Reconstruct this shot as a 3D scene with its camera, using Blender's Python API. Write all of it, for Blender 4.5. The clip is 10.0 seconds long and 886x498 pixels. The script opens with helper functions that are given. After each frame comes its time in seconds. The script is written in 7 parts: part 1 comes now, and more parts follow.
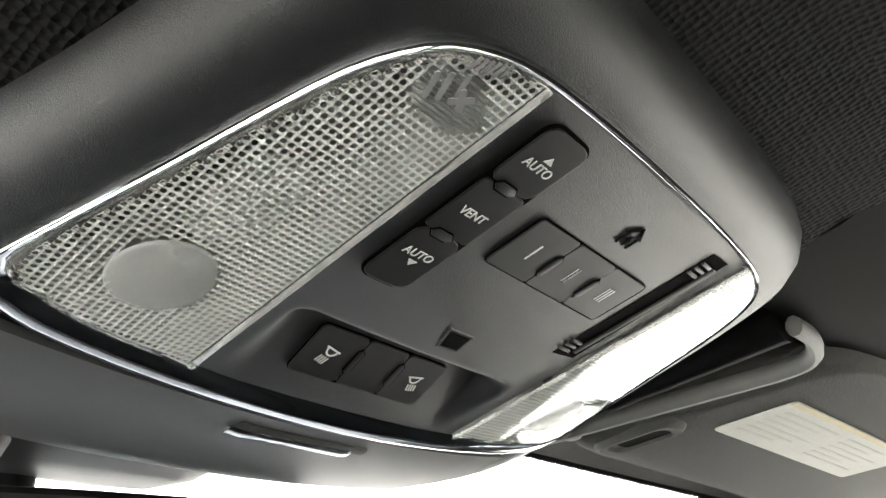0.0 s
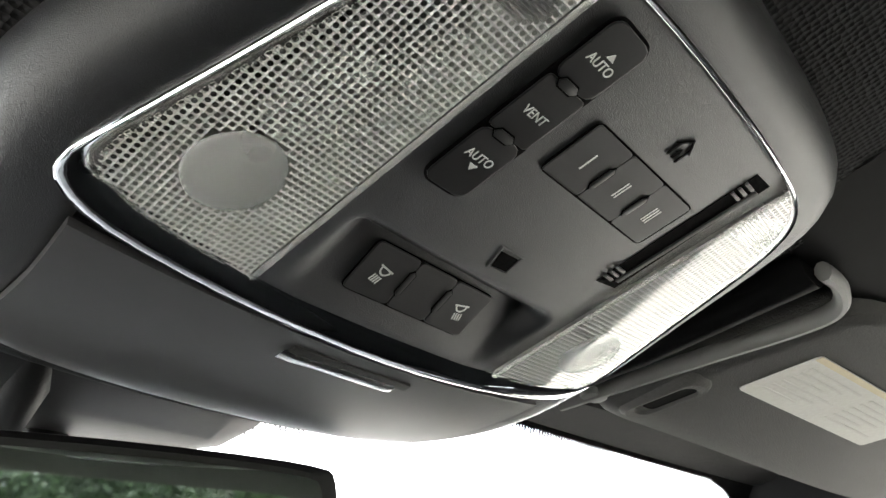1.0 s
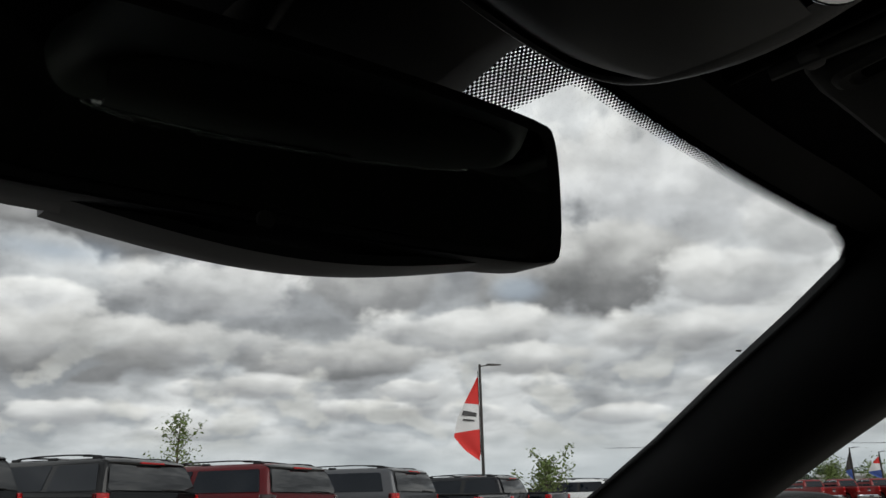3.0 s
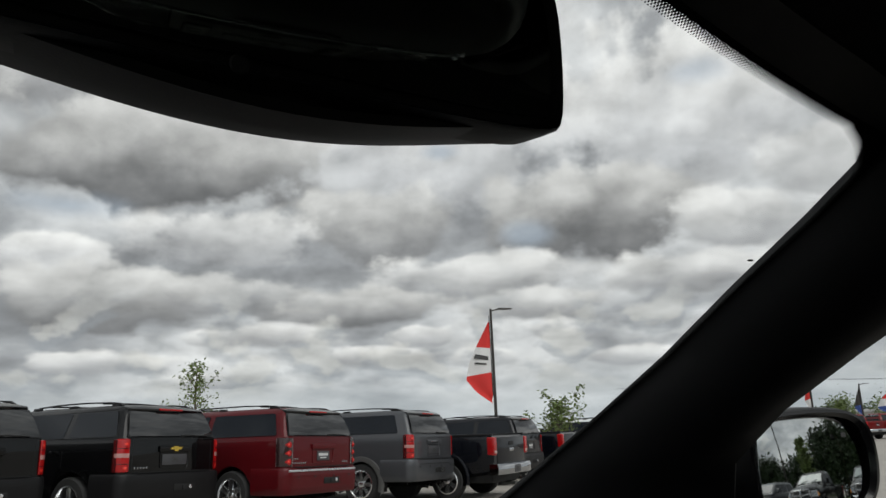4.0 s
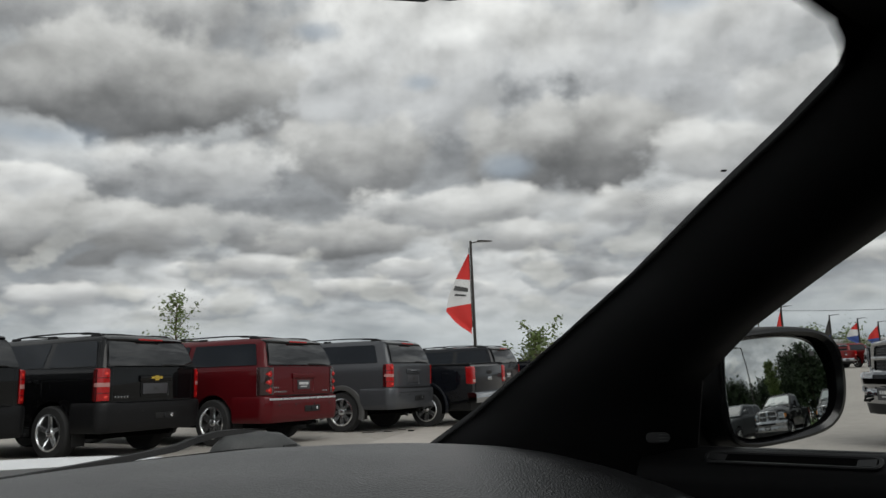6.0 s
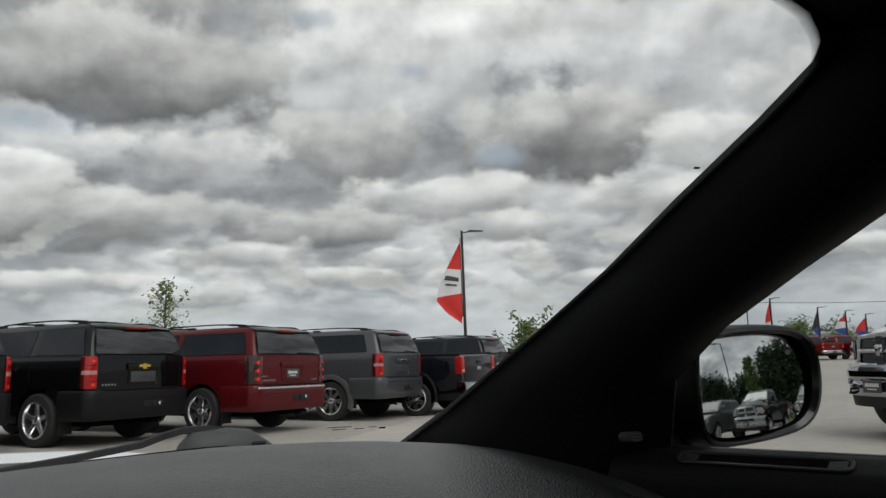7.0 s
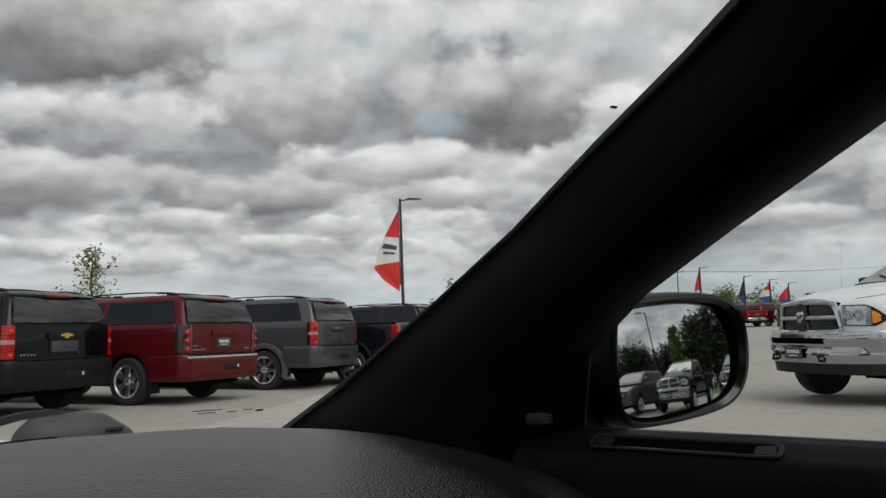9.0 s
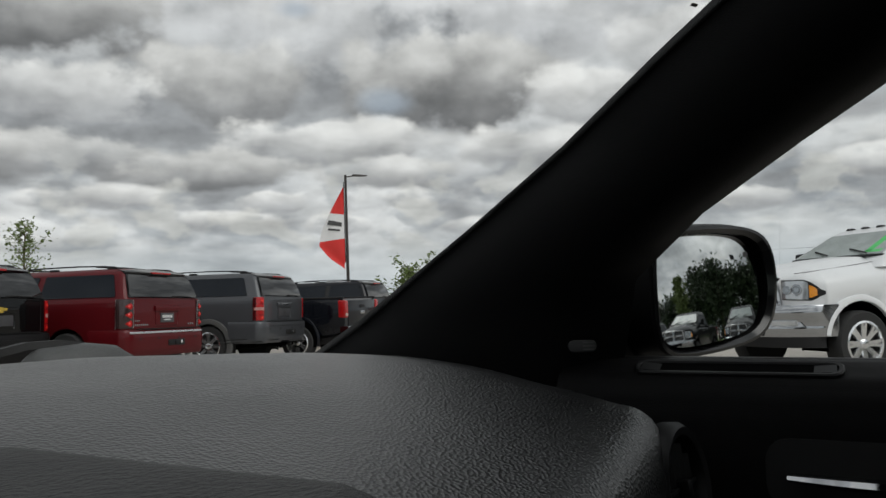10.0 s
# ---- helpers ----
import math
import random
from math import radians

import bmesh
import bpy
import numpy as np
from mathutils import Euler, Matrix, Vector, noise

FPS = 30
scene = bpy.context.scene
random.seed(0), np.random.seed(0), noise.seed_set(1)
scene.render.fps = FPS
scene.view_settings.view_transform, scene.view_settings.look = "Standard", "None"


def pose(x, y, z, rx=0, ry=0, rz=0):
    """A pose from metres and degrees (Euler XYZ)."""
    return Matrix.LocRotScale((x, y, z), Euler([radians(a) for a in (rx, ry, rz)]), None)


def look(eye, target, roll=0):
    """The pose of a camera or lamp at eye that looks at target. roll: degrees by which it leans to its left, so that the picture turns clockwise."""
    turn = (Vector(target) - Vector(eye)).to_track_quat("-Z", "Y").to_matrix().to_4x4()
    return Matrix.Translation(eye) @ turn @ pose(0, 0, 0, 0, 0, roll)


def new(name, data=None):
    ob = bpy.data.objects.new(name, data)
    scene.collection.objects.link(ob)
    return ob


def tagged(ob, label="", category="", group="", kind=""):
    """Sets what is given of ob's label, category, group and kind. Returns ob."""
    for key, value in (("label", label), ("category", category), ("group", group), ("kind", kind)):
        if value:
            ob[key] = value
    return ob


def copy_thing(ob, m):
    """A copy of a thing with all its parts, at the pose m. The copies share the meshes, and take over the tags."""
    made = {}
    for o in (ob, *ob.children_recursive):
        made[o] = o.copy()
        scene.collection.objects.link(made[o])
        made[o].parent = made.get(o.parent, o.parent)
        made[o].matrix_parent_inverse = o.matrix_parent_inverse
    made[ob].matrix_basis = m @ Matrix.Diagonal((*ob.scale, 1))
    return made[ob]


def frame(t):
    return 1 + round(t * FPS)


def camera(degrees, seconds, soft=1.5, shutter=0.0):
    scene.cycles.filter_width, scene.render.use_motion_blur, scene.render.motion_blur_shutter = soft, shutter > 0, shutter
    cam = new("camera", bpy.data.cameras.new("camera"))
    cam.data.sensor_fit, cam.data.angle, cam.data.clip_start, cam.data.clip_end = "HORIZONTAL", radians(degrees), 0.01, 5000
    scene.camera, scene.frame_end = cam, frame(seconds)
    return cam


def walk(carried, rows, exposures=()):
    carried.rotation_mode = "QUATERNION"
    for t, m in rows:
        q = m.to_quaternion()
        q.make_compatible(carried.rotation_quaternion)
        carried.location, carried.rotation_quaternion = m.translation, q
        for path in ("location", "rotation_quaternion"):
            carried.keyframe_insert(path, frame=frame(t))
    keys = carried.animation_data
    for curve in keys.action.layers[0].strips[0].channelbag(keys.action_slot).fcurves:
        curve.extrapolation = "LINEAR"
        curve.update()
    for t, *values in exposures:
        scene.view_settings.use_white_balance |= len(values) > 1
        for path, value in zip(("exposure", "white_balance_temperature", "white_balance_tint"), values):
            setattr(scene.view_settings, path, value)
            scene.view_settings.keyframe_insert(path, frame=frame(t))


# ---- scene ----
cam = camera(59.7, 10.0)
PATH = [
    (0, (-0.167, -0.13, 1.512), (1.234, 0.998, 2.386), -0.3),
    (0.5, (-0.169, -0.125, 1.501), (1.223, 1.011, 2.38), -0.2),
    (1, (-0.171, -0.112, 1.485), (1.223, 0.994, 2.397), -0.8),
    (1.2, (-0.165, -0.096, 1.47), (1.255, 0.97, 2.39), -1.5),
    (1.4, (-0.156, -0.07, 1.447), (1.275, 0.978, 2.371), -1.9),
    (1.5, (-0.151, -0.06, 1.436), (1.273, 1.032, 2.32), -1.6),
    (1.7, (-0.154, -0.044, 1.408), (1.262, 1.111, 2.221), 0.6),
    (1.8, (-0.155, -0.028, 1.404), (1.275, 1.127, 2.191), -0.2),
    (2, (-0.164, 0.002, 1.398), (1.296, 1.154, 2.134), -1.8),
    (2.5, (-0.198, 0.004, 1.405), (1.284, 1.173, 2.065), -1.5),
    (4, (-0.1702, 0.0186, 1.3725), (1.3278, 1.2596, 1.8375), -2.3),
    (4.5, (-0.1562, 0.0296, 1.3645), (1.3558, 1.2776, 1.7565), -2.3),
    (5, (-0.1412, 0.0356, 1.3585), (1.3858, 1.2796, 1.7065), -2.3),
    (5.5, (-0.1292, 0.0326, 1.3555), (1.4108, 1.2696, 1.6715), -2.4),
    (7, (-0.0982, 0.0216, 1.3665), (1.4688, 1.2356, 1.6305), -2.0),
    (7.5, (-0.0682, 0.0136, 1.3565), (1.5028, 1.2236, 1.6145), -1.9),
    (8, (-0.0702, 0.0336, 1.3435), (1.5048, 1.2396, 1.6005), -1.9),
    (8.5, (-0.0366, 0.0248, 1.3393), (1.5514, 1.2158, 1.5813), -1.8),
    (9, (0.0315, 0.0524, 1.368), (1.6965, 1.1464, 1.545), -2.1),
    (9.5, (0.038, 0.096, 1.34), (1.729, 1.153, 1.496), -2.1),
    (10, (0.015, 0.158, 1.318), (1.758, 1.132, 1.434), -2.0),
]
DROP = 0.29
walk(cam, [(t, look(Vector(eye) - Vector((0, 0, DROP)), Vector(aim) - Vector((0, 0, DROP)), lean)) for t, eye, aim, lean in PATH],
     exposures=[(0.0, 5.46), (0.9, 5.2), (1.2, 4.6), (1.5, 3.45), (1.8, 2.1), (2.0, 0.6), (2.2, 0.15), (2.4, 0.05), (4.2, 0.08), (5.3, -0.10), (6.4, -0.06), (7.5, 0.03), (10.0, 0.03)])

# ---- world: broken cloud over a bright hazy sky, one broad sun ----
SUN_EL, SUN_AZ = 48.0, 200.0


def ramp(nodes, stops, mode="LINEAR"):
    n = nodes.new("ShaderNodeValToRGB")
    n.color_ramp.interpolation = mode
    while len(n.color_ramp.elements) < len(stops):
        n.color_ramp.elements.new(0.5)
    for e, (p, c) in zip(n.color_ramp.elements, stops):
        e.position, e.color = p, (*c, 1) if len(c) == 3 else c
    return n


# broken cloud: heading, height, half width, half height (degrees), tone of the base, weight
UPPER = [
    (50, 21.5, 13, 6.5, 0.56, 0.95), (70, 22.0, 12, 6, 0.56, 0.95), (28, 25.0, 14, 4.0, 0.30, 0.95), (29.5, 19.7, 11.5, 4.3, 0.175, 1.0),
    (61, 15.4, 8.5, 3.9, 0.18, 1.0), (46, 15.2, 6.8, 3.2, 0.24, 0.95), (78, 17.0, 5, 3.0, 0.34, 0.7), (72, 14.0, 4.5, 2.2, 0.38, 0.8),
]
MIDDLE = [
    (34, 14.4, 7.0, 2.2, 0.44, 0.9), (22.6, 12.9, 3.2, 1.5, 0.62, 1.0), (53, 11.2, 9, 1.8, 0.36, 0.85), (26, 9.6, 7.5, 2.3, 0.21, 0.95),
    (35, 10.2, 6.0, 1.7, 0.26, 0.9), (44.5, 9.2, 5.5, 1.6, 0.21, 0.95), (58, 9.0, 6, 1.3, 0.30, 0.85), (68, 10.4, 6, 1.6, 0.34, 0.8), (81, 9.4, 7, 1.5, 0.26, 0.8), (87, 12.4, 7, 2.2, 0.42, 0.95), (96, 9.4, 6, 1.6, 0.40, 0.9),
]
# sunlit heaps low over the lot
LOW = [
    (25.8, 5.5, 5.0, 0.9, 0.42, 0.95), (37, 7.2, 5.2, 0.9, 0.38, 0.9), (45.5, 5.6, 4.2, 0.8, 0.40, 0.9), (48.2, 7.1, 2.6, 0.9, 0.44, 0.9), (53, 5.3, 2.6, 0.9, 0.44, 0.95),
    (58.5, 7.0, 3.2, 0.9, 0.40, 0.9), (34, 4.2, 4.0, 0.6, 0.36, 0.8), (63, 5.0, 3.4, 0.8, 0.40, 0.9), (82, 5.9, 5, 0.9, 0.40, 0.9), (92, 7.6, 6, 1.1, 0.36, 0.9), (74, 6.6, 4.5, 0.9, 0.38, 0.9),
]
# thin blue between the clouds
RIFTS = [(23.5, 16.0, 3.2, 0.8), (57, 14.2, 1.8, 0.8), (42.5, 24.2, 1.5, 0.6), (70, 24.4, 2.2, 0.8), (88, 13.0, 6.0, 1.2), (50.5, 20.6, 1.2, 0.5)]


def make_world():
    world = bpy.data.worlds.new("sky")
    scene.world = world
    world.use_nodes = True
    nt = world.node_tree
    nt.nodes.clear()
    N, K = nt.nodes, nt.links
    co = N.new("ShaderNodeTexCoord")
    sep = N.new("ShaderNodeSeparateXYZ")
    K.new(co.outputs["Generated"], sep.inputs[0])

    def math_(op, a, b=None, c=None):
        n = N.new("ShaderNodeMath")
        n.operation = op
        for i, v in enumerate((a, b, c)):
            if v is None:
                continue
            if isinstance(v, (int, float)):
                n.inputs[i].default_value = v
            else:
                K.new(v, n.inputs[i])
        return n.outputs[0]

    def between(v, a, b, lo=0.0, hi=1.0):
        m = N.new("ShaderNodeMapRange")
        m.interpolation_type = "SMOOTHSTEP"
        for n, q in zip(("From Min", "From Max", "To Min", "To Max"), (a, b, lo, hi)):
            m.inputs[n].default_value = q
        K.new(v, m.inputs[0])
        return m.outputs[0]

    def blend(fac, one, two, mode="MIX"):
        x = N.new("ShaderNodeMixRGB")
        x.blend_type = mode
        for i, v in enumerate((fac, one, two)):
            if isinstance(v, (int, float)):
                x.inputs[i].default_value = v if i == 0 else (v, v, v, 1)
            elif isinstance(v, tuple):
                x.inputs[i].default_value = (*v, 1)
            else:
                K.new(v, x.inputs[i])
        return x.outputs[0]

    az = math_("MULTIPLY", math_("ARCTAN2", sep.outputs[0], sep.outputs[1]), 57.2958)
    el = math_("MULTIPLY", math_("ARCSINE", sep.outputs[2]), 57.2958)
    up = math_("MAXIMUM", el, 0.0)
    # heights drawn closer together toward the horizon, as cloud decks are
    tall_ = math_("MULTIPLY", math_("LOGARITHM", math_("ADD", math_("DIVIDE", up, 14.0), 1.0), 2.71828), 35.0)

    def field(sx, sy, detail, rough, off, warp=0.0):
        c = N.new("ShaderNodeCombineXYZ")
        K.new(math_("MULTIPLY_ADD", az, sx, off[0]), c.inputs[0])
        K.new(math_("MULTIPLY_ADD", tall_, sy, off[1]), c.inputs[1])
        c.inputs[2].default_value = off[2]
        n = N.new("ShaderNodeTexNoise")
        n.inputs["Scale"].default_value, n.inputs["Detail"].default_value = 1.0, detail
        n.inputs["Roughness"].default_value, n.inputs["Distortion"].default_value = rough, warp
        K.new(c.outputs[0], n.inputs["Vector"])
        return n.outputs["Fac"]

    edge = field(0.20, 0.22, 8, 0.50, (2.3, 0.7, 1.0))
    bulk = field(0.060, 0.085, 5, 0.50, (5.1, 3.7, 4.0))
    puff = field(0.17, 0.21, 6, 0.46, (3.3, 1.1, 5.0))
    puff_up = field(0.17, 0.21, 6, 0.46, (3.24, 1.31, 5.0))
    fringe = math_("MULTIPLY", math_("SUBTRACT", edge, 0.5), 2.1)

    # the general deck, dull where it is thick
    deck = ramp(N, [(0.36, (0.70, 0.71, 0.71)), (0.47, (0.56, 0.575, 0.585)), (0.56, (0.38, 0.395, 0.41)), (0.66, (0.25, 0.26, 0.272))])
    K.new(math_("ADD", bulk, math_("MULTIPLY", math_("SUBTRACT", edge, 0.5), 0.30)), deck.inputs[0])
    tone = deck.outputs[0]

    def inside(a, e, w, h, soft=(1.12, 0.74)):
        k = 35.0 / (14.0 + e)
        v = 35.0 * math.log(1 + e / 14.0)
        dx = math_("DIVIDE", math_("SUBTRACT", az, a), w)
        dy = math_("DIVIDE", math_("SUBTRACT", tall_, v), h * k)
        d = math_("ADD", math_("SQRT", math_("ADD", math_("MULTIPLY", dx, dx), math_("MULTIPLY", dy, dy))), fringe)
        return between(d, *soft), math_("ADD", dy, math_("MULTIPLY", fringe, -0.7))

    # cloud masses: dull, slightly blue bases under pale heaped tops
    for a, e, w, h, base, k in UPPER + MIDDLE + LOW:
        m, dy = inside(a, e, w, h)
        top = min(0.82, base + 0.44)
        body = blend(between(dy, -0.75, 1.0), (base * 0.94, base * 0.96, base * 0.985), (top, top, top * 0.98))
        tone = blend(math_("MULTIPLY", m, k), tone, body)
    # bright heaps over dull flat bases, smaller and closer toward the horizon
    low = math_("MULTIPLY", between(up, 2.0, 4.0), between(up, 12.0, 7.0))
    heap = field(0.21, 0.20, 6, 0.48, (7.1, 2.2, 1.0))
    base = field(0.21, 0.20, 6, 0.48, (7.1, 2.42, 1.0))
    tone = blend(math_("MULTIPLY", math_("MULTIPLY", between(base, 0.49, 0.60), low), 0.55), tone, (0.29, 0.315, 0.34))
    tone = blend(math_("MULTIPLY", math_("MULTIPLY", between(heap, 0.52, 0.61), low), 0.55), tone, (0.66, 0.655, 0.62))
    # sunlit upper sides and shaded undersides of every billow
    relief = math_("ADD", math_("MULTIPLY", math_("SUBTRACT", puff, puff_up), 1.1), math_("MULTIPLY", math_("SUBTRACT", edge, 0.5), -0.25))
    tone = blend(1.0, tone, math_("MULTIPLY_ADD", relief, 1.25, 1.0), "MULTIPLY")
    sky = N.new("ShaderNodeTexSky")
    sky.sky_type = "NISHITA"
    sky.sun_disc = False
    sky.sun_elevation, sky.sun_rotation = radians(SUN_EL), radians(SUN_AZ)
    blue = blend(0.55, blend(1.0, sky.outputs[0], 0.085, "MULTIPLY"), (0.52, 0.58, 0.63))
    for a, e, w, h in RIFTS:
        m, _ = inside(a, e, w, h, (1.7, 0.1))
        tone = blend(math_("MULTIPLY", m, 0.55), tone, blue)
    tone = blend(between(up, 6.0, 0.0, 0.0, 0.72), tone, (0.50, 0.55, 0.58))
    # the veil brightens round the hidden sun
    to_sun = Vector((math.sin(radians(SUN_AZ)) * math.cos(radians(SUN_EL)), math.cos(radians(SUN_AZ)) * math.cos(radians(SUN_EL)), math.sin(radians(SUN_EL))))
    dot = N.new("ShaderNodeVectorMath")
    dot.operation = "DOT_PRODUCT"
    K.new(co.outputs["Generated"], dot.inputs[0])
    dot.inputs[1].default_value = to_sun
    glow = math_("POWER", math_("MAXIMUM", dot.outputs["Value"], 0.0), 5.0)
    tone = blend(1.0, tone, math_("MULTIPLY_ADD", glow, 1.3, 1.0), "MULTIPLY")
    bg = N.new("ShaderNodeBackground")
    bg.inputs[1].default_value = 1.04
    K.new(tone, bg.inputs[0])
    out = N.new("ShaderNodeOutputWorld")
    K.new(bg.outputs[0], out.inputs[0])


make_world()
sun_data = bpy.data.lights.new("sun", "SUN")
sun_data.energy, sun_data.angle, sun_data.color = 1.1, radians(45), (1.0, 0.97, 0.92)
sun = new("sun", sun_data)
sun.matrix_world = look((0, 0, 60), Vector((0, 0, 60)) - Vector((math.sin(radians(SUN_AZ)) * math.cos(radians(SUN_EL)), math.cos(radians(SUN_AZ)) * math.cos(radians(SUN_EL)), math.sin(radians(SUN_EL)))))


# ---- materials ----
def pbr(name, col, rough=0.5, metal=0.0, var=0.12, scale=6.0, bump=0.0, bscale=300.0, kind="noise", rvar=0.1, spec=0.5, coat=0.0, per_object=0.0):
    m = bpy.data.materials.new(name)
    m.use_nodes = True
    N, K = m.node_tree.nodes, m.node_tree.links
    b = N["Principled BSDF"]
    co = N.new("ShaderNodeTexCoord")
    n1 = N.new("ShaderNodeTexNoise")
    n1.inputs["Scale"].default_value, n1.inputs["Detail"].default_value = scale, 6
    K.new(co.outputs["Object"], n1.inputs["Vector"])
    n2 = N.new("ShaderNodeTexNoise")
    n2.inputs["Scale"].default_value, n2.inputs["Detail"].default_value = scale * 14, 4
    K.new(co.outputs["Object"], n2.inputs["Vector"])
    add = N.new("ShaderNodeMath")
    add.operation = "ADD"
    K.new(n1.outputs["Fac"], add.inputs[0])
    K.new(n2.outputs["Fac"], add.inputs[1])
    r = ramp(N, [(0.3, tuple(c * (1 - var) for c in col)), (0.7, tuple(min(1, c * (1 + var)) for c in col))])
    half = N.new("ShaderNodeMath")
    half.operation = "MULTIPLY"
    half.inputs[1].default_value = 0.5
    K.new(add.outputs[0], half.inputs[0])
    K.new(half.outputs[0], r.inputs[0])
    last = r.outputs[0]
    if per_object:
        oi = N.new("ShaderNodeObjectInfo")
        hs = N.new("ShaderNodeHueSaturation")
        mr = N.new("ShaderNodeMapRange")
        mr.inputs["To Min"].default_value, mr.inputs["To Max"].default_value = 1 - per_object, 1 + per_object
        K.new(oi.outputs["Random"], mr.inputs[0])
        K.new(mr.outputs[0], hs.inputs["Value"])
        K.new(last, hs.inputs["Color"])
        last = hs.outputs[0]
    K.new(last, b.inputs["Base Color"])
    rr = N.new("ShaderNodeMapRange")
    rr.inputs["To Min"].default_value, rr.inputs["To Max"].default_value = max(0.02, rough - rvar), min(1, rough + rvar)
    K.new(n1.outputs["Fac"], rr.inputs[0])
    K.new(rr.outputs[0], b.inputs["Roughness"])
    b.inputs["Metallic"].default_value = metal
    b.inputs["Specular IOR Level"].default_value = spec
    b.inputs["Coat Weight"].default_value = coat
    b.inputs["Coat Roughness"].default_value = 0.025
    if bump:
        if kind == "grain":
            t = N.new("ShaderNodeTexVoronoi")
            t.inputs["Scale"].default_value = bscale
            src = t.outputs["Distance"]
            K.new(co.outputs["Object"], t.inputs["Vector"])
        elif kind == "weave":
            t = N.new("ShaderNodeTexVoronoi")
            t.inputs["Scale"].default_value, t.inputs["Randomness"].default_value = bscale, 0.35
            src = t.outputs["Distance"]
            K.new(co.outputs["Object"], t.inputs["Vector"])
        else:
            t = N.new("ShaderNodeTexNoise")
            t.inputs["Scale"].default_value, t.inputs["Detail"].default_value = bscale, 5
            src = t.outputs["Fac"]
            K.new(co.outputs["Object"], t.inputs["Vector"])
        bp = N.new("ShaderNodeBump")
        bp.inputs["Strength"].default_value, bp.inputs["Distance"].default_value = bump, 1.0 / bscale
        K.new(src, bp.inputs["Height"])
        K.new(bp.outputs[0], b.inputs["Normal"])
    return m


def gloss_weight(N, K, base=0.04):
    """Gloss that rises to the grazing angle, alike on both sides of a thin pane."""
    lw = N.new("ShaderNodeLayerWeight")
    lw.inputs[0].default_value = 0.5
    pw, sc = N.new("ShaderNodeMath"), N.new("ShaderNodeMath")
    pw.operation, sc.operation = "POWER", "MULTIPLY_ADD"
    pw.inputs[1].default_value = 5.0
    sc.inputs[1].default_value, sc.inputs[2].default_value = 0.9, base
    K.new(lw.outputs["Facing"], pw.inputs[0])
    K.new(pw.outputs[0], sc.inputs[0])
    return sc.outputs[0]


def glass_mat(name, tint=(0.9, 0.93, 0.92), gloss=1.0, rough=0.0, base=0.04):
    """Thin pane: lets light straight through, with a Fresnel reflection."""
    m = bpy.data.materials.new(name)
    m.use_nodes = True
    N, K = m.node_tree.nodes, m.node_tree.links
    N.clear()
    tr, gl, mx, out = (N.new("ShaderNode" + k) for k in ("BsdfTransparent", "BsdfGlossy", "MixShader", "OutputMaterial"))
    tr.inputs[0].default_value = (*tint, 1)
    gl.inputs["Roughness"].default_value = rough
    gl.inputs["Color"].default_value = (gloss, gloss, gloss, 1)
    K.new(gloss_weight(N, K, base), mx.inputs[0])
    K.new(tr.outputs[0], mx.inputs[1])
    K.new(gl.outputs[0], mx.inputs[2])
    K.new(mx.outputs[0], out.inputs[0])
    return m


M_HEAD = pbr("headliner_cloth", (0.0045, 0.0045, 0.0047), 0.9, var=0.3, scale=30, bump=0.9, bscale=420, kind="weave", spec=0.10)
M_CONSOLE = pbr("console_plastic", (0.0110, 0.0113, 0.0124), 0.42, var=0.12, scale=18, bump=0.5, bscale=2800, kind="noise", spec=0.4)
M_PANEL = pbr("panel_plastic", (0.0090, 0.0093, 0.0102), 0.40, var=0.12, scale=20, bump=0.6, bscale=2800, kind="noise", spec=0.42)
M_DOORPL = pbr("holder_plastic", (0.024, 0.024, 0.0252), 0.5, var=0.1, scale=14, bump=0.15, bscale=2600, kind="noise")
M_BUTTON = pbr("button_plastic", (0.0035, 0.0035, 0.0038), 0.36, var=0.12, scale=40, bump=0.06, bscale=3000, kind="noise", spec=0.35)
M_DARK = pbr("gap_black", (0.0025, 0.0025, 0.0025), 0.7)
M_CHROME = pbr("chrome", (0.44, 0.45, 0.465), 0.06, 1.0, var=0.04, rvar=0.03)
M_SATIN = pbr("satin_chrome", (0.62, 0.63, 0.64), 0.28, 1.0, var=0.05)
M_PRINT = pbr("white_print", (0.42, 0.42, 0.41), 0.5, var=0.08)
# shade of holes and hollows as a colour; also joints and marks
M_VOID = pbr("gap_shade_black", (0.0012, 0.0012, 0.0012), 0.9, spec=0.03)
M_ETCH = pbr("black_print", (0.012, 0.012, 0.012), 0.6)
M_VISOR = pbr("visor_vinyl", (0.036, 0.0355, 0.034), 0.8, var=0.12, scale=25, bump=0.5, bscale=900, kind="noise", spec=0.25)
M_PAPER = pbr("label_paper", (0.34, 0.335, 0.31), 0.75, var=0.10, scale=30)
M_PILLAR = pbr("pillar_plastic", (0.0034, 0.0035, 0.0039), 0.6, var=0.14, scale=12, bump=0.25, bscale=800, kind="noise", spec=0.14)
M_DASH = pbr("dash_vinyl", (0.0065, 0.0068, 0.0078), 0.33, var=0.2, scale=10, bump=0.35, bscale=480, kind="grain", spec=1.0)
M_HOOD = pbr("hood_vinyl", (0.0075, 0.0076, 0.008), 0.55, var=0.3, scale=14, bump=0.8, bscale=420, kind="noise", spec=0.45)
M_DOOR = pbr("door_vinyl", (0.0030, 0.0030, 0.0033), 0.6, var=0.15, scale=10, bump=0.25, bscale=900, kind="grain", spec=0.12)
M_GLOSSBLK = pbr("gloss_black", (0.005, 0.005, 0.0055), 0.16, var=0.1)
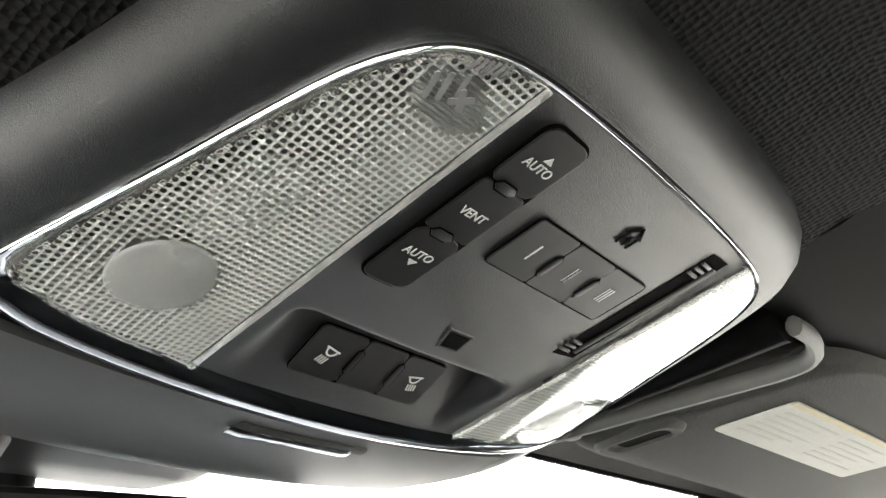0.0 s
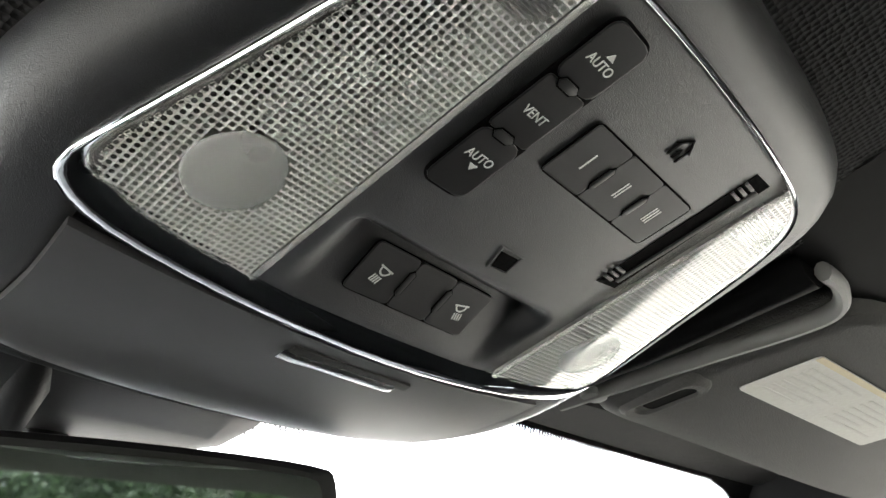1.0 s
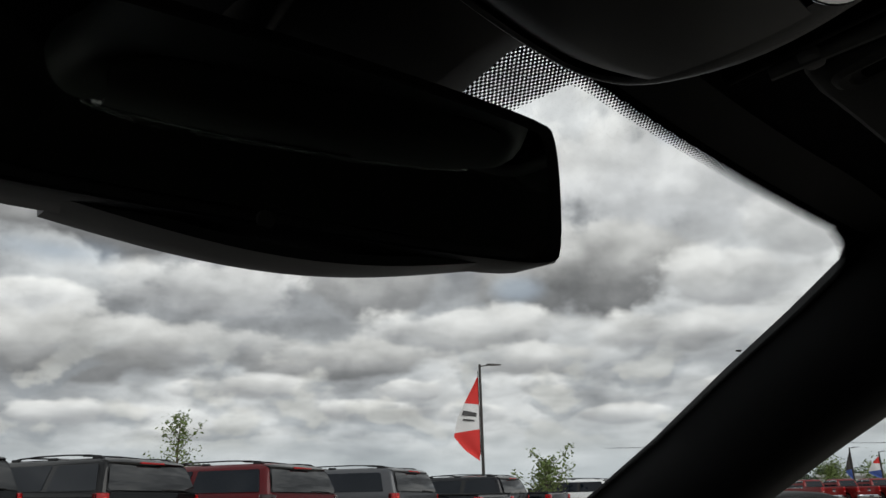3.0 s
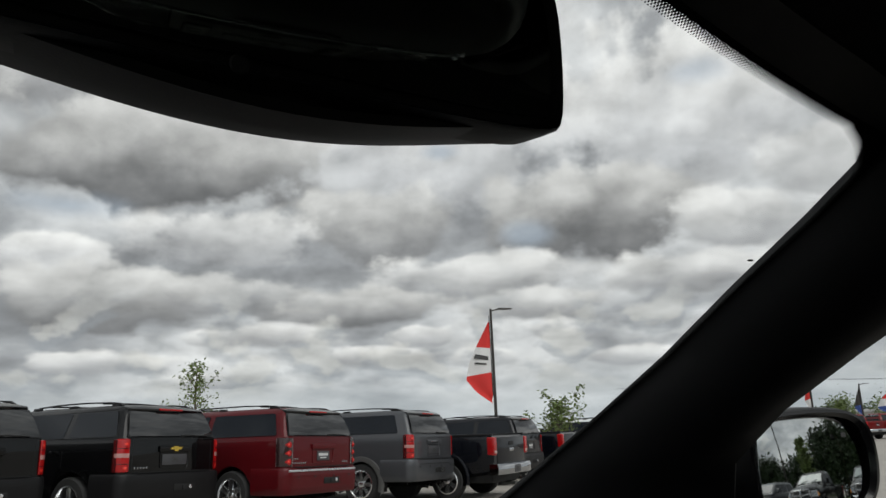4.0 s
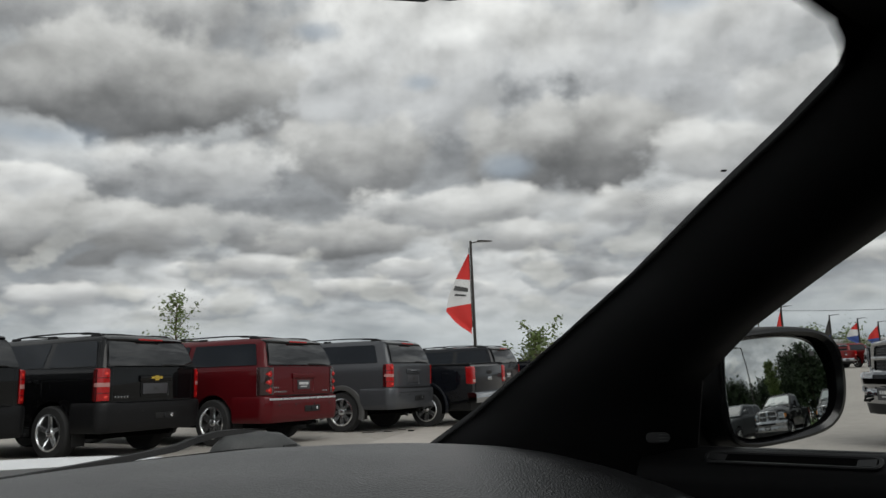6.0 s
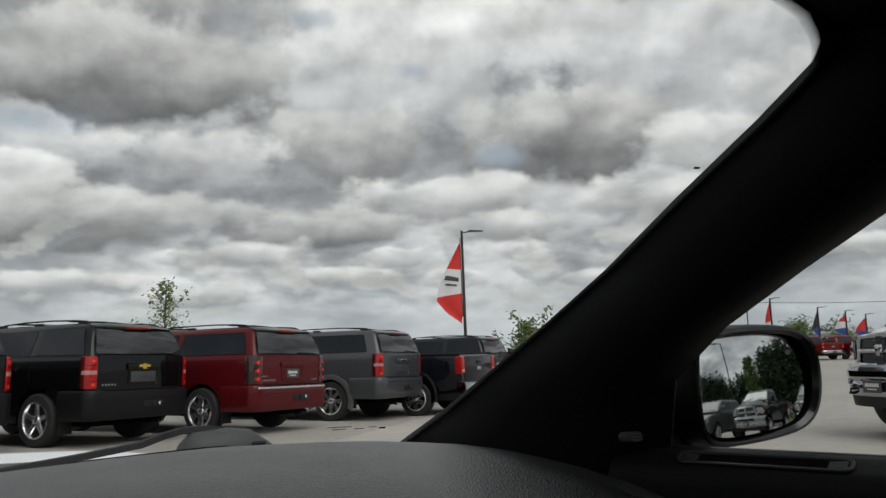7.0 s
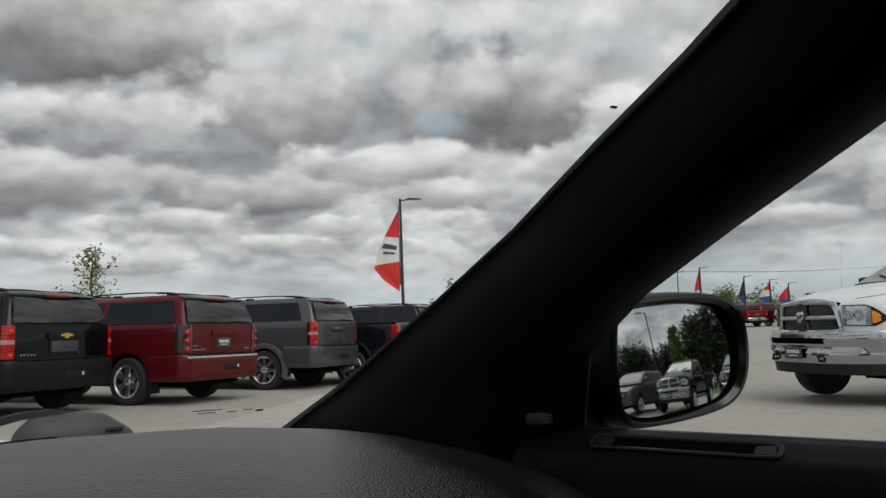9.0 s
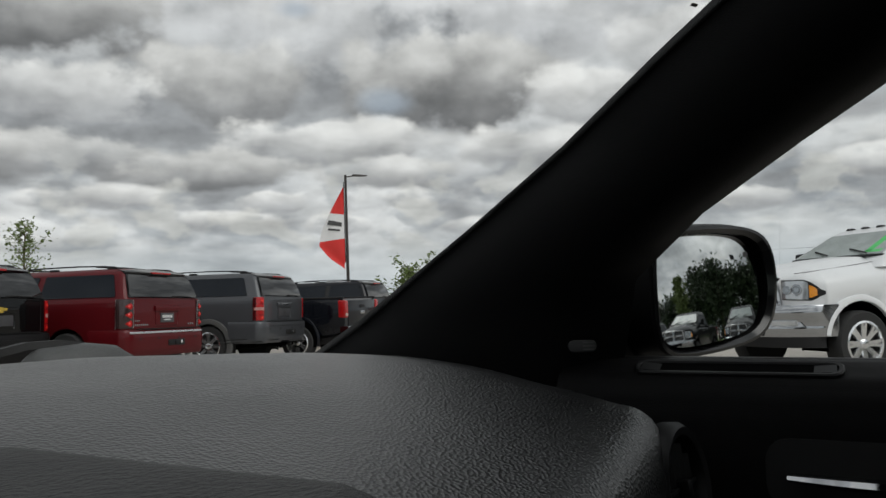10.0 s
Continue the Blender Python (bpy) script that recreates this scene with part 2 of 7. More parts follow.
M_BLACK = pbr("black_plastic", (0.004, 0.004, 0.0044), 0.5, var=0.15, bump=0.15, bscale=1200, spec=0.25)
M_MIRROR = pbr("mirror_silver", (0.62, 0.64, 0.635), 0.015, 1.0, var=0.01, rvar=0.01)
M_MIRRORDIM = pbr("mirror_dimmed", (0.36, 0.40, 0.38), 0.03, 1.0, var=0.02, rvar=0.01)
M_GLASS = glass_mat("clear_glass", (0.95, 0.965, 0.96), 0.12)
M_SIDEGLASS = glass_mat("side_glass", (0.87, 0.89, 0.885), 0.15)
M_SATIN_DARK = pbr("badge_grey", (0.012, 0.012, 0.0125), 0.4, var=0.1)
M_GREYPRINT = pbr("grey_print", (0.05, 0.05, 0.05), 0.5)
M_BUTTON2 = pbr("key_plastic", (0.0065, 0.0065, 0.007), 0.40, var=0.12, scale=40, bump=0.06, bscale=3000, spec=0.4)
M_REFLECT = pbr("lamp_reflector", (0.20, 0.20, 0.196), 0.4, 0.0, var=0.2, scale=60)
M_TRAY = pbr("lamp_tray", (0.30, 0.30, 0.295), 0.5, var=0.12, scale=60)
M_BULB = pbr("bulb_dark", (0.10, 0.09, 0.085), 0.3, var=0.3, scale=80)
M_LENSMARK = pbr("lens_mark", (0.16, 0.16, 0.16), 0.4)


def plastic_lens(name, through, white, rough):
    m = bpy.data.materials.new(name)
    m.use_nodes = True
    N, K = m.node_tree.nodes, m.node_tree.links
    N.clear()
    tr, df, gl, m1, m2, out = (N.new("ShaderNode" + k) for k in ("BsdfTransparent", "BsdfDiffuse", "BsdfGlossy", "MixShader", "MixShader", "OutputMaterial"))
    tr.inputs[0].default_value = (0.93, 0.94, 0.93, 1)
    df.inputs[0].default_value = (0.78, 0.78, 0.77, 1)
    gl.inputs["Roughness"].default_value = rough
    m1.inputs[0].default_value = white
    K.new(tr.outputs[0], m1.inputs[1])
    K.new(df.outputs[0], m1.inputs[2])
    K.new(gloss_weight(N, K, 0.05), m2.inputs[0])
    K.new(m1.outputs[0], m2.inputs[1])
    K.new(gl.outputs[0], m2.inputs[2])
    K.new(m2.outputs[0], out.inputs[0])
    return m


def clear_plastic(name, rough, tint):
    m = bpy.data.materials.new(name)
    m.use_nodes = True
    b = m.node_tree.nodes["Principled BSDF"]
    b.inputs["Base Color"].default_value = (*tint, 1)
    b.inputs["Transmission Weight"].default_value = 1.0
    b.inputs["IOR"].default_value = 1.49
    b.inputs["Roughness"].default_value = rough
    return m


# white put into the ridges for refracted light; dimples kept clear as dark dots
M_LATTICE = plastic_lens("lens_lattice", 0.5, 0.52, 0.12)
M_DIMPLE = plastic_lens("lens_dimple", 0.5, 0.02, 0.05)
M_LENSFACE = glass_mat("lens_face", (0.985, 0.985, 0.98), 0.55, 0.03, 0.09)
M_LENSRIM = plastic_lens("lens_rim", 0.5, 0.22, 0.1)
M_OVAL = plastic_lens("oval_lens", 0.5, 0.26, 0.2)

# outside
M_LOT = pbr("concrete", (0.36, 0.335, 0.30), 0.85, var=0.16, scale=0.35, bump=0.15, bscale=30)
M_GRASS = pbr("grass", (0.10, 0.16, 0.040), 0.9, var=0.35, scale=0.6, bump=0.4, bscale=20)


def paint(name, col, flake=0.25, coat=0.5):
    return pbr(name, col, 0.42, flake, var=0.05, scale=2.0, rvar=0.05, coat=coat, spec=0.05)


P_BLACK = paint("paint_black", (0.0015, 0.0016, 0.002), 0.0, 0.62)
P_NAVY = paint("paint_navy", (0.0028, 0.0036, 0.0065), 0.0, 0.62)
P_RED = paint("paint_red", (0.088, 0.0035, 0.006), 0.1, 0.5)
P_GREY = paint("paint_grey", (0.075, 0.078, 0.085), 0.35, 0.6)
P_WHITE = paint("paint_white", (0.74, 0.75, 0.76), 0.0)
P_SILVER = paint("paint_silver", (0.10, 0.105, 0.11), 0.4, 0.3)
P_REDTRUCK = paint("paint_bright_red", (0.15, 0.010, 0.010))
M_TRIM = pbr("bumper_plastic", (0.014, 0.014, 0.015), 0.6, var=0.12, spec=0.3)
M_TYRE = pbr("tyre", (0.018, 0.018, 0.018), 0.8, var=0.2, bump=0.3, bscale=60)
M_RIM = pbr("alloy", (0.80, 0.81, 0.82), 0.18, 0.95, var=0.08)
M_RIMDARK = pbr("rim_dark", (0.014, 0.014, 0.014), 0.5, 0.2)
M_TINT = pbr("tinted_glass", (0.004, 0.007, 0.012), 0.03, var=0.1, rvar=0.02, spec=0.30)
M_REARGLASS = pbr("rear_glass", (0.008, 0.009, 0.010), 0.03, var=0.1, rvar=0.01, spec=0.95)
M_TAILDARK = pbr("tail_dark", (0.07, 0.004, 0.005), 0.2, var=0.12, scale=30, coat=1.0)
# paleness of reflected sky and see-through painted into an opaque windscreen
M_SCREEN = pbr("pale_truck_windscreen", (0.36, 0.40, 0.385), 0.05, var=0.3, scale=3, rvar=0.02, spec=1.0)
M_TAIL = pbr("tail_red", (0.36, 0.004, 0.005), 0.2, var=0.35, scale=22, coat=0.35)
M_TAILBRIGHT = pbr("tail_facet", (0.78, 0.045, 0.03), 0.2, var=0.3, scale=40, coat=0.4)
M_TAILCLEAR = pbr("tail_clear", (0.46, 0.24, 0.22), 0.15, coat=1.0)
M_PLATE = pbr("plate", (0.055, 0.055, 0.06), 0.4)
M_PLATEWHITE = pbr("plate_print", (0.72, 0.72, 0.72), 0.5)
M_GOLD = pbr("gold_emblem", (0.72, 0.50, 0.09), 0.25, 0.8)
M_HEADLAMP = pbr("headlamp", (0.60, 0.62, 0.64), 0.08, 0.7, var=0.25, scale=14, coat=1.0)
M_AMBER = pbr("amber", (0.80, 0.30, 0.03), 0.2, coat=1.0)
M_MESH = pbr("grille_mesh", (0.16, 0.16, 0.165), 0.3, 0.8)
M_POLE = pbr("pole_bronze", (0.030, 0.026, 0.023), 0.5, var=0.15)
M_FLAGRED = pbr("flag_red", (0.62, 0.035, 0.030), 0.8, var=0.1, scale=2)
M_FLAGWHITE = pbr("flag_white", (0.70, 0.70, 0.70), 0.8, var=0.08, scale=2)
M_FLAGBLUE = pbr("flag_blue", (0.05, 0.09, 0.30), 0.8)
M_BARK = pbr("bark", (0.10, 0.075, 0.05), 0.9, var=0.3, scale=8, bump=0.6, bscale=60)
M_LEAF = pbr("leaf", (0.115, 0.160, 0.040), 0.6, var=0.35, scale=5)
M_LEAFDARK = pbr("leaf_dark", (0.030, 0.052, 0.020), 0.65, var=0.5, scale=1.5)
M_WOOD = pbr("utility_wood", (0.10, 0.08, 0.065), 0.9)
M_CLADDING = pbr("cladding", (0.42, 0.41, 0.39), 0.7, var=0.12, scale=0.8)
M_ROOFPALE = pbr("roof_pale", (0.66, 0.67, 0.68), 0.6, var=0.1, scale=0.6)
M_STICKER = pbr("green_sticker", (0.10, 0.55, 0.16), 0.6)
M_COWL = pbr("cowl_plastic", (0.060, 0.062, 0.062), 0.55, var=0.2, scale=30, bump=0.3, bscale=400)
M_COWLDARK = pbr("cowl_black", (0.010, 0.010, 0.011), 0.6, var=0.2, scale=30, bump=0.3, bscale=400, spec=0.2)
M_DOORTRIM = pbr("vent_plastic", (0.0035, 0.0035, 0.004), 0.5, var=0.12, spec=0.3)
M_VISOR2 = pbr("visor_piping", (0.085, 0.085, 0.082), 0.6, var=0.1)
M_YELLOW = pbr("label_yellow", (0.36, 0.31, 0.20), 0.7)
M_GREYTEXT = pbr("label_text", (0.31, 0.305, 0.285), 0.7)
MIR_TILT = (-5.0, 1.6)
M_LAMPGREY = pbr("lamp_smoke", (0.030, 0.014, 0.014), 0.15, coat=0.5)
M_BUMPGREY = pbr("bumper_grey", (0.006, 0.006, 0.0066), 0.45, var=0.1, spec=0.25)
P_GREYLIGHT = paint("paint_grey_light", (0.15, 0.15, 0.148), 0.5)
M_HONEY = pbr("grille_honeycomb", (0.14, 0.14, 0.145), 0.35, 0.6)
M_DIMGLASS = glass_mat("dimming_glass", (0.42, 0.45, 0.42), 0.5)
M_MATT = pbr("matt_black", (0.0022, 0.0022, 0.0024), 0.8, var=0.15, spec=0.08)


# ---- building helpers ----
def link(name, bm, material, parent=None, label="", smooth=True, m=None):
    me = bpy.data.meshes.new(name)
    bm.normal_update()
    bm.to_mesh(me)
    bm.free()
    if smooth:
        me.polygons.foreach_set("use_smooth", [True] * len(me.polygons))
        me.set_sharp_from_angle(angle=radians(38))
    for mm in material if isinstance(material, (list, tuple)) else (material,):
        me.materials.append(mm)
    ob = new(name, me)
    if parent is not None:
        ob.parent = parent
    if m is not None:
        ob.matrix_basis = m
    if label:
        ob["label"] = label
    return ob


def part(name, bm, material, parent, label="", smooth=True, m=None):
    return link(name, bm, material, parent, label, smooth, m)


def thing(name, label, category, m=None, group="", kind=""):
    ob = new(name)
    ob.empty_display_size = 0.05
    if m is not None:
        ob.matrix_basis = m
    return tagged(ob, label, category, group, kind)


def box(bm, x0, x1, y0, y1, z0, z1, bevel=0.0, seg=2):
    b = bmesh.new()
    bmesh.ops.create_cube(b, size=1)
    for v in b.verts:
        v.co = Vector((x0 + (v.co.x + 0.5) * (x1 - x0), y0 + (v.co.y + 0.5) * (y1 - y0), z0 + (v.co.z + 0.5) * (z1 - z0)))
    if bevel:
        bmesh.ops.bevel(b, geom=b.edges[:], offset=bevel, segments=seg, profile=0.6, affect="EDGES")
    return merge(bm, b)


def merge(bm, other):
    me = bpy.data.meshes.new("tmp")
    other.to_mesh(me)
    other.free()
    bm.from_mesh(me)
    bpy.data.meshes.remove(me)
    return bm


def boxed(x0, x1, y0, y1, z0, z1, bevel=0.0, seg=2):
    return box(bmesh.new(), x0, x1, y0, y1, z0, z1, bevel, seg)


def loft(rings, closed=True, caps=True, bm=None):
    """Skin rings of equal count; closed: each ring is a loop."""
    bm = bm or bmesh.new()
    rows = [[bm.verts.new(p) for p in r] for r in rings]
    n = len(rows[0])
    for a, b in zip(rows, rows[1:]):
        for i in range(n if closed else n - 1):
            j = (i + 1) % n
            bm.faces.new((a[i], a[j], b[j], b[i]))
    if caps and closed:
        bm.faces.new(rows[0][::-1])
        bm.faces.new(rows[-1])
    bmesh.ops.recalc_face_normals(bm, faces=bm.faces[:])
    return bm


def sheet(fn, us, vs, thick=0.0, bm=None):
    """A surface fn(u, v) over a grid, given a thickness along -normal side by a second skin."""
    bm = bm or bmesh.new()
    rows = [[bm.verts.new(fn(u, v)) for v in vs] for u in us]
    fs = []
    for a, b in zip(rows, rows[1:]):
        for i in range(len(vs) - 1):
            fs.append(bm.faces.new((a[i], b[i], b[i + 1], a[i + 1])))
    if thick:
        bm.normal_update()
        bmesh.ops.solidify(bm, geom=fs, thickness=thick)
    return bm


def tube(points, r, seg=8, bm=None, caps=True):
    """Round bar along points; r: a radius or one for each point."""
    bm = bm or bmesh.new()
    pts = [Vector(p) for p in points]
    rs = r if isinstance(r, (list, tuple)) else [r] * len(pts)
    rings = []
    up = Vector((0, 0, 1))
    for i, p in enumerate(pts):
        d = (pts[min(i + 1, len(pts) - 1)] - pts[max(i - 1, 0)]).normalized()
        if abs(d.dot(up)) > 0.95:
            a = d.cross(Vector((1, 0, 0))).normalized()
        else:
            a = d.cross(up).normalized()
        b = d.cross(a).normalized()
        rings.append([p + (a * math.cos(k * math.tau / seg) + b * math.sin(k * math.tau / seg)) * rs[i] for k in range(seg)])
    return loft(rings, True, caps, bm)


def slab(outline, thick, m=None, bevel=0.0, bm=None, seg=2):
    """A flat polygon (list of 2D points, in XY) from z 0 to thick, edges rounded."""
    b = bmesh.new()
    f = b.faces.new([b.verts.new((x, y, 0)) for x, y in outline])
    b.normal_update()
    if f.normal.z < 0:
        f.normal_flip()
    r = bmesh.ops.extrude_face_region(b, geom=[f])
    for v in r["geom"]:
        if isinstance(v, bmesh.types.BMVert):
            v.co.z += thick
    bmesh.ops.recalc_face_normals(b, faces=b.faces[:])
    if bevel:
        top = [e for e in b.edges if all(abs(v.co.z - thick) < 1e-7 for v in e.verts)]
        bmesh.ops.bevel(b, geom=top, offset=bevel, segments=seg, profile=0.6, affect="EDGES")
    if m is not None:
        bmesh.ops.transform(b, matrix=m, verts=b.verts[:])
    return merge(bm, b) if bm else b


def rounded(pts, times=2):
    """Corner-cut a closed outline."""
    for _ in range(times):
        out = []
        for i, p in enumerate(pts):
            q = pts[(i + 1) % len(pts)]
            out.append(tuple(0.75 * a + 0.25 * b for a, b in zip(p, q)))
            out.append(tuple(0.25 * a + 0.75 * b for a, b in zip(p, q)))
        pts = out
    return pts


def rrect(w, h, r, n=4, cx=0.0, cy=0.0):
    out = []
    for sx, sy, a0 in ((1, 1, 0), (-1, 1, 90), (-1, -1, 180), (1, -1, 270)):
        for k in range(n + 1):
            a = radians(a0 + 90 * k / n)
            out.append((cx + sx * (w / 2 - r) + r * math.cos(a), cy + sy * (h / 2 - r) + r * math.sin(a)))
    return out


def disc(r0, r1, depth, seg=24, bm=None, m=None):
    """A ring or plate of revolution about y: outer r1, hole r0."""
    b = bmesh.new()
    ring = lambda r, y: [(r * math.cos(k * math.tau / seg), y, r * math.sin(k * math.tau / seg)) for k in range(seg)]
    loft([ring(r0, 0), ring(r0, depth), ring(r1, depth), ring(r1, 0), ring(r0, 0)], True, False, b)
    bmesh.ops.remove_doubles(b, verts=b.verts[:], dist=1e-6)
    if m is not None:
        bmesh.ops.transform(b, matrix=m, verts=b.verts[:])
    return merge(bm, b) if bm else b


def spin(profile, seg=28, axis="x", caps=True):
    """Turn a profile of (radius, along) about an axis."""
    rings = []
    for r, a in profile:
        ring = []
        for k in range(seg):
            c, s = math.cos(k * math.tau / seg) * r, math.sin(k * math.tau / seg) * r
            ring.append((a, c, s) if axis == "x" else (c, s, a) if axis == "z" else (c, a, s))
        rings.append(ring)
    return loft(rings, True, caps)


def lerp_table(tab, v):
    tab = sorted(tab)
    if v <= tab[0][0]:
        return tab[0][1]
    for (a, p), (b, q) in zip(tab, tab[1:]):
        if v <= b:
            return p + (q - p) * (v - a) / (b - a)
    return tab[-1][1]


def letters(text, size, material, parent, m, name="lettering", depth=0.0003):
    cu = bpy.data.curves.new("txt", "FONT")
    cu.body, cu.size, cu.align_x, cu.align_y, cu.extrude = text, size, "CENTER", "CENTER", depth
    tmp = bpy.data.objects.new("txt", cu)
    me = bpy.data.meshes.new_from_object(tmp)
    bpy.data.objects.remove(tmp)
    bpy.data.curves.remove(cu)
    me.name = name
    me.materials.append(material)
    ob = new(name, me)
    ob.parent = parent
    ob.matrix_basis = m
    return ob


# ---- the car's cabin ----
def glass_z(x, y):
    yy = y - 0.10 * (1 - (x / 0.62) ** 2) - 0.139
    return 1.304 - 0.50 * yy - 0.12 * yy * yy


def glass_top(x):
    return 0.189 - 0.058 * (x / 0.56) ** 2


def headliner_z(x, y):
    plain = 1.352 + 0.014 * min(1, max(0, -y)) - 0.9 * max(0, abs(x) - 0.42) ** 2 - 0.14 * max(0, y - 0.05)
    # drawn down to the overhead console
    near = max(0.0, min(1.0, (0.18 - abs(x)) / 0.05)) * max(0.0, min(1.0, (0.10 - y) / 0.06))
    return plain - near * max(0.0, plain - (1.319 - 0.292 * y))


def span(a, b, n):
    return [a + (b - a) * i / (n - 1) for i in range(n)]


PILLAR_IN = [(0.562, 0.124, 1.332), (0.600, 0.146, 1.312), (0.627, 0.205, 1.277), (0.653, 0.295, 1.222), (0.684, 0.395, 1.158), (0.700, 0.50, 1.092), (0.716, 0.655, 0.998), (0.706, 0.745, 0.943), (0.704, 0.775, 0.890)]
PILLAR_OUT = [(0.640, -0.120, 1.300), (0.652, -0.050, 1.277), (0.676, 0.035, 1.240), (0.698, 0.112, 1.197), (0.720, 0.205, 1.145), (0.742, 0.292, 1.093), (0.763, 0.362, 1.035), (0.797, 0.388, 0.950), (0.800, 0.400, 0.890)]


def a_pillar(side):
    rings = []
    for p, q in zip(PILLAR_IN, PILLAR_OUT):
        p, q = Vector(p), Vector(q)
        ring = []
        for k in range(7):
            f = k / 6
            c = p.lerp(q, f)
            c += Vector((-0.030, -0.018, -0.012)) * math.sin(math.pi * f) ** 0.8
            ring.append(c)
        ring.append(q + Vector((0.022, 0.006, 0.004)))
        ring.append(p.lerp(q, 0.5) + Vector((0.045, 0.02, 0.01)))
        ring.append(p + Vector((0.012, 0.012, 0.004)))
        rings.append([(side * c.x, c.y, c.z) for c in ring])
    # smooth along the pillar
    fine = []
    for i in range(len(rings) - 1):
        for s in range(3):
            f = s / 3
            fine.append([Vector(a).lerp(Vector(b), f) for a, b in zip(rings[i], rings[i + 1])])
    fine.append([Vector(a) for a in rings[-1]])
    return loft(fine)


# roof lining
roof = link("ceiling", sheet(lambda x, f: (x, -1.75 + (1.72 + glass_top(min(0.6, abs(x)))) * f, headliner_z(x, -1.75 + (1.72 + glass_top(min(0.6, abs(x)))) * f)), span(-0.67, 0.67, 41), [1 - (1 - k / 40) ** 1.5 for k in range(41)], -0.03), M_HEAD)
tagged(roof, "black woven cloth roof lining of the car", "ceiling", kind="structure")

# roof skin, to keep the daylight out above the lining
skin = link("roof", sheet(lambda x, y: (x, y, headliner_z(x * 0.98, y) + 0.07), span(-0.70, 0.70, 15), span(-1.80, 0.10, 15), 0.01), M_GLOSSBLK)
tagged(skin, "black painted roof skin of the car", "roof", kind="structure")

# header trim above the windscreen
hdr = bmesh.new()
rows = []
for x in span(-0.60, 0.60, 49):
    y = glass_top(x)
    rows.append([(x, y + 0.002, glass_z(x, y) + 0.024), (x, y - 0.002, glass_z(x, y) + 0.005), (x, y - 0.012, glass_z(x, y) + 0.004), (x, y - 0.042, headliner_z(x, y - 0.042) - 0.003), (x, y - 0.05, headliner_z(x, y - 0.05) + 0.03)])
loft(rows, True, True, hdr)
ob = link("trim", hdr, M_PILLAR)
tagged(ob, "black plastic trim along the windscreen's top edge", "trim", kind="structure")

for side, nm in ((1, "right"), (-1, "left")):
    ob = link("pillar", a_pillar(side), M_PILLAR)
    tagged(ob, "matt black plastic windscreen pillar trim", "pillar", kind="structure")
    if side == 1:
        # oval airbag badge, raised on the pillar's foot
        badge = thing("airbag_badge", "small dark oval moulded badge on the pillar trim", "badge", look((0.748, 0.414, 0.972), (0.0, 0.06, 1.03)) @ pose(0, 0, 0, 0, 180, 0))
        part("plate", slab(rrect(0.028, 0.012, 0.0058), 0.004, pose(0, 0, -0.006), 0.001), M_SATIN_DARK, badge)
        for i in range(3):
            part("bar", slab(rrect(0.011, 0.0012, 0.0005), 0.0008, pose(0.006, 0.0035 - 0.0035 * i, -0.0022)), M_GREYPRINT, badge)

# windscreen
def glass_pt(x, f):
    y0 = glass_top(min(0.62, abs(x))) - 0.01
    y1 = 0.93 - 0.30 * (x / 0.74) ** 2
    y = y0 + (y1 - y0) * f
    return (x, y, glass_z(x, y) + 0.004)


ws = link("window_1", sheet(lambda x, f: glass_pt(x, f), span(-0.735, 0.735, 45), span(0, 1, 25)), M_GLASS)
tagged(ws, "clear curved windscreen with a black dotted border", "windscreen", kind="structure")
ws.visible_shadow = False

# dotted border printed on the glass, and the solid black patch behind the mirror
def border_mat():
    m = bpy.data.materials.new("dot_print")
    m.use_nodes = True
    N, K = m.node_tree.nodes, m.node_tree.links
    N.clear()
    co = N.new("ShaderNodeTexCoord")
    mp = N.new("ShaderNodeMapping")
    mp.inputs["Rotation"].default_value = (0, 0, radians(45))
    mp.inputs["Scale"].default_value = (400, 400, 0)
    K.new(co.outputs["UV"], mp.inputs[0])
    vo = N.new("ShaderNodeTexVoronoi")
    vo.inputs["Randomness"].default_value = 0.0
    vo.inputs["Scale"].default_value = 1.0
    K.new(mp.outputs[0], vo.inputs["Vector"])
    at = N.new("ShaderNodeAttribute")
    at.attribute_name = "cover"
    cmp_ = N.new("ShaderNodeMath")
    cmp_.operation = "LESS_THAN"
    K.new(vo.outputs["Distance"], cmp_.inputs[0])
    K.new(at.outputs["Fac"], cmp_.inputs[1])
    tr, df, mx, out = (N.new("ShaderNode" + k) for k in ("BsdfTransparent", "BsdfDiffuse", "MixShader", "OutputMaterial"))
    df.inputs[0].default_value = (0.008, 0.008, 0.008, 1)
    K.new(cmp_.outputs[0], mx.inputs[0])
    K.new(tr.outputs[0], mx.inputs[1])
    K.new(df.outputs[0], mx.inputs[2])
    K.new(mx.outputs[0], out.inputs[0])
    return m


M_DOTS = border_mat()


def printed(cells, name, parent):
    """Small quads on the inner side of the glass; cells: (x, y, cover) grids."""
    bm = bmesh.new()
    lay = bm.verts.layers.float.new("cover")
    uv = bm.loops.layers.uv.new("UVMap")
    for grid in cells:
        rows = []
        for r in grid:
            row = []
            for x, y, c in r:
                v = bm.verts.new((x, y, glass_z(x, y) + 0.0015))
                v[lay] = c
                row.append(v)
            rows.append(row)
        for a, b in zip(rows, rows[1:]):
            for i in range(len(a) - 1):
                f = bm.faces.new((a[i], a[i + 1], b[i + 1], b[i]))
                for lp in f.loops:
                    lp[uv].uv = (lp.vert.co.x, lp.vert.co.y * 1.15)
    return part(name, bm, M_DOTS, parent, smooth=False)


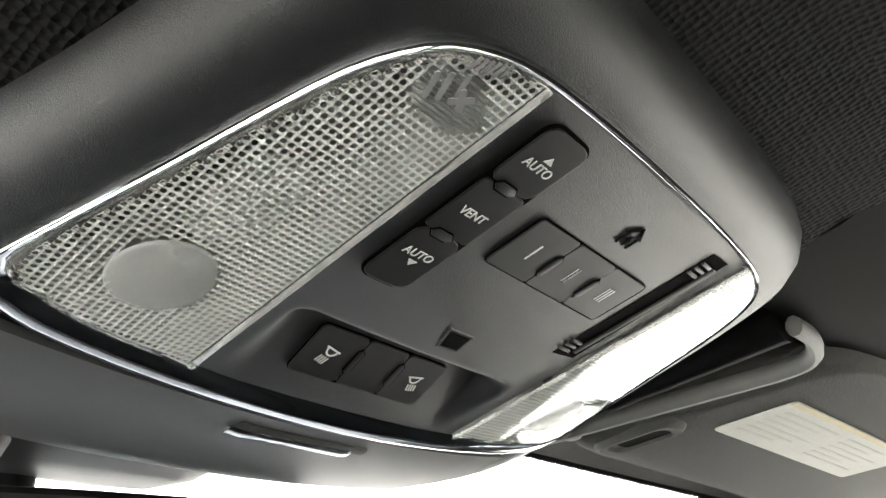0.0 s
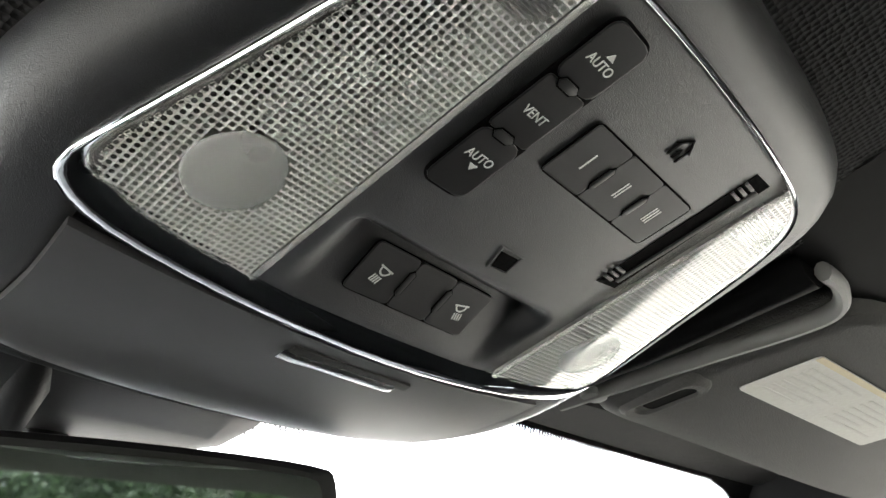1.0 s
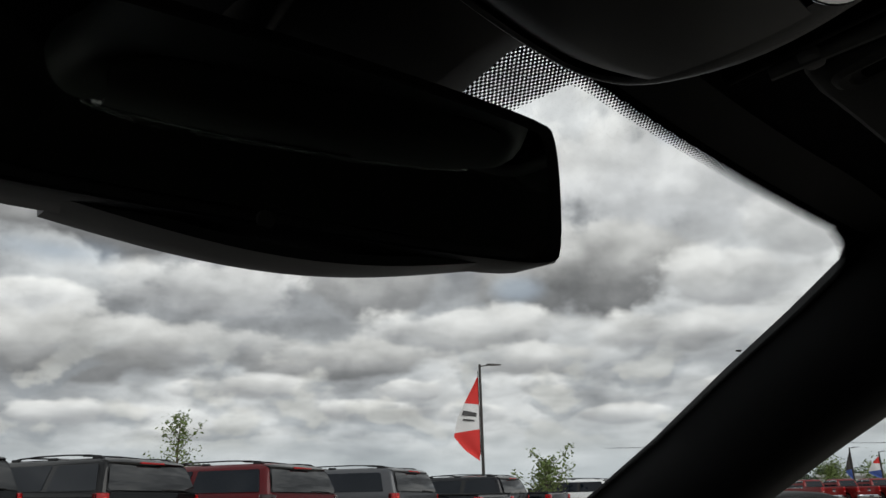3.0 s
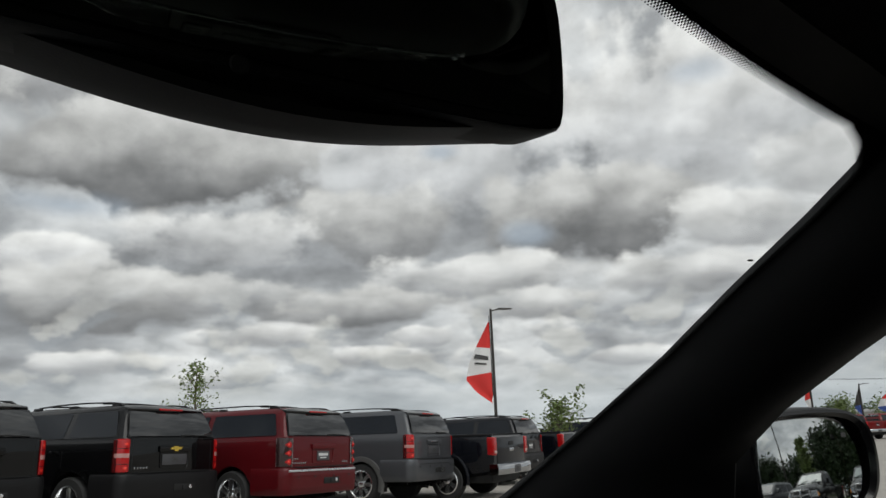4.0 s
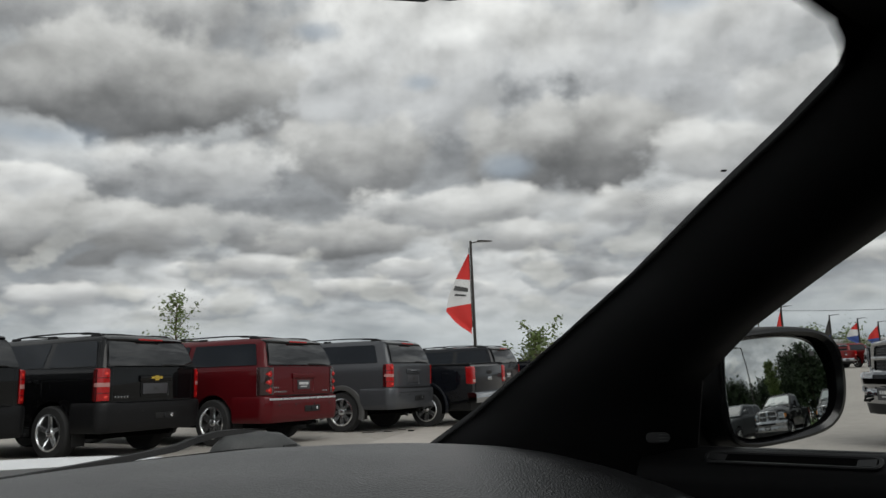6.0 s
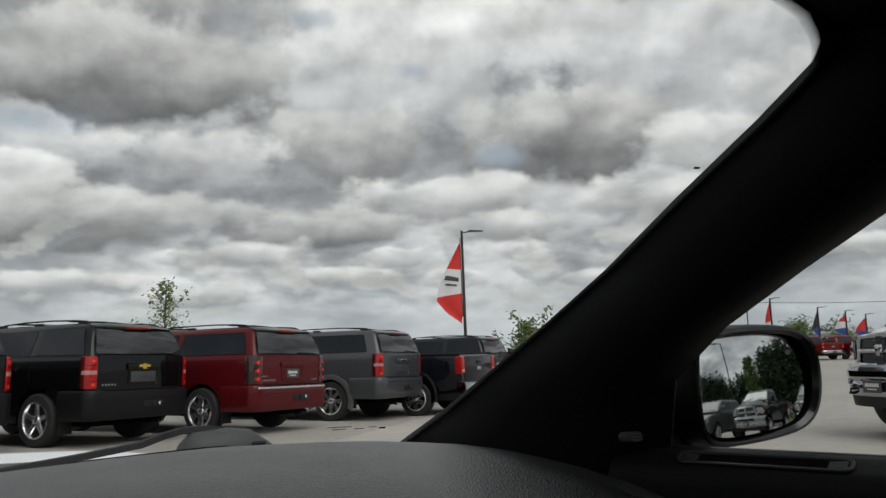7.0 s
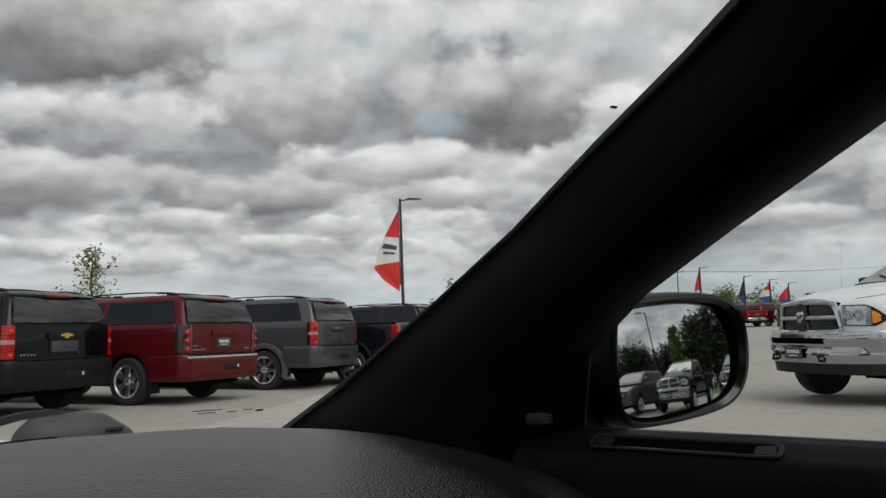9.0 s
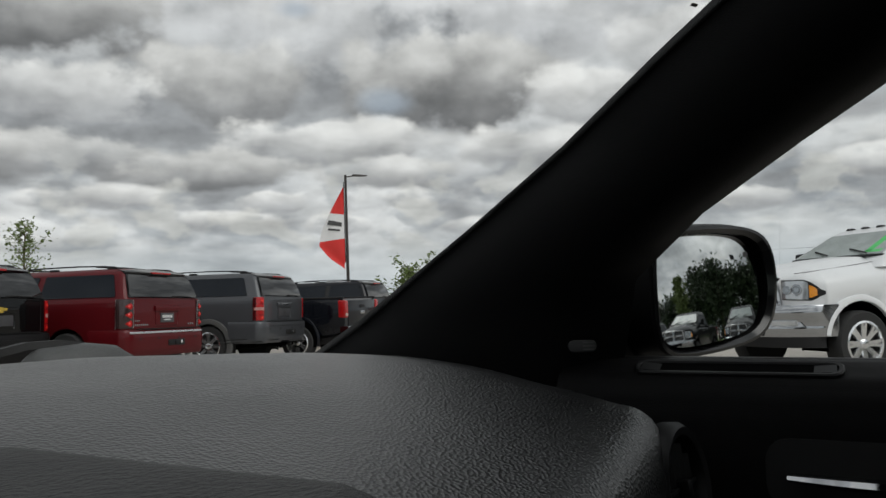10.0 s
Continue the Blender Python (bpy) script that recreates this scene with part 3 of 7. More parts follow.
def border_grids():
    out = []
    xs = span(-0.585, 0.585, 118)
    # strip along the top, wider round the mirror foot
    g = []
    for x in xs:
        wide = (0.054 if x > 0.03 else 0.074) * max(0.0, min(1.0, (0.152 - abs(x - 0.004)) / 0.034))
        w = 0.0075 + wide
        y0 = glass_top(x) - 0.002
        tab = [(0, 0.56), (0.5, 0.46), (1, 0.28)] if wide < 0.01 else [(0, 0.52), (0.8, 0.46), (0.9, 0.36), (1, 0.26)]
        g.append([(x, y0 + w * k / 8, lerp_table(tab, k / 8)) for k in range(9)])
    out.append(g)
    # solid band under the roof trim
    out.append([[(x, glass_top(x) - 0.022 + 0.0205 * k / 3, 2.0) for k in range(4)] for x in xs])
    # solid patch behind the mirror
    g = []
    for x in span(-0.125, 0.086, 24):
        w = 0.238 - glass_top(x) if x < 0.03 else 0.056
        y0 = glass_top(x) - 0.004
        g.append([(x, y0 + w * k / 4, 2.0) for k in range(5)])
    out.append(g)
    # rounded upper corners: solid print with a dotted rim
    for s in (1, -1):
        A, C, B = Vector((0.520, glass_top(0.520))), Vector((0.606, 0.136)), Vector((0.6165, 0.182))
        solid, rim = [], []
        for k in range(13):
            f = k / 12
            c = A * (1 - f) ** 2 + C * 2 * f * (1 - f) + B * f * f
            e = A.lerp(C, min(1, 2 * f)) if f < 0.5 else C.lerp(B, 2 * f - 1)
            e = e + Vector((0.012, -0.012))
            n = (Vector((0.45, 0.35)) - c).normalized()
            solid.append([(s * e.x, e.y, 2.0), (s * c.x, c.y, 2.0)])
            rim.append([(s * (c.x + n.x * 0.008 * j / 4), c.y + n.y * 0.008 * j / 4, lerp_table([(0, 0.56), (1, 0.28)], j / 4)) for j in range(5)])
        out += [solid, rim]
    # strips down both pillars
    for s in (1, -1):
        g = []
        for i in range(len(PILLAR_IN) - 1):
            for k in range(8):
                p = Vector(PILLAR_IN[i]).lerp(Vector(PILLAR_IN[i + 1]), k / 8)
                e = 0.0095 if i > 0 else 0.011
                g.append([(s * (p.x + 0.004 - (e + 0.004) * j / 5), p.y + 0.002 - 0.002 * j / 5 + 0.004 * (j / 5) * (1 if i == 0 else 0.3), lerp_table([(0, 0.7), (0.5, 0.5), (1, 0.25)], j / 5)) for j in range(6)])
        out.append(g)
    return out


printed(border_grids(), "dotted_border", ws)

# ---- door glass, doors, body sides, floor and back: plain closing walls ----
def side_x(z):
    return 0.797 - 0.42 * (z - 0.961)


for s, n in ((1, "window_2"), (-1, "window_3")):
    g = link(n, sheet(lambda f, z: (s * (side_x(z) + 0.012), -0.85 + (0.87 + lerp_table([(p[2], p[1]) for p in PILLAR_OUT], z)) * f, z), span(0, 1, 9), span(0.93, 1.33, 13)), M_SIDEGLASS)
    tagged(g, "clear side window of the front door", "window", kind="structure")
    g.visible_shadow = False
    # rail over the doors
    rail = [[(s * (0.645 + dx), y, 1.300 + dz) for dx, dz in ((0, 0), (0.03, -0.018), (0.06, -0.01), (0.06, 0.04), (0.0, 0.03))] for y in span(-1.75, -0.10, 4)]
    tagged(link("trim", loft(rail), M_PILLAR), "dark trim over the side windows", "trim", kind="structure")
    # pillar behind the front door
    bp = [[(s * (side_x(z) + dx), y, z) for dx, y in ((-0.035, -0.84), (-0.035, -0.98), (0.03, -0.98), (0.03, -0.84))] for z in (0.90, 1.32)]
    tagged(link("pillar", loft(bp), M_PILLAR), "dark trim of the pillar behind the front door", "pillar", kind="structure")
    w = link("wall_right" if s > 0 else "wall_left", boxed(s * 0.80, s * 0.84, -1.8, 1.0, 0.25, 0.925, 0.004), M_BLACK)
    tagged(w, "black inner side of the car below the windows", "wall", kind="structure")
# rear panes added with a made-up tint that cuts light from behind
for s in (1, -1):
    g = link("window_4" if s > 0 else "window_5", sheet(lambda y, z: (s * (side_x(z) + 0.012), y, z), span(-1.80, -0.98, 5), span(0.92, 1.34, 9)), M_DIMGLASS)
    tagged(g, "added unseen rear door pane, tinted to dim the cabin", "window", kind="structure")
g = link("window_6", sheet(lambda x, z: (x, -1.83 + 0.10 * (z - 0.98), z), span(-0.78, 0.78, 7), span(0.97, 1.40, 5)), M_DIMGLASS)
tagged(g, "back window pane, tinted to dim the cabin", "window", kind="structure")
fl = link("floor", boxed(-0.84, 0.84, -1.8, 1.0, 0.22, 0.26), M_HEAD)
tagged(fl, "black carpeted floor of the car", "floor", kind="structure")
bk = link("wall_back", boxed(-0.80, 0.80, -1.86, -1.80, 0.25, 0.98, 0.01), M_BLACK)
tagged(bk, "black rear wall of the cabin below the back window", "wall", kind="structure")
fw = link("wall_front", boxed(-0.84, 0.84, 0.97, 1.0, 0.25, 0.88, 0.004), M_BLACK)
tagged(fw, "black bulkhead behind the dashboard", "wall", kind="structure")


# ---- overhead console; local metres: x right, y forward along the panel, z up into the roof ----
CON = Matrix(((1, 0, 0, 0), (0, 0.957, 0.292, 0.0006), (-0.002, -0.292, 0.957, 1.297), (0, 0, 0, 1)))
HALF = [(-0.074, 0.050), (-0.0725, 0.063), (-0.069, 0.0735), (-0.064, 0.081), (-0.056, 0.0865), (-0.047, 0.0905), (-0.029, 0.0955), (-0.009, 0.1005), (0.011, 0.106), (0.030, 0.1110), (0.038, 0.1125), (0.044, 0.1115), (0.0495, 0.1045), (0.0535, 0.092)]


def crown(u, v):
    return 0.0055 * (u / 0.112) ** 2 + 0.016 * max(0.0, (v - 0.055) / 0.073) ** 2


def chrome_loop():
    right = [(h, v) for v, h in HALF]
    front = [(0.065, 0.0565), (0.035, 0.0585), (0.0, 0.0595), (-0.035, 0.0585), (-0.065, 0.0565)]
    left = [(-h, v) for v, h in reversed(HALF)]
    back = [(-0.025, -0.0752), (0.0, -0.0755), (0.025, -0.0752)]
    return rounded(right + front + left + back, 1)


def inset_of(loop, d):
    """Move a loop inwards by d(point)."""
    out = []
    n = len(loop)
    for i, p in enumerate(loop):
        a, b = Vector(loop[i - 1]), Vector(loop[(i + 1) % n])
        t = (b - a).normalized()
        q = Vector(p) + Vector((-t.y, t.x)) * d(p)
        out.append((q.x, q.y))
    return out


console = thing("overhead_console", "dark grey plastic overhead console with lamps, switches and chrome surround", "overhead console", CON)
LOOP = chrome_loop()

# housing round the chrome and the front flap, swelling up into the lining
half = [(0.060, -0.079), (0.088, -0.074), (0.098, -0.050), (0.106, -0.009), (0.116, 0.030), (0.115, 0.060), (0.108, 0.105), (0.101, 0.130), (0.080, 0.143), (0.040, 0.147)]
OUTER = rounded([(0.0, -0.079)] + half + [(0.0, 0.148)] + [(-a, b) for a, b in reversed(half)], 2)
rings = []
for grow, up in ((-0.014, 0.0008), (-0.006, 0.0002), (0.0, 0.0004), (0.0052, 0.0018), (0.0100, 0.0055), (0.0138, 0.0115), (0.0158, 0.019), (0.0135, 0.026), (0.0070, 0.033), (-0.0020, 0.040)):
    r = []
    for (u, v), (a, b) in zip(OUTER, inset_of(OUTER, lambda p: -grow)):
        fwd = max(0.0, min(1.0, (v - 0.085) / 0.03))
        side = 1.0 - 0.45 * fwd
        a, b = u + (a - u) * side, v + (b - v) * (1 - 0.85 * fwd)
        r.append((a, b, crown(u, v) + up * (1 - 0.2 * fwd)))
    rings.append(r)
part("housing", loft(rings, True, False), M_CONSOLE, console)

# flap of the spectacle tray, in front of the chrome
def flap_pt(s, f):
    v = 0.0605 - 0.004 * s * s + f * (0.083 - 0.013 * s * s * s * s)
    h = lerp_table([(0.045, 0.103), (0.06, 0.1015), (0.08, 0.099), (0.10, 0.0975), (0.12, 0.0965), (0.13, 0.095), (0.145, 0.091)], v)
    u = s * h
    return (u, v, crown(u, v) - 0.0010 + 0.004 * max(0, f - 0.92) / 0.08)


flap = part("tray_flap", sheet(flap_pt, span(-1, 1, 41), span(0, 1, 15), -0.003), M_DOORPL, console)
part("push_bar", loft([[(-0.026 + 0.051 * i / 12, 0.0705 + 0.0022 * a - 0.0018 * ((i - 6) / 6) ** 2 * 0 - 0.0006 * i / 12, -0.0010 - 0.0012 * b * (0.3 if i in (0, 12) else 1.0)) for a, b in ((-1, -0.4), (-1, 0.6), (-0.5, 1), (0.6, 1), (1, 0.5), (1, -0.4))] for i in range(13)]), M_SATIN, flap, "satin silver push bar")
part("finger_recess", boxed(-0.024, 0.030, 0.0655, 0.0690, -0.0014, 0.001, 0.0004), M_DARK, flap)

# chrome surround: wide at the front, thin at the back
def chrome_w(p):
    f = max(0.0, min(1.0, (p[1] - 0.028) / 0.02))
    return 0.0027 + 0.0092 * f * f * (3 - 2 * f)


prof = ((0.0, 0.003), (0.0, -0.0006), (0.10, -0.0016), (0.30, -0.0022), (0.62, -0.0018), (0.88, -0.0008), (1.0, 0.0004), (1.0, 0.003))
rings = []
for f, up in prof:
    r = inset_of(LOOP, lambda p: chrome_w(p) * f - 0.0012)
    rings.append([(a, b, crown(u, v) + up) for (a, b), (u, v) in zip(r, LOOP)])
part("chrome_surround", loft(rings, True, False), M_CHROME, console, "polished chrome surround")

# switch panel between the lenses; the lamp buttons lie on a ramp behind a steep step
def scoop(u, v):
    side = max(0.0, min(1.0, (0.0490 - abs(u + 0.001)) / 0.010))
    side = side * side * (3 - 2 * side)
    step = max(0.0, min(1.0, (v - 0.0105) / 0.0075))
    step = step * step * (3 - 2 * step)
    return 0.0078 * side * step * max(0.0, min(1.0, (0.0465 - v) / 0.0285))


panel = part("switch_panel", sheet(lambda u, v: (u, v, crown(u, v) + scoop(u, v)), span(-0.0555, 0.0555, 85), span(-0.0735, 0.0480, 101), -0.002), M_PANEL, console)


def key(x0, x1, y0, y1, z, h, mat, parent, name="button", r=0.002, tilt=0.0):
    cx, cy = (x0 + x1) / 2, (y0 + y1) / 2
    return part(name, slab(rrect(x1 - x0, y1 - y0, r, 3), h, pose(0, 0, 0, 180, 0, 0), min(0.00025, h * 0.45)), mat, parent, smooth=False, m=pose(cx, cy, z, tilt, 0, 0))


def pill(x, y, w, h, z, parent, tilt=0.0):
    """Small six-sided divider, flush in a dark gap."""
    def hexa(w, h):
        c = min(w, h) * 0.5
        return [(-w / 2, 0), (-w / 2 + c, -h / 2), (w / 2 - c, -h / 2), (w / 2, 0), (w / 2 - c, h / 2), (-w / 2 + c, h / 2)] if w > h else [(0, -h / 2), (w / 2, -h / 2 + c), (w / 2, h / 2 - c), (0, h / 2), (-w / 2, h / 2 - c), (-w / 2, -h / 2 + c)]
    gap = part("gap", slab(hexa(w, h), 0.0004, pose(0, 0, 0, 180, 0, 0)), M_VOID, parent, m=pose(x, y, z, tilt, 0, 0))
    part("divider", slab(hexa(w - 0.0010, h - 0.0010), 0.0004, pose(0, 0, 0, 180, 0, 0), 0.00015), M_BUTTON, gap, m=pose(0, 0, -0.0003))


def on_panel(u, v, z, turn=0):
    # writing is read from below with its top towards the rear
    return pose(u, v, z, 180, 0, 0) @ pose(0, 0, 0, 0, 0, turn)


# sunroof and shade rocker: three caps flush in one long well
RZ = crown(0.0388, 0)
rk = part("rocker_switch", slab(rrect(0.0172, 0.0612, 0.0045, 5), 0.0006, pose(0, 0, 0, 180, 0, 0), 0.0002), M_VOID, console, m=pose(-0.0392, -0.0378, RZ))
for y0, y1 in ((-0.0675, -0.0488), (-0.0484, -0.0294), (-0.0290, -0.0081)):
    key(-0.0470, -0.0314, y0, y1, RZ + 0.0001, 0.0013, M_BUTTON, console, "rocker_cap", 0.0032 if y0 < -0.05 or y1 > -0.02 else 0.0014)
for y in (-0.0486, -0.0292):
    pill(-0.0402, y, 0.0086, 0.0036, RZ - 0.0010, console)
TXT = RZ - 0.0013
for v, word in ((-0.0208, "AUTO"), (-0.0382, "VENT"), (-0.0572, "AUTO")):
    letters(word, 0.0036, M_PRINT, console, on_panel(-0.0392, v, TXT), depth=0.0001)
for v, s in ((-0.0186, -1), (-0.0595, 1)):
    tri = [(-0.0015, 0.0), (0.0015, 0.0), (0.0, 0.0019 * s)]
    part("arrow_mark", slab(tri, 0.0002), M_PRINT, console, m=on_panel(-0.0388, v, TXT))

# three gate-opener keys
part("gap", slab(rrect(0.0572, 0.0202, 0.0024, 3), 0.0003, pose(0, 0, 0, 180, 0, 0)), M_VOID, console, m=pose(0.0056, -0.0382, 0.0001))
for (x0, x1), n in (((-0.0222, -0.0044), 1), ((-0.0040, 0.0150), 2), ((0.0154, 0.0334), 3)):
    k = key(x0, x1, -0.0477, -0.0287, crown(x1, 0) * 0.6 + 0.0004, 0.0010, M_BUTTON2, console, "button", 0.0011)
    for j in range(n):
        w = 0.00030 if n == 1 else 0.00022
        part("stroke_mark", boxed(-w + (j - (n - 1) / 2) * 0.0013, w + (j - (n - 1) / 2) * 0.0013, -0.0030, 0.0030, -0.0011, -0.0008), M_PRINT, k)
for x in (-0.0042, 0.0152):
    pill(x, -0.0372, 0.0032, 0.0098, -0.0004, console)

# house mark, moulded: a gabled outline with an arrow inside
hm = part("house_mark", slab([(-0.0030, -0.0036), (-0.0030, 0.0004), (-0.0042, 0.0004), (0.0, 0.0044), (0.0042, 0.0004), (0.0030, 0.0004), (0.0030, -0.0036), (0.0022, -0.0036), (0.0022, 0.0012), (0.0, 0.0033), (-0.0022, 0.0012), (-0.0022, -0.0036)], 0.0003), M_VOID, console, m=on_panel(0.0062, -0.0575, -0.0001))
part("house_mark", slab([(-0.0004, -0.0034), (0.0004, -0.0034), (0.0004, -0.0014), (0.0010, -0.0014), (0.0, 0.0004), (-0.0010, -0.0014), (-0.0004, -0.0014)], 0.0003), M_VOID, console, m=on_panel(0.0062, -0.0575, -0.0001))

# long air slot with ribs at both ends
part("air_slot", slab([(0.0398, -0.0095), (0.0500, -0.0110), (0.0480, -0.0690), (0.0384, -0.0685)], 0.0003, pose(0, 0, -0.0001)), M_VOID, console, m=pose(0, 0, crown(0.044, 0) - 0.0003))
part("slot_lip", boxed(0.0455, 0.0476, -0.0650, -0.0135, -0.0009, 0.0, 0.0004), M_BLACK, console, m=pose(0, 0, crown(0.046, 0) - 0.0002))
for v0 in (-0.0650, -0.0185):
    for j in range(3):
        part("rib", boxed(0.0382 - v0 * 0.01, 0.0442, v0 + 0.0024 * j, v0 + 0.0011 + 0.0024 * j, crown(0.042, 0) - 0.0010, crown(0.042, 0), 0.0002), M_PANEL, console)

# small sensor opening, its inner shade drawn as a flat black plate
part("sensor_hole", slab([(-0.0050, 0.0026), (-0.0022, -0.0034), (0.0044, -0.0028), (0.0030, 0.0030)], 0.0003, pose(0, 0, 0, 180, 0, 0)), M_VOID, console, m=pose(0.0022, 0.0016, -0.0001))
part("sensor_lip", loft([[(a * s, b * s, z) for a, b in ((-0.0064, -0.0040), (-0.0030, 0.0044), (0.0056, 0.0038), (0.0040, -0.0042))] for s, z in ((1.12, 0.0003), (1.0, -0.0004), (0.88, -0.0003), (0.84, 0.0003))], True, False), M_PANEL, console, m=pose(0.0022, 0.0016, 0.0))

# reading-lamp buttons on the ramp
Z0, TILT = 0.0046, -15.3
part("gap", slab(rrect(0.0552, 0.0190, 0.0024, 3), 0.0003, pose(0, 0, 0, 180, 0, 0)), M_VOID, console, m=pose(-0.0035, 0.0290, Z0 - 0.0001, TILT, 0, 0))
for i, (x0, x1) in enumerate(((-0.0306, -0.0124), (-0.0120, 0.0052), (0.0056, 0.0236))):
    k = key(x0, x1, 0.0200, 0.0380, Z0, 0.0011, M_BUTTON2, console, "button", 0.0016, TILT)
    if i != 1:
        # lamp mark: a dome under a bar, with four rays
        s = 1 if i == 0 else -1
        arc = [(0.0024 * math.cos(a), 0.0026 * math.sin(a)) for a in span(0, -math.pi, 9)] + [(0.0018 * math.cos(a), 0.0020 * math.sin(a)) for a in span(-math.pi, 0, 9)]
        face = pose(0, 0, -0.00112, 180, 0, 0) @ pose(0, 0.0018, 0, 0, 0, -12 * s)
        part("lamp_mark", slab(arc, 0.0001), M_PRINT, k, m=face)
        part("lamp_mark", slab([(-0.0030, -0.0002), (0.0030, -0.0002), (0.0030, 0.0004), (-0.0030, 0.0004)], 0.0001), M_PRINT, k, m=face)
        for j in range(4):
            part("ray_mark", slab([(-0.00022, 0), (0.00022, 0), (0.00022, -0.0027), (-0.00022, -0.0027)], 0.0001), M_PRINT, k, m=face @ pose(-0.0015 + 0.0010 * j - 0.0003 * s, -0.0031, 0, 0, 0, -8 * s))
for x in (-0.0122, 0.0054):
    pill(x, 0.0285, 0.0030, 0.0105, Z0 - 0.0009, console, TILT)

# lamp lenses: a lattice of moulded dimples over a reflector
INNER_LOOP = inset_of(LOOP, lambda p: chrome_w(p) - 0.0016)


def lens_edge(v):
    """Half width at v, up to the chrome."""
    best = 0.0
    for (a, b), (c, d) in zip(INNER_LOOP, INNER_LOOP[1:] + INNER_LOOP[:1]):
        if (b - v) * (d - v) <= 0 and abs(b - d) > 1e-9:
            best = max(best, a + (c - a) * (v - b) / (d - b))
    return best


def lens(side):
    inner = 0.0560
    v0, v1 = -0.0722, 0.0468
    cell = 0.00195
    ou, ov, tu, tv = 0.0828, 0.0190, 0.0695, -0.0570

    def zone(u, v):
        if ((u - ou) / 0.0122) ** 2 + ((v - ov) / 0.0128) ** 2 < 1:
            return 1
        if ((u - tu) / 0.0098) ** 2 + ((v - tv) / 0.0066) ** 2 < 1:
            return 2
        return 0

    verts, faces, mats, cache = [], [], [], {}

    def vert(u, v, up):
        u = min(u, max(inner, lens_edge(max(v0, min(v1, v))) - 0.0014))
        k = (round(u, 6), round(v, 6), up)
        if k not in cache:
            cache[k] = len(verts)
            verts.append((side * u, v, crown(u, v) - 0.0014 + up))
        return cache[k]

    rows, cols = int((v1 - v0) / cell), 28
    for i in range(rows):
        for j in range(cols):
            a, b = inner + 0.0012 + j * cell, v0 + (v1 - v0) * i / rows
            h = (v1 - v0) / rows
            cu, cv = a + cell / 2, b + h / 2
            if a + cell * 0.35 > lens_edge(cv) - 0.0014:
                continue
            z = zone(cu, cv)
            if z:
                q = [vert(a, b, 0.0), vert(a + cell, b, 0.0), vert(a + cell, b + h, 0.0), vert(a, b + h, 0.0)]
                faces.append(q)
                mats.append(1)
                continue
            ring = [(0, 0), (0.5, 0), (1, 0), (1, 0.5), (1, 1), (0.5, 1), (0, 1), (0, 0.5)]
            out = [vert(a + cell * p, b + h * q, 0.0 if (p in (0, 1) and q in (0, 1)) else 0.0003) for p, q in ring]
            mid = [vert(cu + cell * 0.37 * math.cos(w), cv + h * 0.37 * math.sin(w), 0.0006) for w in [math.radians(-135 + 45 * k) for k in range(8)]]
            low = [vert(cu + cell * 0.24 * math.cos(w), cv + h * 0.24 * math.sin(w), 0.0013) for w in [math.radians(-135 + 45 * k) for k in range(8)]]
            for k in range(8):
                n = (k + 1) % 8
                faces.append((out[k], out[n], mid[n], mid[k]))
                mats.append(0)
                faces.append((mid[k], mid[n], low[n], low[k]))
                mats.append(1)
            faces.append(low)
            mats.append(1)
    me = bpy.data.meshes.new("lamp_lens")
    faces = [(f, m) for f, m in zip(faces, mats) if len(set(f)) >= 3]
    clean = []
    for f, m in faces:
        g = []
        for x in f:
            if x not in g:
                g.append(x)
        clean.append((g, m))
    me.from_pydata(verts, [], [g for g, m in clean])
    for mm in (M_LATTICE, M_DIMPLE):
        me.materials.append(mm)
    me.polygons.foreach_set("material_index", [m for g, m in clean])
    ob = new("lamp_lens", me)
    ob.parent = console
    ob["label"] = "clear dimpled plastic lamp lens"
    ob.visible_shadow = False
    # ribbed rim along the chrome and smooth rim along the panel
    b = bmesh.new()
    n = 150
    for i in range(n):
        va, vb = v0 + (v1 - v0) * i / n, v0 + (v1 - v0) * (i + 0.72) / n
        ea, eb = lens_edge(va), lens_edge(vb)
        if min(ea, eb) < inner + 0.004:
            continue
        loft([[(side * (e - 0.0028), v, crown(e, v) - 0.0013), (side * (e - 0.0022), v, crown(e, v) - 0.0022), (side * e, v, crown(e, v) - 0.0020), (side * (e + 0.0006), v, crown(e, v) - 0.0005)] for e, v in ((ea, va), (eb, vb))], False, False, b)
    part("ribbed_rim", b, M_LENSRIM, console)
    face = part("lens_face", sheet(lambda i, j: (side * (inner + (max(inner + 0.001, lens_edge(v0 + (v1 - v0) * i)) - inner) * j), v0 + (v1 - v0) * i, crown(inner + (max(inner + 0.001, lens_edge(v0 + (v1 - v0) * i)) - inner) * j, 0) - 0.0021), span(0, 1, 61), span(0, 1, 13)), M_LENSFACE, console, "smooth clear lens face")
    face.visible_shadow = False
    # reflector: dull bowl, with pale ends and a pale bulb tray
    def bowl(f, g):
        v = v0 + (v1 - v0) * f
        e = max(inner + 0.001, lens_edge(v))
        u = inner + (e - inner) * g
        return (side * u, v, crown(u, v) - 0.0004 + 0.012 * min(1.0, 6 * f, 6 * (1 - f), 5 * g + 0.1, 5 * (1 - g) + 0.1))
    ref = part("reflector", sheet(bowl, span(0, 1, 41), span(0, 1, 21)), M_REFLECT, console, "grey moulded reflector")
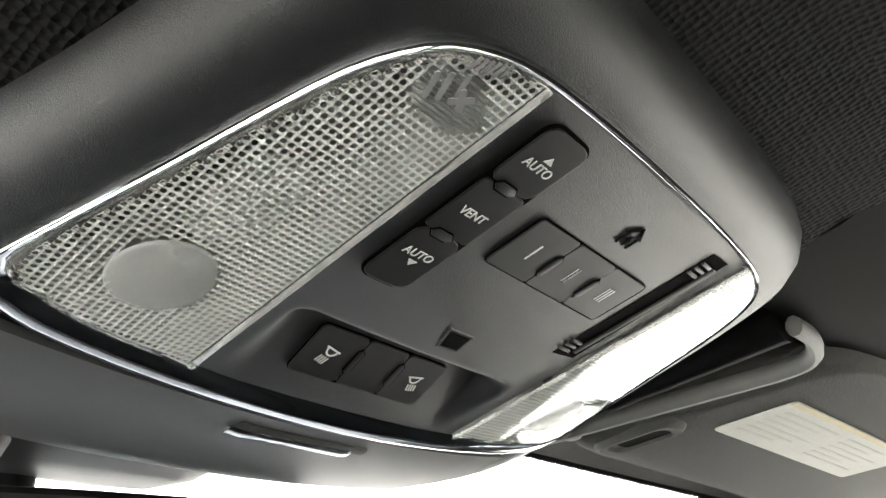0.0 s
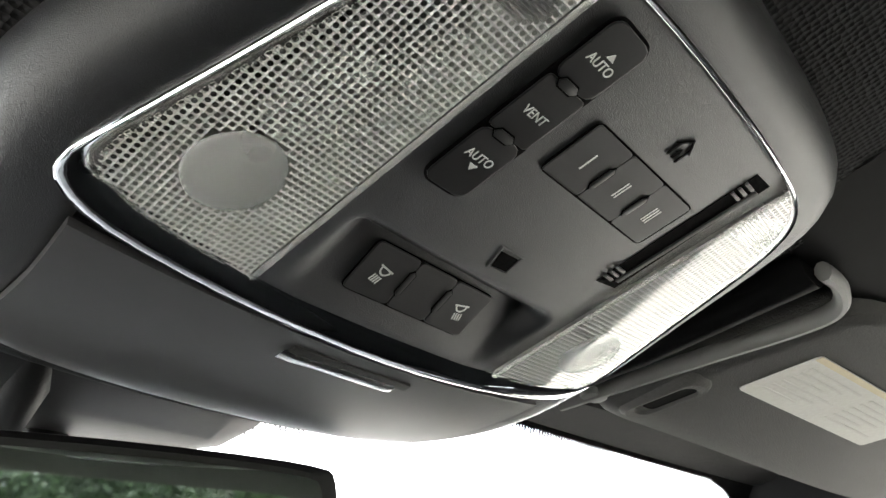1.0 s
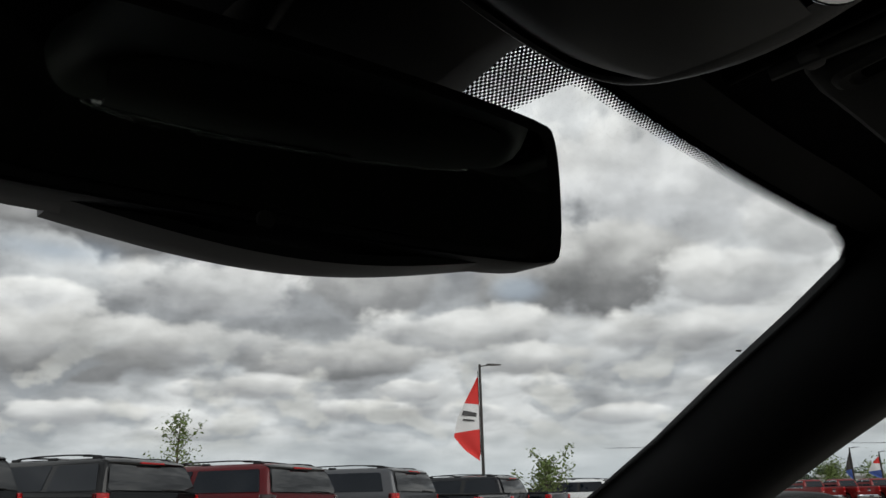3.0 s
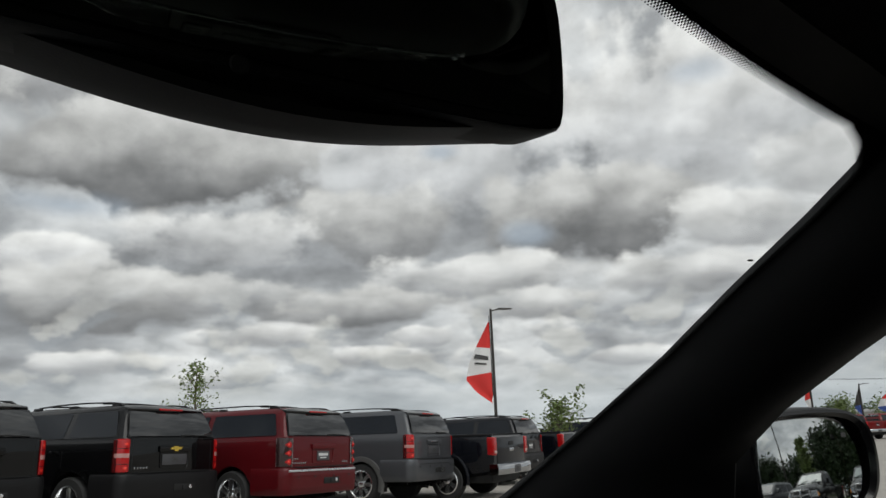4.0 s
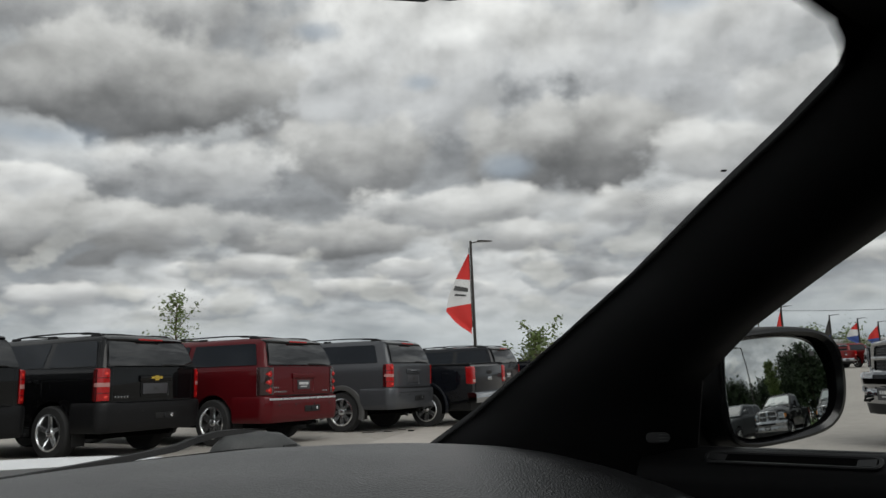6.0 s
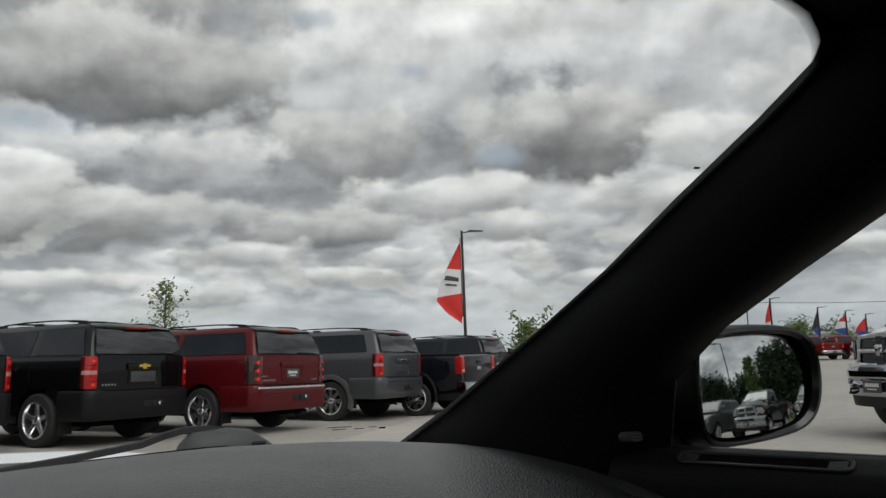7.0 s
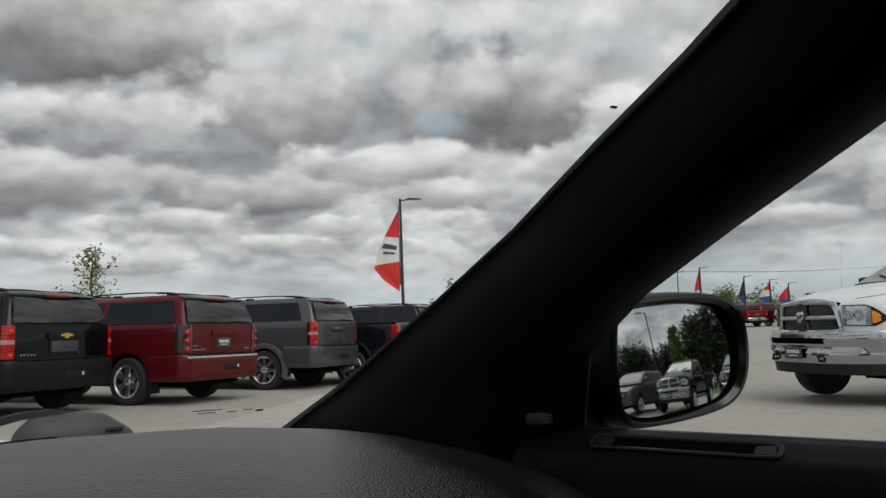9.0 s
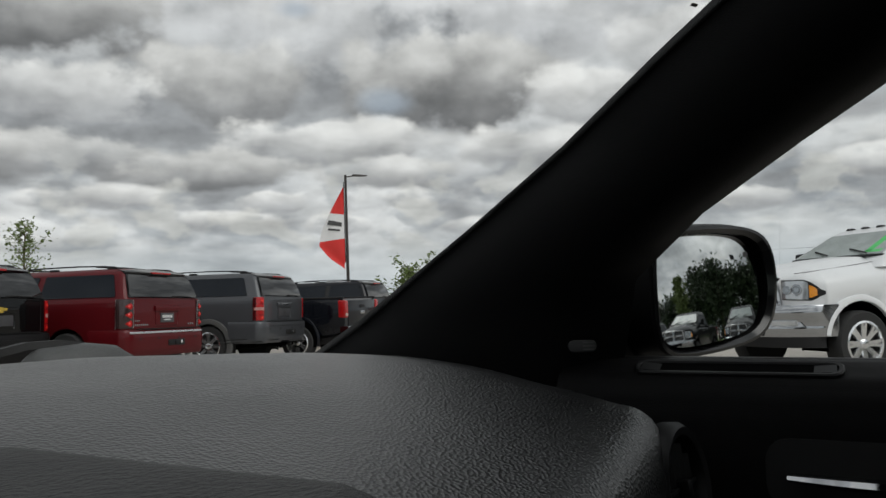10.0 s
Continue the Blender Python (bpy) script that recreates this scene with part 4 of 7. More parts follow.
    for cu, cv, w, l, r in ((0.0770, -0.0060, 0.022, 0.030, 0.008),):
        part("bulb_tray", slab(rrect(w, l, r, 4), 0.002, pose(0, 0, 0, 180, 0, 0), 0.001), M_TRAY, ref, "pale plastic tray", m=pose(side * cu, cv, 0.0085 + crown(cu, cv) * 0.5, 0, side * 14, 0))
    rim = []
    for f, up in ((0, -0.0012), (0, -0.0022), (0.0014, -0.0024), (0.0014, -0.0012)):
        rim.append([(side * (inner - 0.0007 + f), v, crown(inner, v) + up) for v in span(v0, v1, 9)])
    part("rim", loft([list(x) for x in zip(*rim)]), M_LENSRIM, console)
    # plain oval window of the reading lamp, with the bulb's dark shape behind it
    cu, cv = side * ou, ov
    rings = []
    for s, up in ((1.0, -0.0014), (0.97, -0.0023), (0.6, -0.0024), (0.2, -0.0024)):
        rings.append([(cu + 0.0122 * s * math.cos(k * math.tau / 28), cv + 0.0128 * s * math.sin(k * math.tau / 28), crown(cu, cv) + up) for k in range(28)])
    part("oval_window", loft(rings, True, True), M_OVAL, console, "smooth oval window in the lens")
    part("bulb", spin([(0.001, -0.002), (0.0030, -0.001), (0.0042, 0.003), (0.0035, 0.007), (0.001, 0.008)], 16, "z"), M_BULB, console, m=pose(cu - side * 0.003, cv - 0.006, crown(cu, cv) + 0.002))
    # streaked patch at the rear end
    for k in range(11):
        d = (k - 5) / 5.6
        hw = 0.0095 * math.sqrt(max(0.02, 1 - d * d))
        part("streak", boxed(-hw, hw, -0.0003, 0.0003, -0.0004, 0.0002), M_LENSRIM, ob, m=pose(side * tu, tv + 0.0064 * d, crown(tu, tv) - 0.0014))


lens(-1)
lens(1)
# moulded cross and strokes in the lens
for x, y, w, h, t in ((-0.0686, -0.0586, 0.0058, 0.0016, 40), (-0.0686, -0.0586, 0.0016, 0.0058, 40), (-0.0738, -0.0588, 0.0013, 0.0070, 20), (-0.0762, -0.0574, 0.0012, 0.0066, 20), (-0.0712, -0.0612, 0.0012, 0.0056, 20)):
    part("moulded_mark", slab(rrect(w, h, 0.0004, 2), 0.0003), M_LENSMARK, console, m=on_panel(x, y, crown(x, y) - 0.0020, t))
for k in range(6):
    part("moulded_mark", boxed(-0.0004, 0.0004, -0.0018, 0.0018, -0.0003, 0), M_LENSMARK, console, m=pose(-0.0735 + 0.0013 * k, -0.0662 - 0.0005 * k, crown(0.07, 0) - 0.0019))


# ---- dashboard ----
def dash_z(x, y):
    crest = lerp_table([(-0.8, 0.975), (0.2, 0.992), (0.40, 0.990), (0.56, 0.980), (0.62, 0.972), (0.68, 0.953), (0.735, 0.930), (0.78, 0.914)], x)
    yc = lerp_table([(-0.8, 0.66), (0.30, 0.66), (0.52, 0.62), (0.64, 0.54), (0.735, 0.47), (0.78, 0.45)], x)
    d = y - yc
    return crest - (0.55 if d > 0 else lerp_table([(0.55, 0.42), (0.735, 2.1)], x)) * d * d - (0.9 * max(0, d - 0.05) ** 2)


def dash_front(x):
    return lerp_table([(-0.80, 0.26), (0.0, 0.30), (0.40, 0.30), (0.52, 0.312), (0.60, 0.332), (0.66, 0.338), (0.735, 0.335), (0.80, 0.35)], x)


def dash_pt(x, f):
    y0, y1 = dash_front(x), 0.925 - 0.27 * (x / 0.74) ** 2
    if f >= 0:
        y = y0 + (y1 - y0) * f
        return (x, y, dash_z(x, y))
    # rolled lower lip towards the seats
    a = -f * 1.9
    return (x, y0 - 0.03 * math.sin(min(a, 1.57)) + (0.09 - 0.16 * max(0.0, min(1.0, (x - 0.62) / 0.08))) * max(0, a - 1.4), dash_z(x, y0) - 0.03 * (1 - math.cos(min(a, 1.57))) - 0.22 * max(0, a - 1.2))


dash = thing("dashboard", "charcoal grained soft-touch dashboard top", "dashboard")
part("top_pad", sheet(dash_pt, span(-0.79, 0.79, 61), [-1.0, -0.85, -0.7, -0.55, -0.42, -0.3, -0.2, -0.1] + span(0, 1, 33), 0.006), M_DASH, dash, "charcoal grained vinyl pad")
part("defroster_slot", sheet(lambda x, f: (x, 0.80 - 0.16 * (x / 0.6) ** 2 + 0.016 * f, dash_z(x, 0.80 - 0.16 * (x / 0.6) ** 2 + 0.016 * f) + 0.0022), span(-0.5, 0.42, 31), (0, 0.5, 1), 0.002), M_BLACK, dash)

# hooded centre pad that rises toward the seats
def hood_pt(a, f):
    x = lerp_table([(0, -0.30), (0.12, -0.26), (0.65, 0.12), (0.82, 0.170), (1, 0.205)], a)
    edge = math.sqrt(max(0.0, 1 - max(0.0, (x - 0.165) / 0.040) ** 2)) * math.sqrt(max(0.0, min(1.0, (x + 0.30) / 0.05)))
    y = 0.215 + 0.055 * max(0.0, (x - 0.12) / 0.085) ** 2 + 0.245 * f
    prof = lerp_table([(0, -0.06), (0.03, -0.022), (0.08, -0.006), (0.16, 0.0), (0.75, 0.0), (0.92, -0.008), (1, -0.03)], f)
    return (x, y, 0.935 + (0.9825 - 0.935 + prof) * edge)


part("centre_hood", sheet(hood_pt, span(0, 1, 45), span(0, 1, 31), 0.004), M_HOOD, dash, "raised grained hood over the centre of the dashboard")

# oval air vent at the dashboard's end
VENT = pose(0.614, 0.294, 0.876, -8, 0, -6) @ Matrix.Diagonal((0.80, 0.9, 0.80, 1.0))
vent = part("air_vent", spin([(0.046, 0.024), (0.045, 0.002), (0.049, -0.006), (0.056, -0.008), (0.061, -0.002), (0.062, 0.010), (0.058, 0.022)], 40, "y", False), M_DOORTRIM, dash, "black round air vent", m=VENT)
part("duct", spin([(0.047, 0.028), (0.001, 0.030)], 24, "y"), M_VOID, vent)
for i in range(6):
    h = 0.044 * math.sqrt(max(0.1, 1 - ((i - 2.5) / 3.1) ** 2))
    part("vane", boxed(-0.0014, 0.0014, 0.002, 0.020, -h, h, 0.0007), M_DOORTRIM, vent, m=pose(-0.0375 + 0.015 * i, 0, 0, 0, 0, 24))
part("vane", boxed(-0.043, 0.043, 0.000, 0.016, -0.002, 0.002, 0.001), M_DOORTRIM, vent)
part("dial", boxed(-0.006, 0.006, -0.008, 0.004, -0.008, 0.008, 0.003), M_DOORTRIM, vent)

# ---- front door ----
def door_pt(y, f):
    # from the glass down over the ledge and the door's face
    prof = [(0.0, 0.806, 0.950), (0.06, 0.797, 0.9570), (0.14, 0.780, 0.9560), (0.30, 0.748, 0.944), (0.40, 0.738, 0.930), (0.48, 0.733, 0.905), (0.75, 0.735, 0.80), (1.0, 0.745, 0.60)]
    x = lerp_table([(a, b) for a, b, _ in prof], f)
    z = lerp_table([(a, c) for a, _, c in prof], f)
    return (x, y, z)


for s in (1, -1):
    d = thing("door_1" if s > 0 else "door_2", "black grained front door panel with a slotted ledge" if s > 0 else "black grained front door panel", "car door", kind="structure")
    part("door_panel", sheet(lambda y, f: (s * door_pt(y, f)[0], y, door_pt(y, f)[2]), span(-0.86, 0.44, 27), [0, 0.03, 0.06, 0.1, 0.14, 0.2, 0.26, 0.3, 0.34, 0.37, 0.4, 0.42, 0.45, 0.48, 0.6, 0.75, 1.0], 0.004), M_DOOR, d)
    if s > 0:
        SLOT = Matrix.Translation((0.7625, 0.2760, 0.9500)) @ pose(0, 0, 0, 0, -21, 0) @ pose(0, 0, 0, 0, 0, 90)
        ring = [[(a * k + (0.004 if a > 0 else -0.004) * (1 - k) * 0, b * k2, z) for a, b in rrect(0.180, 0.0270, 0.0105, 6)] for k, k2, z in ((1.0, 1.0, -0.004), (1.0, 1.0, 0.0022), (0.985, 0.92, 0.0034), (0.955, 0.74, 0.0030), (0.945, 0.66, 0.0016), (0.94, 0.62, -0.002))]
        slot = part("window_vent", loft(ring, True, False), M_DOORTRIM, d, "long black vent moulding with rounded ends", m=SLOT)
        part("vent_opening", slab(rrect(0.172, 0.0190, 0.006, 4), 0.0006), M_VOID, slot, m=pose(0, 0, 0.0006))
        for i in (-1, 1):
            part("end_ramp", loft([[(i * (0.084 - 0.018 * f), w * (0.0075 - 0.001 * f), 0.0026 - 0.0012 * f) for w in (-1, -0.4, 0.4, 1)] + [(i * (0.084 - 0.018 * f), 0.0075, 0.0008), (i * (0.084 - 0.018 * f), -0.0075, 0.0008)] for f in span(0, 1, 4)]), M_DOORTRIM, slot)
        seal = part("glass_seal", boxed(0.800, 0.812, -0.85, 0.40, 0.942, 0.9575, 0.003), M_BLACK, d)
        h = part("inside_handle", loft([[(0.722 - 0.010 * math.sin(math.pi * i / 14) + dx, 0.232 - 0.150 * i / 14, 0.866 + dz * (0.45 + 0.55 * math.sin(math.pi * min(1, (i + 1.5) / 9) / 2))) for dx, dz in ((-0.003, -0.0060), (-0.008, -0.001), (-0.006, 0.0036), (0.002, 0.0052), (0.006, 0.0), (0.002, -0.0060))] for i in range(15)]), M_CHROME, d, "chrome inside door handle")
        part("handle_cup", slab(rrect(0.20, 0.060, 0.02, 5), 0.002), M_DARK, h, m=Matrix.Translation((0.7335, 0.150, 0.866)) @ pose(0, 0, 0, 90, 0, 90) @ pose(0, 0, 0, 0, 180, 0))

# ---- door mirror ----
ta, nb = Vector((0.866, -0.50, 0)), Vector((-0.50, -0.866, 0))
MIR = Matrix(((ta.x, 0, nb.x, 0.905), (ta.y, 0, nb.y, 0.323), (0, 1, 0, 1.023), (0, 0, 0, 1)))
mirror = thing("door_mirror", "black plastic door mirror with heated convex glass", "door mirror", MIR)
SH = rounded([(a * (1.15 if a > 0 else 1.03), b) for a, b in ((-0.088, 0.052), (-0.070, 0.066), (0.030, 0.073), (0.082, 0.066), (0.100, 0.035), (0.099, -0.022), (0.080, -0.054), (0.040, -0.067), (-0.045, -0.074), (-0.078, -0.066), (-0.088, -0.033))], 2)
rings = []
for k, z in ((0.88, -0.016), (0.92, 0.000), (0.97, 0.006), (1.0, 0.004), (1.04, -0.010), (1.06, -0.035), (0.98, -0.065), (0.75, -0.092), (0.35, -0.105)):
    rings.append([(a * k - (0.004 if z < -0.02 else 0), b * k, z) for a, b in SH])
part("housing", loft(rings, True, True), M_BLACK, mirror)
bez = [[(a * k, b * k, z) for a, b in SH] for k, z in ((0.985, 0.0075), (0.94, 0.0085), (0.875, 0.0040), (0.865, -0.013))]
part("bezel", loft(bez, True, False), M_GLOSSBLK, mirror)
GL = rounded([(a * (1.0 if a > 0 else 1.06), b) for a, b in ((-0.076, 0.046), (-0.058, 0.056), (0.028, 0.060), (0.068, 0.053), (0.081, 0.028), (0.080, -0.016), (0.066, -0.040), (0.036, -0.052), (-0.040, -0.060), (-0.066, -0.053), (-0.075, -0.028))], 2)
gb = bmesh.new()
R_GLASS = 1.25
rows = [[gb.verts.new((a * k * 1.12, b * k * 1.05, 0.0045 - ((a * k * 1.12) ** 2 + (b * k * 1.05) ** 2) / (2 * R_GLASS))) for a, b in GL] for k in span(0.04, 1.0, 14)]
for p, q in zip(rows, rows[1:]):
    for i in range(len(GL)):
        j = (i + 1) % len(GL)
        gb.faces.new((p[i], p[j], q[j], q[i]))
gb.faces.new(rows[0])
bmesh.ops.recalc_face_normals(gb, faces=gb.faces[:])
part("mirror_glass", gb, M_MIRROR, mirror, "slightly domed silvered mirror glass", m=pose(0, 0, 0, MIR_TILT[0], MIR_TILT[1], 0))
part("heater_mark", slab(rrect(0.008, 0.006, 0.001, 2), 0.0003), M_GREYPRINT, mirror, m=pose(0.060, 0.038, 0.0064))
part("mount", loft([[(-0.075 + dx, -0.045 + dy, z) for dx, dy in ((-0.03, -0.035), (0.03, -0.035), (0.03, 0.045), (-0.03, 0.045))] for z in (-0.085, -0.03)] , True, True), M_BLACK, mirror)
part("mount", loft([[(-0.135 - 0.02 * f, -0.06 + dy * (1 - 0.2 * f), -0.06 + dz + 0.03 * f) for dy, dz in ((-0.03, -0.02), (0.05, -0.02), (0.05, 0.02), (-0.03, 0.02))] for f in (-3.0, 0.0, 1.0)], True, True), M_BLACK, mirror)

# ---- inside mirror ----
ta = Vector((0.970, -0.243, 0)).normalized()
IM = Matrix.Translation((-0.018, 0.207, 1.234)) @ Matrix(((ta.x, 0.243 * 0, -0.243, 0), (ta.y, 0, -0.970, 0), (0, 1, 0, 0), (0, 0, 0, 1))) @ pose(0, 0, 0, 3.5, 0, 2.0)
inmir = thing("interior_mirror", "black framed interior mirror on a stalk at the windscreen", "mirror", IM)
SH = rounded([(-0.128, 0.030), (-0.118, 0.037), (0.0, 0.040), (0.118, 0.037), (0.128, 0.030), (0.128, -0.026), (0.120, -0.034), (0.060, -0.036), (0.0, -0.036), (-0.060, -0.036), (-0.120, -0.034), (-0.128, -0.026)], 2)
rings = []
for k, z, drop in ((0.93, 0.000, 0), (0.985, 0.003, 0), (1.0, 0.000, 0), (1.0, -0.008, 0), (0.97, -0.018, 0.002), (0.86, -0.030, 0.004), (0.5, -0.036, 0.004)):
    rings.append([(a * k, b * (k if k > 0.9 else k * 0.9) - drop, z) for a, b in SH])
part("frame", loft(rings, True, True), M_BLACK, inmir)
part("mirror_glass", slab([(a * 0.925, b * 0.84) for a, b in SH], 0.002, pose(0, 0, 0.0012)), M_MIRRORDIM, inmir, "darkened mirror glass", smooth=False)
part("sensor_dot", spin([(0.0035, 0), (0.003, 0.001), (0.0005, 0.0012)], 14, "z"), M_DARK, inmir, m=pose(-0.02, -0.0335, 0.003))
part("belly", loft([[(x, -0.034 - 0.010 * math.cos(x / 0.088 * 1.57) + dz, -0.012 + dy) for dy, dz in ((0.008, 0.004), (0.008, 0.0), (-0.008, -0.001), (-0.020, 0.0), (-0.024, 0.008))] for x in span(-0.085, 0.112, 19)]), M_BLACK, inmir, "rounded chin under the frame")
part("stalk", tube([(0.0, 0.005, -0.035), (0.0, 0.03, -0.048), (0.0, 0.065, -0.060), (0.0, 0.085, -0.066)], [0.012, 0.011, 0.012, 0.016], 12), M_BLACK, inmir)

# sensor cover on the glass between mirror and roof
cov = thing("sensor_cover", "black plastic sensor cover on the windscreen behind the mirror", "sensor cover")
rings = []
for y, w, h in ((0.140, 0.082, 0.030), (0.185, 0.080, 0.032), (0.215, 0.079, 0.028), (0.240, 0.076, 0.018), (0.257, 0.045, 0.008)):
    zt = glass_z(0, y + 0.0) - 0.002 if y > 0.17 else 1.335
    zt = min(zt, 1.333)
    rings.append([(0.006 + s * w - (0.045 if s < 0 and y < 0.25 else 0.0), y, zt - d * h) for s, d in ((-1, 0), (-0.95, 0.6), (-0.6, 1), (0.6, 1), (0.95, 0.6), (1, 0))])
part("shell", loft(rings), M_BLACK, cov)
part("wire_cover", tube([(-0.035, 0.24, 1.285), (-0.04, 0.21, 1.296), (-0.05, 0.17, 1.318)], 0.012, 10), M_BLACK, cov)

# ---- sun visor on the passenger's side ----
vis = thing("sun_visor", "grey vinyl sun visor folded up, with a paper label", "sun visor", Matrix.Translation((0.158, 0.088, 1.318)) @ pose(0, 0, 0, 0, 0, -9) @ pose(0, 0, 0, -7, 3, 0))
VO = rounded([(0.040, 0.004), (0.10, 0.002), (0.38, 0.004), (0.43, -0.02), (0.425, -0.15), (0.39, -0.152), (0.10, -0.154), (0.066, -0.146), (0.056, -0.130), (0.050, -0.066), (0.042, -0.02)], 2)
rings = [[(a * k + (1 - k) * 0.24, b * k - (1 - k) * 0.09, z) for a, b in VO] for k, z in ((0.97, 0.014), (0.995, 0.008), (1.0, 0.0), (0.985, -0.006), (0.95, -0.009))]
part("board", loft(rings), M_VISOR, vis)
# rod recess beside the board: a rolled lip, the rod and the dark channel
LIP = rounded([(0.030, 0.012), (0.038, -0.03), (0.047, -0.075), (0.055, -0.115), (0.052, -0.133), (0.034, -0.142), (0.016, -0.143)], 0)
fine_lip = []
for i in range(len(LIP) - 1):
    for k in range(5):
        f = k / 5
        p0, p1, p2, p3 = (Vector(LIP[max(0, min(len(LIP) - 1, i + d))]) for d in (-1, 0, 1, 2))
        fine_lip.append(0.5 * (2 * p1 + (p2 - p0) * f + (2 * p0 - 5 * p1 + 4 * p2 - p3) * f * f + (3 * p1 - p0 - 3 * p2 + p3) * f ** 3))
fine_lip.append(Vector(LIP[-1]))
LIPN = []
for i, p in enumerate(fine_lip):
    t_ = (fine_lip[min(i + 1, len(fine_lip) - 1)] - fine_lip[max(i - 1, 0)]).normalized()
    LIPN.append(Vector((-t_.y, t_.x)))
part("rolled_lip", loft([[(p.x + n.x * 0.0036 * math.cos(a), p.y + n.y * 0.0036 * math.cos(a), -0.0045 + 0.0046 * math.sin(a)) for a in [k * math.tau / 10 for k in range(10)]] for p, n in zip(fine_lip, LIPN)]), M_VISOR2, vis, "smooth rolled lip")
part("channel", loft([[(0.000, y, 0.010), (0.046 + 0.06 * (-y - 0.07), y, 0.012), (0.046 + 0.06 * (-y - 0.07), y, 0.016), (0.000, y, 0.016)] for y in span(0.02, -0.142, 7)]), M_MATT, vis)
part("rod", tube([(0.020, 0.03, 0.002), (0.021, -0.05, -0.001), (0.019, -0.10, -0.001), (0.018, -0.138, 0.0)], [0.007, 0.0075, 0.008, 0.009], 14), M_MATT, vis, "black rod in its channel")
# past the rod housing this black plate is the shadow behind the visor
part("end_cap", loft([[(-0.03, y, z), (0.030, y, z - 0.003), (0.46, y, z), (0.46, y, 0.02), (-0.03, y, 0.02)] for y, z in ((-0.138, 0.004), (-0.152, 0.000), (-0.185, 0.002), (-0.215, 0.010))]), M_MATT, vis, "black rod housing end, drawn on as shadow behind the visor")
clipb = part("clip_pad", loft([[(0.061 + a * k, -0.033 + b * k, z) for a, b in rrect(0.019, 0.052, 0.008, 5)] for k, z in ((1.06, -0.006), (1.0, -0.0105), (0.90, -0.0125), (0.72, -0.0122), (0.66, -0.0105))]), M_VISOR, vis, "moulded clip pad")
part("clip_window", slab(rrect(0.010, 0.030, 0.003, 3), 0.0004, pose(0, 0, 0, 180, 0, 0)), M_VOID, clipb, m=pose(0.061, -0.036, -0.0108))
part("hinge_tab", slab(rrect(0.016, 0.010, 0.004, 3), 0.004, pose(0, 0, 0, 180, 0, 0), 0.0015), M_VISOR2, vis, "small grey tab", m=pose(0.034, -0.008, -0.004))
lab = thing("warning_label", "cream paper warning label stuck on the sun visor", "label", vis.matrix_basis @ pose(0.158, -0.086, -0.0095))
part("paper", slab(rrect(0.150, 0.046, 0.003, 2), 0.0006, pose(0, 0, 0, 180, 0, 0)), M_PAPER, lab, smooth=False)
part("header_band", slab([(-0.074, 0.0229), (0.074, 0.0229), (0.074, 0.0190), (-0.074, 0.0190)], 0.0003, pose(0, 0, -0.0006, 180, 0, 0)), M_YELLOW, lab)
for i in range(6):
    for j in range(2):
        part("text_bar", slab([(-0.066 + 0.07 * j, 0), (-0.008 + 0.07 * j - 0.012 * ((i + j) % 3), 0), (-0.008 + 0.07 * j - 0.012 * ((i + j) % 3), 0.0016), (-0.066 + 0.07 * j, 0.0016)], 0.0002, pose(0, -0.012 + 0.0052 * i, -0.0007, 180, 0, 0)), M_GREYTEXT, lab)
# ---- cowl and wiper outside the glass, print on the glass ----
wip = thing("wiper", "dark grey wiper pivot cover and arm beyond the windscreen", "wiper")
def cover_ring(f):
    x = 0.455 + 0.118 * f
    h = lerp_table([(0.0, 0.006), (0.06, 0.026), (0.16, 0.037), (0.5, 0.040), (0.72, 0.036), (0.9, 0.020), (1.0, 0.004)], f)
    w = lerp_table([(0, 0.010), (0.1, 0.024), (0.5, 0.030), (0.9, 0.022), (1, 0.008)], f)
    return [(x, 0.85 - 0.30 * (x - 0.512) + w * math.cos(a), 0.952 + h * max(0.0, math.sin(a)) ** 0.7) for a in [math.pi * k / 12 for k in range(13)]]


cover = part("pivot_cover", loft([cover_ring(f) for f in (0, 0.03, 0.06, 0.1, 0.16, 0.25, 0.37, 0.5, 0.62, 0.72, 0.82, 0.9, 0.96, 1)]), M_COWL, wip)
part("cap", spin([(0.015, -0.006), (0.015, 0.0012), (0.0130, 0.0020), (0.001, 0.0022)], 24, "z"), M_COWL, cover, m=Matrix.Translation((0.508, 0.829, 0.9725)) @ pose(0, 0, 0, 66, 0, -17))
part("slot", boxed(-0.009, 0.009, -0.0015, 0.0015, -0.002, 0.001), M_DARK, cover, m=Matrix.Translation((0.538, 0.816, 0.972)) @ pose(0, 0, 0, 62, 0, -15))
part("arm", loft([[(x, y + dy, z + dz) for dy, dz in ((-0.008, 0), (-0.005, 0.007), (0.005, 0.007), (0.008, 0))] for x, y, z in ((0.520, 0.853, 0.984), (0.495, 0.862, 0.989), (0.468, 0.875, 0.9885), (0.448, 0.888, 0.983), (0.426, 0.903, 0.974), (0.36, 0.925, 0.966), (0.26, 0.950, 0.958), (0.10, 0.975, 0.950), (-0.10, 0.985, 0.944))]), M_BLACK, wip)
part("blade", loft([[(x, y + dy, z + dz) for dy, dz in ((-0.006, -0.012), (-0.004, 0.003), (0.004, 0.003), (0.006, -0.012))] for x, y, z in ((0.44, 0.885, 0.962), (0.30, 0.925, 0.957), (0.10, 0.955, 0.950), (-0.20, 0.970, 0.944))]), M_DARK, wip)
cow = thing("cowl_panel", "dark grey plastic cowl below the windscreen", "cowl", kind="structure")
